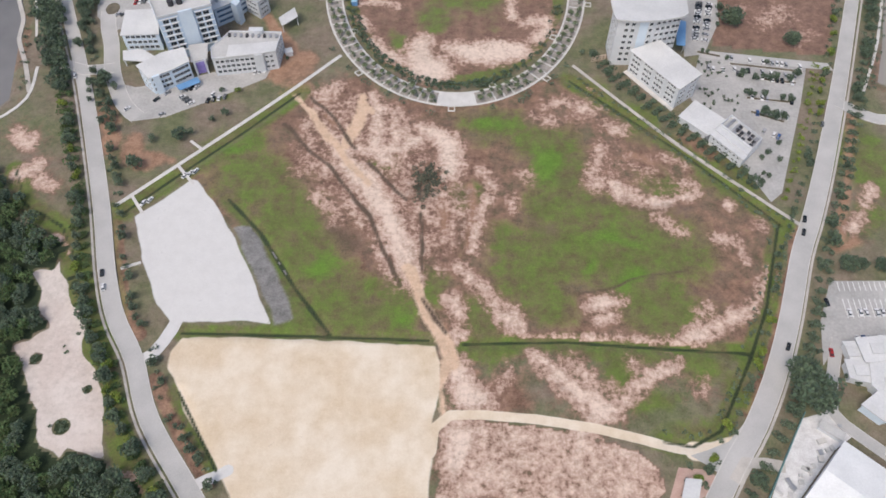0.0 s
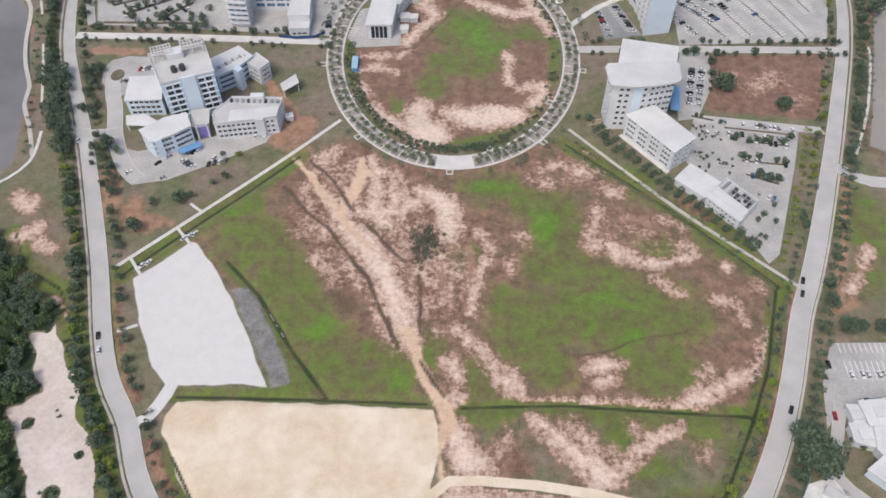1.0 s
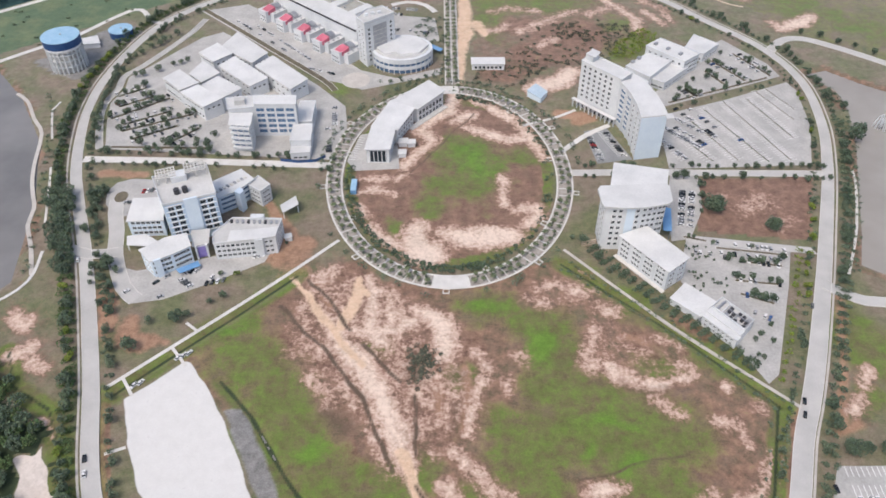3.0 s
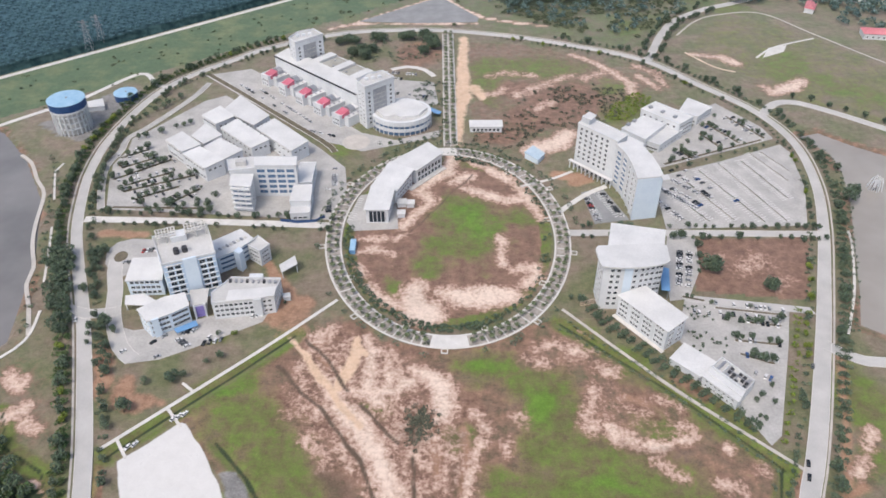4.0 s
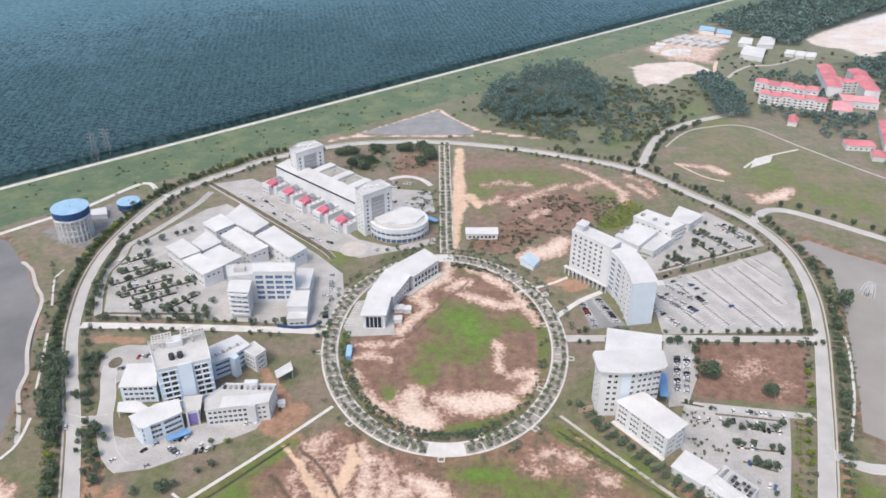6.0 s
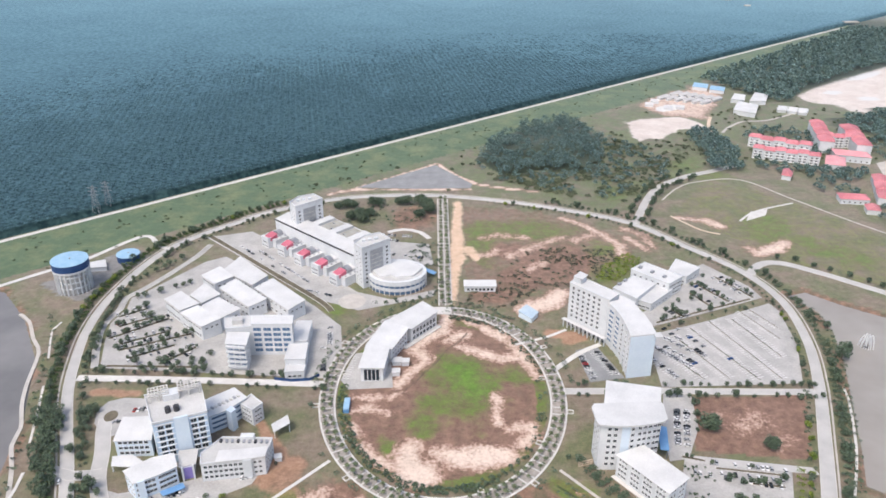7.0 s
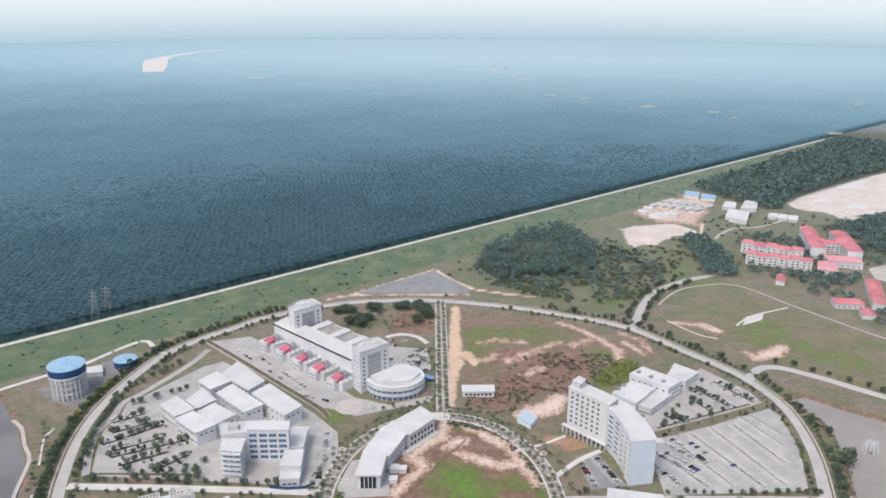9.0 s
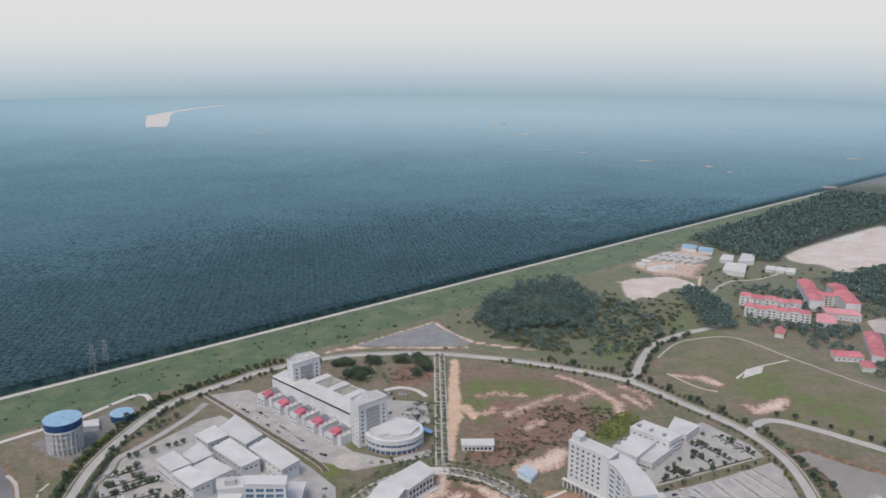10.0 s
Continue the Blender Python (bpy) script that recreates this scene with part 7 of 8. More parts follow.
def shrubbery(name, px, py, r, h, per, leaf, material, label, category="shrubs"):
    px, py = np.asarray(px, float), np.asarray(py, float)
    r, h = np.broadcast_to(r, px.shape) * RNG.uniform(0.7, 1.25, px.shape), np.broadcast_to(h, px.shape) * RNG.uniform(0.7, 1.25, px.shape)
    C = dome(px, py, 0.0, r, h, per)
    V, F = leaf_quads(C, leaf)
    return tagged(new(name, quad_mesh(name, V, F, material)), label, category, kind="stuff")


def scatter(poly, spacing):
    poly = np.array(poly, float)
    x0, y0 = poly.min(0)
    x1, y1 = poly.max(0)
    x, y = np.meshgrid(np.arange(x0, x1, spacing), np.arange(y0, y1, spacing))
    x, y = x + RNG.uniform(-0.45, 0.45, x.shape) * spacing, y + RNG.uniform(-0.45, 0.45, y.shape) * spacing
    ok = inside(x, y, [tuple(p) for p in poly])
    return x[ok], y[ok]


def beside(line, off, spacing, spread=1.0, y_lo=-1e9, y_hi=1e9, gaps=0.0):
    """Points at an offset to the right of a line."""
    nrm, out, run = sides(line), [], 0.0
    for i, p in enumerate(line):
        if i:
            run += (p - line[i - 1]).length
        while run >= spacing:
            run -= spacing
            q = p + nrm[i] * (off + RNG.uniform(-spread, spread))
            if y_lo < q.y < y_hi and RNG.random() >= gaps:
                out.append((q.x + RNG.uniform(-1, 1), q.y + RNG.uniform(-1, 1)))
    return out


def tree_kind(name, r, h, stem, leaves, leaf, material, label, seed):
    """A tree: tapered trunk with limbs, and a crown of leaf clumps; at the origin."""
    t = thing(name, label, "tree")
    tr = []
    for (x0, y0, z0, x1, y1, z1, w0, w1) in [(0, 0, -0.3, 0.1, 0.05, stem + 0.35 * (h - stem), 0.035 * h, 0.018 * h)] + [
            (0.05, 0.03, stem * 0.9, math.cos(g) * r * 0.5, math.sin(g) * r * 0.5, stem + 0.45 * (h - stem), 0.016 * h, 0.006 * h) for g in (seed, seed + 1.6, seed + 3.1, seed + 4.6)]:
        k = 6
        v = [(x0 + w0 * math.cos(6.283 * i / k), y0 + w0 * math.sin(6.283 * i / k), z0) for i in range(k)] + [(x1 + w1 * math.cos(6.283 * i / k), y1 + w1 * math.sin(6.283 * i / k), z1) for i in range(k)]
        tr.append((v, [(i, (i + 1) % k, k + (i + 1) % k, k + i) for i in range(k)] + [tuple(range(k, 2 * k))]))
    part("trunk", mesh("trunk", *join(tr), "bark"), t)
    k = max(4, int(r * 2))
    g, d = RNG.uniform(0, 6.283, k), r * 0.62 * np.sqrt(RNG.random(k))
    lx, ly = np.cos(g) * d, np.sin(g) * d
    lobes = np.stack([lx, ly, stem + (h - stem) * (0.55 - 0.28 * (d / r) ** 2)], -1)
    C = []
    for cx, cy, cz in lobes:
        m2 = max(6, leaves // k)
        w = RNG.normal(size=(m2, 3))
        w /= np.linalg.norm(w, axis=1)[:, None]
        rr = np.array([r * 0.5, r * 0.5, (h - stem) * 0.42])
        C.append(np.array([cx, cy, cz]) + w * rr * RNG.uniform(0.65, 1.05, (m2, 1)))
    V, F = leaf_quads(np.concatenate(C), leaf)
    part("crown", quad_mesh("crown", V, F, material), t)
    return t


def palm_kind(name, h, reach, label, seed):
    t = thing(name, label, "palm")
    k = 6
    v = [(w * math.cos(6.283 * i / k) + sx, w * math.sin(6.283 * i / k), z) for z, w, sx in ((-0.3, 0.32, 0), (h * 0.5, 0.22, 0.12), (h, 0.18, 0.05)) for i in range(k)]
    f = [(a * k + i, a * k + (i + 1) % k, (a + 1) * k + (i + 1) % k, (a + 1) * k + i) for a in (0, 1) for i in range(k)]
    part("trunk", mesh("trunk", v, f, "palm_trunk"), t)
    fr = 13
    V, F = [], []
    for i in range(fr):
        a = seed + 6.283 * i / fr
        up = 0.9 if i % 2 else 0.35
        c, s = math.cos(a), math.sin(a)
        for q, w, z in ((0.05, 0.10, 0.0), (0.4, 0.42, up), (0.75, 0.36, up * 0.6 - 0.25), (1.0, 0.05, -0.9 + up * 0.5)):
            V += [(reach * q * c - s * w * reach * 0.4, reach * q * s + c * w * reach * 0.4, h + z - 0.25), (reach * q * c, reach * q * s, h + z), (reach * q * c + s * w * reach * 0.4, reach * q * s - c * w * reach * 0.4, h + z - 0.25)]
        o = i * 12
        F += [(o + 3 * j + e, o + 3 * j + e + 1, o + 3 * j + e + 4, o + 3 * j + e + 3) for j in range(3) for e in (0, 1)]
    part("crown", mesh("crown", V, F, "palm_leaf"), t)
    return t


surface("palm_trunk", (0.26, 0.22, 0.17), (0.42, 0.37, 0.30), 0.5, 4.0, 0.9)
KINDS = {}
MAKERS = {
    "round": [lambda i=i: tree_kind("street_tree", 2.5, 5.6, 1.4, 260, 0.42, ("leaf", "leaf_dark", "leaf")[i], "small round-crowned broadleaf tree in a planted verge", i * 1.1) for i in range(3)],
    "bright": [lambda i=i: tree_kind("street_tree", 2.6, 5.0, 1.2, 260, 0.42, "leaf_bright", "small yellow-green broadleaf tree in a planted verge", i * 1.7) for i in range(2)],
    "lot": [lambda i=i: tree_kind("parking_tree", 2.5, 5.2, 1.4, 240, 0.42, ("leaf", "leaf_dark", "leaf")[i], "small round-crowned tree between parking rows", i * 1.3) for i in range(3)],
    "sapling": [lambda i=i: tree_kind("car_park_tree", 1.5, 3.6, 1.2, 110, 0.34, ("leaf", "leaf_dark")[i], "slim young tree in a car park", i * 2.1) for i in range(2)],
    "dark": [lambda i=i: tree_kind("shade_tree", 3.8, 7.2, 1.7, 460, 0.52, "leaf_dark", "dark dense shade tree", i * 0.9) for i in range(2)],
    "great": [lambda: tree_kind("great_tree", 8.5, 12.5, 2.6, 2000, 0.7, "leaf_dark", "very large dark spreading tree beside a road", 0.4)],
    "palm": [lambda i=i: palm_kind("palm_tree", 4.4 + 0.7 * i, 2.9, "small ornamental palm with a pale trunk", i) for i in range(3)],
}


def plant(kind, x, y, size=1.0, group=""):
    i = int(RNG.integers(len(MAKERS[kind])))
    s = size * RNG.uniform(0.82, 1.18)
    m2 = pose(x, y, 0, 0, 0, RNG.uniform(0, 360)) @ Matrix.Diagonal((s, s, s * RNG.uniform(0.9, 1.1), 1))
    if (kind, i) not in KINDS:
        t = KINDS[(kind, i)] = MAKERS[kind][i]()
        t.matrix_basis = m2
    else:
        t = KINDS[(kind, i)]
        o = t.copy()
        scene.collection.objects.link(o)
        o.matrix_basis = m2
        for ch in t.children:
            c2 = ch.copy()
            scene.collection.objects.link(c2)
            c2.parent = o
        t = o
    return tagged(t, group=group) if group else t


# palms along the central ring and the boulevard
for i in range(90):
    for off, shift in ((3.4, 0.0), (7.9, 1.6)):
        a = 4 * i + shift
        if 261 < a < 280 or abs(a - 91) < 7 or RNG.random() < 0.06:
            continue
        p = ring_at(a, off)[0]
        plant("palm", p.x + RNG.uniform(-0.4, 0.4), p.y + RNG.uniform(-0.4, 0.4), 0.66, "palms of the ring road")
for y in range(536, 748, 6):
    for x in (6.9, 12.1):
        plant("palm", x + RNG.uniform(-0.5, 0.5), y + RNG.uniform(-1, 1), 0.7, "palms of the boulevard")
# trees along the roads
WEST = [p for p in RING_LINE[:RING_LINE.index(min(RING_LINE, key=lambda p: abs(p.x) + 0.2 * abs(p.y - 754)))]]
EAST = RING_LINE[len(WEST):]
for off, gap, kinds in ((-11.5, 0.05, ("round", "dark", "round", "bright")), (9.0, 0.4, ("round", "sapling", "round"))):
    for x, y in beside(WEST, off, 6.0, 1.2, 70, 735, gap):
        plant(kinds[int(RNG.integers(len(kinds)))], x, y, 1.0, "trees along the west road")
for off, gap, kinds in ((-11.0, 0.2, ("round", "dark", "sapling")), (9.5, 0.35, ("round", "sapling", "bright"))):
    for x, y in beside(EAST, off, 8.0, 1.5, 90, 735, gap):
        plant(kinds[int(RNG.integers(len(kinds)))], x, y, 0.95, "trees along the east road")
for line, offs in ((smooth(WEST_LINK), (-6, 6.5)), (smooth(EAST_LINK), (-6, 6.5))):
    for off in offs:
        for x, y in beside(line, off, 7.0, 0.8, gaps=0.15):
            plant("dark" if RNG.random() < 0.25 else "round", x, y, 0.75, "trees along the link roads")
for x, y in beside(smooth([(195, 683), (221, 742), (244, 779), (282, 809)]), 8, 9, 1) + beside(smooth([(195, 683), (221, 742), (244, 779), (282, 809)]), -8, 9, 1) + beside(smooth([(285, 598), (304, 601), (331, 583), (364, 554), (420, 505)]), -8, 14, 1):
    plant("dark", x, y, 0.8, "trees along the side roads")
# car parks
for a, c, step in [(p, q, 5.0) for p, q in STRIPS[:7]] + [((-255, 557), (-252, 520), 5), ((-251, 500), (-240, 458), 5), ((-238, 541), (-202, 566), 6), ((-246, 572), (-222, 610), 6), ((-228, 443), (-152, 441), 6.5), ((-206, 449), (-160, 449), 8), ((-176, 452), (-160, 461), 5)]:
    n2 = int((Vector(c) - Vector(a)).length / step)
    for k in range(n2 + 1):
        q = Vector(a).lerp(Vector(c), k / n2)
        if RNG.random() < 0.85:
            plant("lot" if RNG.random() < 0.85 else "sapling", q.x + RNG.uniform(-1, 1), q.y + RNG.uniform(-1, 1), 1.15, "trees of the west car park")
for x, y in ((169, 333), (171, 335), (177, 331), (182, 332), (185, 331), (188, 331), (196, 330), (201, 334), (170, 319), (173, 318), (179, 318), (188, 315), (193, 314)):
    plant("dark", x, y, 0.6, "trees of the east car park")
for x, y in ((176, 303), (180, 301), (185, 300)):
    plant("dark", x, y, 0.85, "trees of the east car park")
for x, y in ((179, 281), (171, 275), (167, 271), (165, 261), (168, 259), (176, 270), (163, 347), (186, 343), (150, 353), (154, 352)):
    plant("lot", x, y, 0.75, "trees of the east car park")
for a, c in (((180, 331.5), (200, 328)), ((169, 316.5), (193, 313)), ((169, 306), (186, 298)), ((148, 354), (161, 350)), ((165, 344), (206, 337))):
    t = thing("planting_strip", "kerbed strip of bare soil between car park rows", "planter", group="planting strips of the east car park")
    part("kerb", mesh("kerb", *prism_data(ccw(bar(a, c, 0, 1, -1.0, 1.0)), -0.3, 0.26), "concrete"), t)
    part("soil", mesh("soil", *prism_data(ccw(bar(a, c, 0.01, 0.99, -0.8, 0.8)), -0.2, 0.31), "bed_soil"), t)
for k in range(32):
    plant("sapling", 144 + RNG.uniform(0, 20), 305 + RNG.uniform(0, 40), 0.62, "saplings of the east car park")
for x, y in ((182, 520), (188, 500), (190, 526), (178, 508), (207, 537), (217, 520), (230, 544), (245, 522), (249, 564), (196, 534), (228, 575), (214, 560)):
    plant("lot", x, y, 0.95, "trees of the hall car park")
for a, c in HALL_STRIPS:
    for k in range(8):
        if RNG.random() < 0.7:
            q = Vector(a).lerp(Vector(c), (k + 0.5) / 8)
            plant("lot" if RNG.random() < 0.6 else "sapling", q.x, q.y, 0.95, "trees of the hall car park")
for k in range(9):
    q = Vector((166, 492)).lerp(Vector((266, 533)), k / 8)
    plant("sapling", q.x, q.y, 0.9, "saplings of the bay car park")
# lone trees and the wooded corners
x, y = scatter([(-224, 405), (-212, 404), (-212, 372), (-206, 352), (-216, 352), (-226, 385)], 5.5)
for px, py in zip(x, y):
    plant("round" if RNG.random() < 0.6 else "dark", px, py, 0.9, "trees beside the faculty driveway")
x, y = scatter([(-206, 332), (-196, 330), (-186, 310), (-176, 292), (-184, 288), (-198, 312)], 5.5)
for px, py in zip(x, y):
    plant("round" if RNG.random() < 0.7 else "dark", px, py, 0.85, "trees beside the faculty driveway")
for x, y, s, kd in ((172, 379, 0.75, "great"), (204, 361, 0.7, "great"), (298, 494, 1.1, "dark"), (290, 454, 1.7, "dark"), (296, 462, 1.2, "dark"), (-162, 453, 0.8, "dark"), (159, 137, 1.3, "great"), (156, 147, 0.8, "great"), (193, 203, 0.55, "great"), (209, 203, 0.55, "great"), (200, 204, 0.45, "great"),
                   (-192, 329, 1.3, "dark"), (-187, 324, 1.0, "round"), (-158, 285, 1.0, "round"), (-163, 266, 1.1, "dark"), (-143, 287, 1.2, "dark"), (-138, 290, 1.0, "round"), (-121, 304, 1.1, "round"), (-128, 300, 0.9, "round"), (-117, 322, 0.8, "bright"), (-126, 322, 0.6, "round")):
    plant(kd, x, y, s)
for x, y, s, kd in ((-97, 355, 0.7, "dark"), (-92, 348, 0.6, "round"), (259, 385, 1.2, "dark"), (262, 395, 0.9, "dark"), (255, 372, 0.8, "dark"), 
                   (93, 333, 0.9, "dark"), (86, 348, 1.0, "dark"), (80, 352, 0.8, "round"), (176, 146, 0.5, "dark"), (180, 143, 0.6, "dark"), (161, 411, 0.9, "dark"), (170, 402, 0.8, "dark"), (168, 392, 0.8, "dark"), (166, 384, 0.8, "round"), (164, 376, 0.8, "round")):
    plant(kd, x, y, s)

for x, y in ((-95, 721), (-88, 725), (-80, 723), (-72, 703), (-62, 730), (-55, 728), (-63, 703), (-35, 732), (-27, 732), (-14, 732), (-7, 721), (-14, 699), (-5, 712), (-69, 690), (-80, 695)):
    plant("great", x, y, 0.78, "dark trees behind the auditorium")
G = lambda pts: np.array(pts, float).T
x, y = scatter(WEST_WOOD, 6.0)
ok = ~inside(x, y, SANDPIT_W) & (away(x, y, SANDPIT_W, True) > 2.5) & (away(x, y, RING_LINE) > 20) & (x > -290)
x, y = x[ok], y[ok]
half = RNG.random(len(x)) < 0.5
shrubbery("thicket", x[half], y[half], 4.6, 8.0, 240, 0.6, "leaf_dark", "dense dark green wood beside the sand pit", "wood")
shrubbery("thicket", x[~half], y[~half], 4.2, 7.2, 220, 0.55, "leaf_wood", "dense mid-green wood beside the sand pit", "wood")
x, y = scatter([(-252, 395), (-236, 398), (-224, 360), (-214, 328), (-220, 322), (-240, 360)], 5.0)
shrubbery("thicket", x, y, 4.2, 7.5, 220, 0.6, "leaf_dark", "dense dark trees between the road and the lake", "wood")
x, y = scatter(HILL, 6.5)
keep = RNG.random(len(x)) < 1.9 * field_noise(x, y, 24.0) - 0.2
shrubbery("hill_wood", x[keep], y[keep], 5.0, 12.0, 100, 0.8, "hazed_leaf", "dark wooded hillock beyond the ring road", "wood")
x, y = scatter(HILL_SCRUB, 6.0)
keep = RNG.random(len(x)) < 1.5 * field_noise(x, y, 26.0) - 0.05
half = RNG.random(len(x)) < 0.45
shrubbery("hill_scrub", x[keep & half], y[keep & half], 4.0, 7.0, 60, 0.8, "hazed_leaf", "dark young trees on the slope below the hillock", "wood")
shrubbery("hill_scrub", x[keep & ~half], y[keep & ~half], 4.2, 2.6, 60, 0.75, "far_scrub", "olive scrub on the slope below the hillock", "shrubs")
x, y = scatter([(250, 830), (300, 850), (345, 905), (330, 960), (250, 990), (215, 955), (240, 880)], 11)
keep = (RNG.random(len(x)) < 0.45) & ~inside(x, y, grow(ccw(FAR_SAND), 8))
shrubbery("bushes", x[keep], y[keep], 3.6, 4.0, 60, 0.9, "far_scrub", "loose bushes on rough ground", "shrubs")
x, y = scatter([(322, 971), (359, 959), (361, 862), (344, 815), (315, 825), (323, 903)], 8.5)
shrubbery("grove", x, y, 6.5, 11.0, 90, 1.2, "hazed_leaf", "grove of large trees beside the hostels", "wood")
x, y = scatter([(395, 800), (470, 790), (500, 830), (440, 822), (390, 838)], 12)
shrubbery("grove", x, y, 5.0, 8.0, 80, 1.1, "hazed_leaf", "trees between the hostels and the field", "wood")
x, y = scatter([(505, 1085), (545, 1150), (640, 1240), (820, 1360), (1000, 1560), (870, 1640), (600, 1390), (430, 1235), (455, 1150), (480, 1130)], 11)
shrubbery("far_wood", x, y, 7.5, 11.0, 45, 2.0, "hazed_leaf", "far dark woodland beyond the depot", "wood")
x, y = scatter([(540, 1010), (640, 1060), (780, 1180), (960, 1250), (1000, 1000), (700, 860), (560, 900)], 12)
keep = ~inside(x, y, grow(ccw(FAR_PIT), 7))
shrubbery("far_wood", x[keep], y[keep], 7.0, 10.0, 45, 1.8, "hazed_leaf", "far dark woodland round the sand yard", "wood")
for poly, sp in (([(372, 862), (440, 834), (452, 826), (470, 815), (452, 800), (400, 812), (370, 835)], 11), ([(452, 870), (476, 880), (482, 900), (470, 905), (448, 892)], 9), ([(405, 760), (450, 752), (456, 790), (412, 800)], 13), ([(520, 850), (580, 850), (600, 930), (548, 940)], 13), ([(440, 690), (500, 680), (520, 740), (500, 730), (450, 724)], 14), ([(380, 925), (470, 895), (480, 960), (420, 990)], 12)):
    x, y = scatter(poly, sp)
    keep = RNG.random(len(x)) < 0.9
    shrubbery("grove", x[keep], y[keep], 5.4, 8.5, 80, 1.0, "hazed_leaf", "trees among the red-roofed hostels", "wood")
x, y = scatter([(-140, 775), (-105, 765), (60, 765), (190, 705), (250, 800), (330, 838), (520, 850), (700, 960), (560, 1080), (330, 1080), (240, 1010), (60, 900)], 13)
keep = (RNG.random(len(x)) < 0.9 * field_noise(x, y, 45.0) - 0.12) & ~inside(x, y, grow(ccw(FAR_SAND), 6)) & ~inside(x, y, grow(ccw(FAR_YARD), 2)) & ~inside(x, y, [(-110, 768), (-80, 785), (-2, 852), (58, 783), (8, 764), (-60, 764)])
shrubbery("bushes", x[keep], y[keep], 3.0, 3.4, 50, 0.8, "far_scrub", "scattered bushes on the rough land beyond the ring road")
# verges: hedges, ditch-side scrub, ring shrubs
pts = beside(WEST, -9.5, 2.0, 1.5, 70, 735, 0.1) + beside(WEST, -13.0, 2.2, 2.0, 70, 735, 0.15)
shrubbery("verge_shrubs", *G(pts), 2.4, 3.2, 50, 0.46, "leaf_wood", "green shrubs along the west road verge")
pts = beside(WEST, 8.5, 3.0, 2.0, 95, 735, 0.3) + beside(EAST, 8.5, 3.0, 2.0, 95, 735, 0.3)
shrubbery("verge_shrubs", *G(pts), 1.6, 1.8, 36, 0.4, "leaf", "low shrubs on the inner verge of the ring road")
pts = beside(EAST, -9.6, 2.0, 1.5, 95, 735, 0.05) + beside(EAST, -12.8, 2.2, 1.5, 95, 480, 0.1)
shrubbery("verge_shrubs", *G(pts), 2.0, 2.8, 44, 0.42, "leaf", "green hedge along the east road verge")
pts = beside(EAST, 14.5, 3.0, 1.5, 242, 345, 0.15)
shrubbery("verge_shrubs", *G(pts), 2.0, 2.6, 26, 0.5, "leaf_bright", "yellow-green shrubs beside the car park")
pts = [tuple(ring_at(a, off)[0] + Vector((RNG.uniform(-0.8, 0.8), RNG.uniform(-0.8, 0.8)))) for a in np.arange(0, 360, 1.1) for off in (3.4, 7.9) if RNG.random() < 0.3 and not 262 < a < 279]
shrubbery("bed_shrubs", *G(pts), 0.95, 1.0, 16, 0.4, "leaf", "low shrubs in the beds of the ring promenade")
pts = [tuple(ring_at(a, off)[0] + Vector((RNG.uniform(-1.4, 1.4), RNG.uniform(-1.4, 1.4)))) for a in np.arange(0, 360, 1.3) for off in (14.4, 17.2) if RNG.random() < (0.3 if a < 60 or a > 300 else 0.8) and not 84 < a < 176]
shrubbery("ring_shrubs", *G(pts), 1.9, 2.2, 30, 0.5, "leaf_dark", "dark scrub inside the ring road")
pts = [(p.x + RNG.uniform(-2, 2), p.y + RNG.uniform(-2, 2)) for p in ellipse(RING[0], RING[1], RING[2] + 5, RING[3] + 5, 170) if RNG.random() < (0.8 if p.y > 425 else 0.2)]
shrubbery("ring_shrubs", *G(pts), 2.6, 3.4, 30, 0.55, "leaf", "green shrubs outside the ring road")
pts = []
for d, rr in ((DITCHES[3], 4.0), (DITCHES[4], 3.2)):
    line = smooth(d, 3)
    pts += [q for q in beside(line, rr, 3.0, 1.2, gaps=0.5) + beside(line, -rr, 3.0, 1.2, gaps=0.35) if q[1] > 118]
shrubbery("ditch_scrub", *G(pts), 1.5, 1.5, 20, 0.45, "leaf", "rough green scrub along the ditch")
pts = beside(smooth([(88, 346), (105, 320), (125, 296), (142, 277), (162, 254)]), 0, 0.7, 4.0, gaps=0.05)
shrubbery("path_shrubs", *G(pts), 2.2, 3.2, 36, 0.5, "leaf_dark", "dark shrubs between the path and the white block")
pts = []
for a, c in HEDGES:
    pts += [tuple(Vector(a).lerp(Vector(c), k / 40) + Vector((RNG.uniform(-0.2, 0.2), 0))) for k in range(41) if RNG.random() < 0.35]
shrubbery("hedge", *G(pts), 0.7, 0.8, 16, 0.35, "leaf_dark", "low clipped hedge strips in the car park", "hedge")
pts = []
for a, c in STRIPS[:7]:
    pts += [tuple(Vector(a).lerp(Vector(c), k / 26)) for k in range(27) if RNG.random() < 0.6]
shrubbery("hedge", *G(pts), 1.1, 0.9, 14, 0.4, "leaf", "planted strips between car park rows", "hedge")
x, y = scatter([(28, 548), (24, 530), (60, 525), (90, 560), (120, 560), (150, 575), (170, 600), (165, 625), (125, 640), (85, 625), (60, 600), (40, 570)], 4.0)
keep = RNG.random(len(x)) < 1.5 * field_noise(x, y, 18.0) - 0.25
shrubbery("rough_scrub", x[keep], y[keep], 2.5, 1.1, 30, 0.55, "scrub_leaf", "grey-green rough scrub on the northern waste ground")
x, y = scatter([(138, 575), (150, 566), (175, 590), (185, 612), (172, 620), (150, 600)], 4.0)
shrubbery("rough_scrub", x, y, 2.4, 1.6, 30, 0.55, "leaf_bright", "bright green scrub beside the low halls")
pts = [(RNG.normal(-9, 4.0), RNG.normal(257, 6.5)) for _ in range(70)]
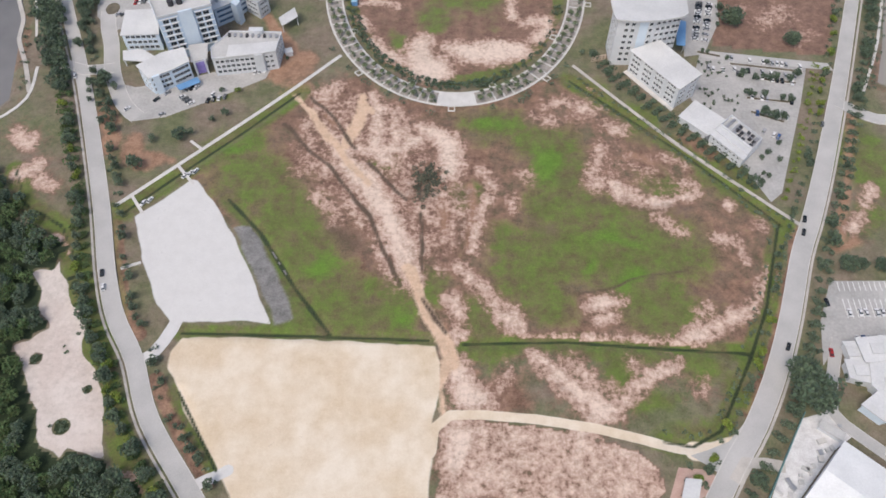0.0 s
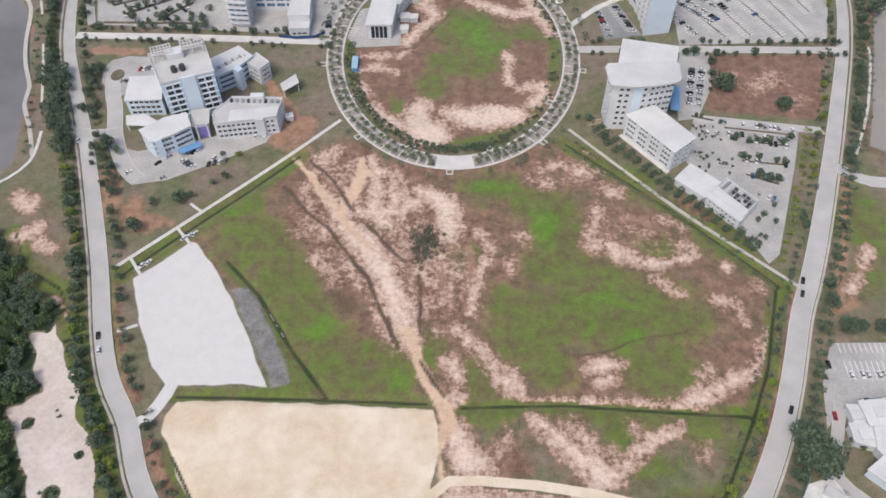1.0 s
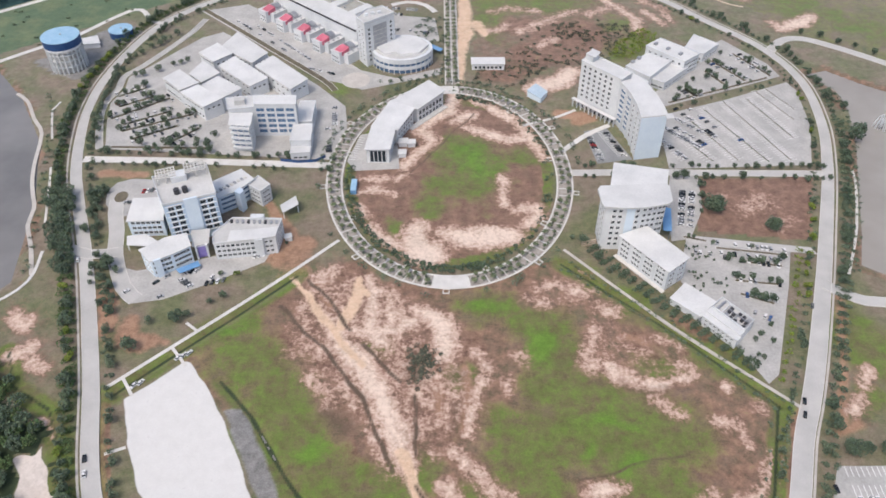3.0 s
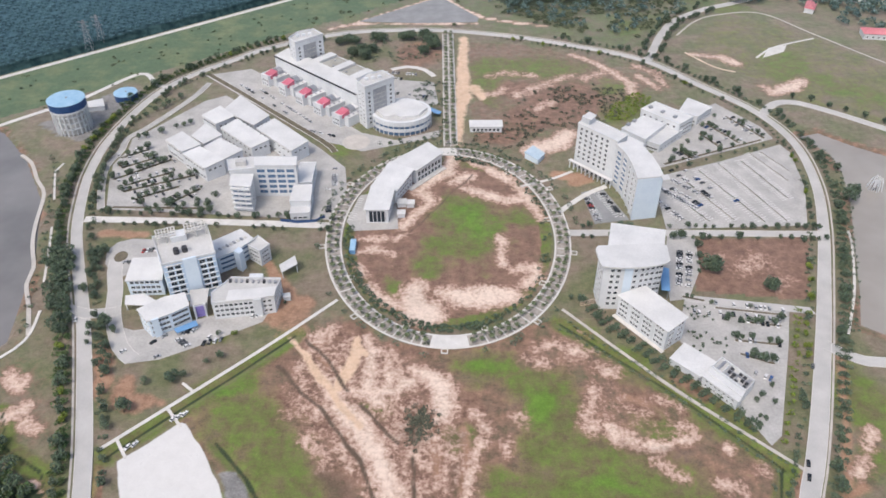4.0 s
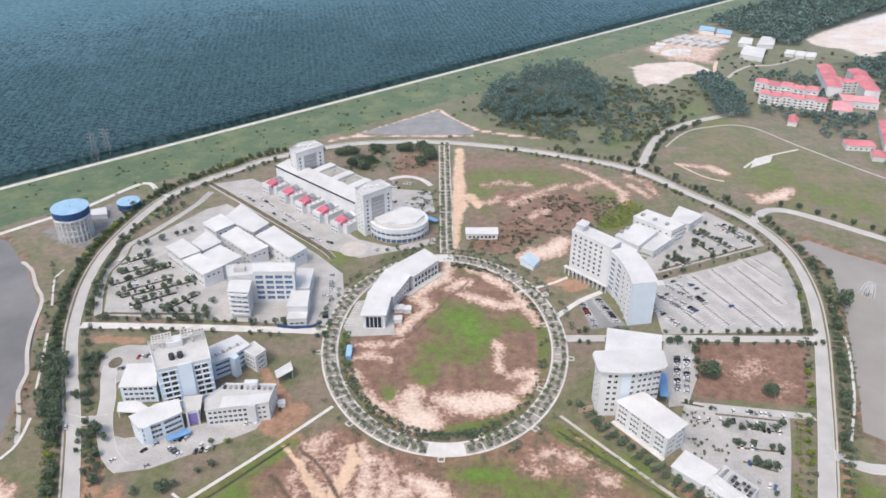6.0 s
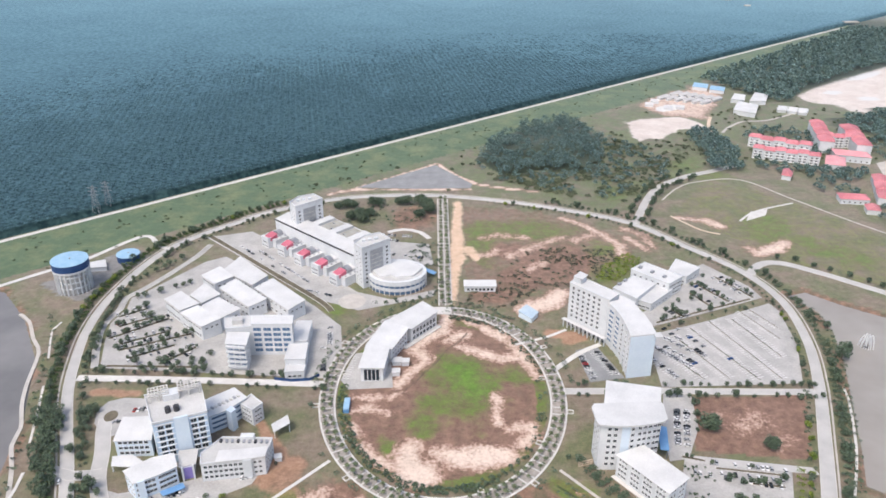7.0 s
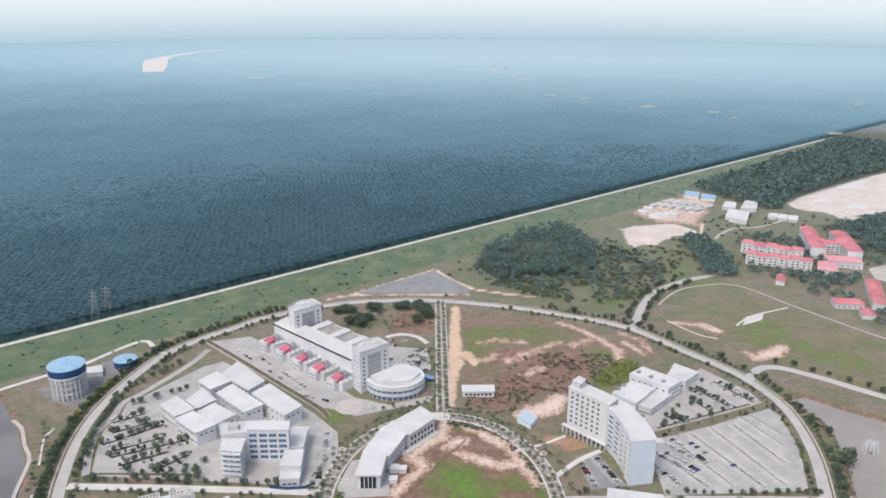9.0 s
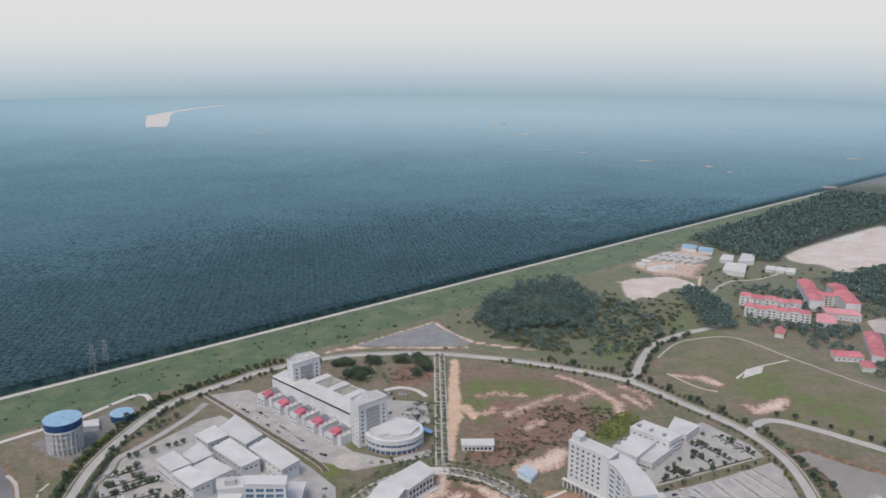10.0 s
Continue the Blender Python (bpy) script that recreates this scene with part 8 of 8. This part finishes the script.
shrubbery("field_bush", *G(pts), 2.0, 1.1, 30, 0.45, "scrub_leaf", "dark round bush patch on the bare field")
pts = beside(smooth([(-50, 535), (-30, 535), (0, 545), (4, 570)]), 0, 3, 4) + [(RNG.uniform(-90, 0), RNG.uniform(680, 735)) for _ in range(60)] + [(RNG.uniform(-20, 6), RNG.uniform(590, 640)) for _ in range(50)]
shrubbery("yard_shrubs", *G(pts), 2.4, 3.0, 26, 0.55, "leaf_dark", "shrubs round the auditorium yard")
pts = beside(smooth([(-300, 518), (-284, 485), (-270, 430), (-256, 380), (-243, 325)]), -3, 2.5, 2, gaps=0.3) + beside(smooth([(288, 545), (302, 515), (296, 462), (280, 415), (262, 366), (244, 322)]), 4, 2.5, 2, gaps=0.25)
shrubbery("bank_scrub", *G(pts), 1.8, 1.8, 20, 0.5, "leaf", "green scrub on the lake banks")
pts = [(q.x, q.y) for q in ((EDGE_A + EDGE_D * RNG.uniform(-100, 1100) + EDGE_N * (-RNG.uniform(6, 85))) for _ in range(200))]
shrubbery("belt_scrub", *G(pts), 1.8, 1.2, 16, 0.7, "far_scrub", "scattered scrub on the green belt by the plantation")



def pylon(x, y, h):
    """A tapering lattice tower with three pairs of arms."""
    t = thing("pylon", "tall grey steel lattice pylon at the plantation edge", "pylon", pose(x, y, 0))
    half = lambda z: 3.4 * (1 - z / h) + 0.5 * z / h
    levels = [h * (1 - (1 - k / 9) ** 1.25) for k in range(10)]

    def strut(a, c, w):
        a, c = Vector(a), Vector(c)
        u = (c - a).normalized()
        p = u.cross(Vector((0.31, 0.17, 0.94))).normalized() * w
        q = u.cross(p).normalized() * w
        v = [tuple(e + f) for e in (a, c) for f in (p, q, -p, -q)]
        return v, [(0, 1, 5, 4), (1, 2, 6, 5), (2, 3, 7, 6), (3, 0, 4, 7)]

    for sx, sy in ((1, 1), (1, -1), (-1, 1), (-1, -1)):
        part("leg", mesh("leg", *strut((sx * half(0), sy * half(0), -0.5), (sx * half(h), sy * half(h), h), 0.14), "steel_grey"), t)
    braces = []
    for z0, z1 in zip(levels, levels[1:]):
        a, c = half(z0), half(z1)
        for s2 in (1, -1):
            braces += [strut((-a, s2 * a, z0), (c, s2 * c, z1), 0.07), strut((a, s2 * a, z0), (-c, s2 * c, z1), 0.07),
                       strut((s2 * a, -a, z0), (s2 * c, c, z1), 0.07), strut((s2 * a, a, z0), (s2 * c, -c, z1), 0.07)]
    part("bracing", mesh("bracing", *join(braces), "steel_grey"), t)
    for z in (0.66 * h, 0.79 * h, 0.92 * h):
        for s2 in (1, -1):
            part("arm", mesh("arm", *join([strut((s2 * half(z), 0.5, z), (s2 * 5.2, 0, z + 0.4), 0.09), strut((s2 * half(z), -0.5, z), (s2 * 5.2, 0, z + 0.4), 0.09), strut((s2 * half(z), 0, z + 1.4), (s2 * 5.2, 0, z + 0.4), 0.08)]), "steel_grey"), t)


pts = [(x + RNG.normal(0, s2), y + RNG.normal(0, s2)) for x, y, s2, k in ((-184, 156, 1.4, 9), (-164, 124, 1.8, 12), (-157, 141, 1.0, 5), (-172, 160, 0.8, 3), (-168, 168, 0.6, 2)) for _ in range(k)]
shrubbery("pit_scrub", *G(pts), 0.9, 0.7, 24, 0.35, "leaf", "low scrub tufts on the sand pit floor")
for k in range(18):
    x, y = 137 + 1.9 * k + RNG.uniform(-3, 3), 92 + 1.75 * k + RNG.uniform(-2, 5)
    t = thing("material_stack", "low stack of grey building material on the white yard", "building material", pose(x, y, 0.05, 0, 0, RNG.uniform(0, 180)), "stacks in the works yard")
    w, d2 = RNG.uniform(0.8, 2.2), RNG.uniform(0.6, 1.3)
    for e in range(3):
        part("slab", mesh("slab", *box_data(-w + 0.1 * e, w - 0.06 * e, -d2, d2 - 0.12 * e, 0.3 * e, 0.3 * e + 0.26), ("grey_roof", "steel_grey", "concrete")[int(RNG.integers(3))]), t)
pylon(-334, 710, 30)
pylon(-326, 722, 30)
pts = beside(smooth([(104, 112), (99, 100), (96, 88)]), 0, 2, 1.0)
shrubbery("hedge", *G(pts), 1.5, 1.6, 30, 0.4, "leaf", "green hedge beside the dirt lane", "hedge")



def fountain(x, y):
    """Thin white jets that arc outwards from a low float."""
    t = thing("fountain", "white water jets of a fountain in the lake", "fountain", pose(x, y, -0.9))
    part("float", mesh("float", *prism_data([(1.6 * math.cos(g), 1.6 * math.sin(g)) for g in np.arange(0, 6.2, 0.5)], -0.2, 0.5), "dark_grey"), t)
    for k in range(18):
        g = k * 0.349 + RNG.uniform(-0.1, 0.1)
        reach, top = RNG.uniform(3.5, 6.0), RNG.uniform(8.0, 12.5)
        rings = []
        for q in np.linspace(0, 1, 9):
            w = 0.07 + 0.16 * q
            c = Vector((math.cos(g) * reach * q, math.sin(g) * reach * q, 0.4 + top * 4 * q * (1 - q) * (1 - 0.15 * q)))
            rings.append([(c.x + w * math.cos(e), c.y + w * math.sin(e), c.z) for e in (0, 2.09, 4.19)])
        v = [p for r in rings for p in r]
        part("jet", mesh("jet", v, [(3 * i + e, 3 * i + (e + 1) % 3, 3 * i + 3 + (e + 1) % 3, 3 * i + 3 + e) for i in range(8) for e in range(3)], "white_paint"), t)


fountain(316, 471)

# ---- cars ----


def car_kind(paint, label):
    t = thing("car", label, "car", group="parked cars")
    side = [(-2.15, 0.35), (2.1, 0.35), (2.2, 0.62), (2.05, 0.82), (1.0, 0.93), (-1.55, 1.0), (-2.1, 0.95), (-2.2, 0.6)]
    roof = [(1.0, 0.93), (0.35, 1.42), (-1.2, 1.46), (-1.75, 1.0)]

    def loft(sec, w0, w1):
        k = len(sec)
        v = [(x, -(w1 if z > 1.2 else w0), z) for x, z in sec] + [(x, (w1 if z > 1.2 else w0), z) for x, z in sec]
        return v, [tuple(range(k)), tuple(range(2 * k - 1, k - 1, -1))] + [(i, k + i, k + (i + 1) % k, (i + 1) % k) for i in range(k)]

    part("body", mesh("body", *loft(side, 0.86, 0.86), paint), t)
    part("cabin_glass", mesh("cabin_glass", *loft(roof, 0.80, 0.62), "glass_dark"), t)
    part("roof", mesh("roof", *prism_data([(-1.2, -0.62), (0.38, -0.62), (0.38, 0.62), (-1.2, 0.62)], 1.43, 1.50), paint), t)
    wheel = mesh("wheel", *(lambda vf: ([(x, z, y) for x, y, z in vf[0]], vf[1]))(prism_data([(0.32 * math.cos(a), 0.32 * math.sin(a)) for a in np.arange(0, 6.2, 0.63)], -0.11, 0.11)), "rubber")
    for x in (-1.35, 1.35):
        for y in (-0.78, 0.78):
            part("wheel", wheel, t, at=pose(x, y, 0.32))
    return t


CARS = {}
PAINTS = [("car_white", "white saloon car parked on asphalt"), ("car_silver", "silver saloon car parked on asphalt"), ("car_black", "black saloon car parked on asphalt"),
          ("car_red", "dark red saloon car parked on asphalt"), ("car_blue", "blue saloon car parked on asphalt"), ("car_grey", "dark grey saloon car parked on asphalt")]


def park(x, y, turn, kind=None, z=0.11):
    kind = int(RNG.choice(6, p=[0.42, 0.24, 0.17, 0.02, 0.03, 0.12])) if kind is None else kind
    m2 = pose(x, y, z, 0, 0, turn + RNG.uniform(-3, 3))
    if kind not in CARS:
        CARS[kind] = car_kind(*PAINTS[kind])
        CARS[kind].matrix_basis = m2
        return CARS[kind]
    return copy_thing(CARS[kind], m2)


def car_row(p0, p1, turn, fill, step=2.55):
    p0, p1 = Vector(p0), Vector(p1)
    k = int((p1 - p0).length / step)
    for i in range(k + 1):
        if RNG.random() < fill:
            q = p0.lerp(p1, i / max(k, 1))
            park(q.x, q.y, turn + 180 * int(RNG.random() < 0.4))


car_row((155, 455), (167, 433), 28, 0.9)
car_row((161, 470), (180, 446), 25, 0.85)
car_row((166, 474), (184, 449), 25, 0.75)
car_row((172, 481), (186, 464), 25, 0.7)
car_row((174, 494), (194, 459), 25, 0.5)
car_row((182, 498), (199, 466), 25, 0.25)
car_row((200, 480), (212, 452), 23, 0.06)
car_row((157, 397), (148, 362), 168, 0.95)
car_row((163, 396), (153.5, 361), 168, 0.8)
car_row((167, 348), (205, 341), 80, 0.6)
car_row((167, 339), (200, 333), 80, 0.35)
car_row((168, 335.5), (200, 327), 78, 0.55)
car_row((167, 318), (196, 312), 78, 0.5)
car_row((170, 305), (190, 300), 78, 0.4)
car_row((152, 340), (160, 338), 80, 0.6)
car_row((173, 291), (180, 287), 60, 0.8)
car_row((105.5, 457), (109.5, 432), -8, 0.75)
car_row((118, 463), (126, 437), -17, 0.6)
car_row((-162, 316), (-157, 321), 45, 0.9)
car_row((-156, 322), (-148, 326), 50, 0.5)
car_row((-133, 315), (-124, 318), 80, 0.9)
car_row((-131, 320), (-124, 323), 80, 0.7)
car_row((-112, 337), (-104, 339), 75, 0.9)
car_row((-197, 398), (-184, 401), 85, 0.8)
car_row((-200, 388), (-194, 388), 20, 0.9)
car_row((-161, 308), (-150, 300), 30, 0.2)
car_row((-174, 634), (-118, 574), -45, 0.45)
car_row((-155, 625), (-105, 569), -45, 0.4)
car_row((-105, 555), (-84, 546), -45, 0.5)
car_row((-50, 610), (-12, 600), 75, 0.6)
car_row((-48, 622), (-10, 612), 75, 0.5)
car_row((-78, 500), (-75, 470), 0, 0.5)
car_row((-80, 470), (-76, 440), 0, 0.4)
for a, c in STRIPS[:7]:
    for o in (-4.2, 4.2):
        p = bar(a, c, 0, 1, o - 0.01, o + 0.01)
        car_row(p[0], p[1], math.degrees(math.atan2(c[1] - a[1], c[0] - a[0])) + 90, 0.3)
car_row((-52, 660), (-18, 655), 80, 0.7)
car_row((-44, 648), (-20, 644), 80, 0.7)
car_row((-148, 318), (-138, 310), 30, 0.7)
car_row((-146, 324), (-136, 327), 60, 0.7)
car_row((-180, 310), (-168, 306), 50, 0.5)
for a, c in HALL_STRIPS[:4]:
    for o in (-3.6, 3.6):
        p = bar(a, c, 0, 1, o - 0.01, o + 0.01)
        car_row(p[0], p[1], math.degrees(math.atan2(c[1] - a[1], c[0] - a[0])) + 90, 0.35)
car_row((187, 178.5), (205, 178.5), 90, 0.75)
car_row((187, 164.5), (210, 164.5), 90, 0.7)
car_row((-157, 241), (-151, 245), 60, 0.8)
car_row((-136, 261), (-131, 264), 60, 0.8)
car_row((182, 112), (194, 104), -40, 0.5)
for x, y, tn, k in ((-162.5, 193, 105, 0), (-165, 201, 105, 2), (180, 232, 70, 2), (177.5, 224, 70, 2), (154.5, 161, 65, 2), (173, 158, 85, 3), (-213, 335, 110, 0), (178, 184, 90, 2), (206, 296, 68, 5)):
    park(x, y, tn, k, 0.13)
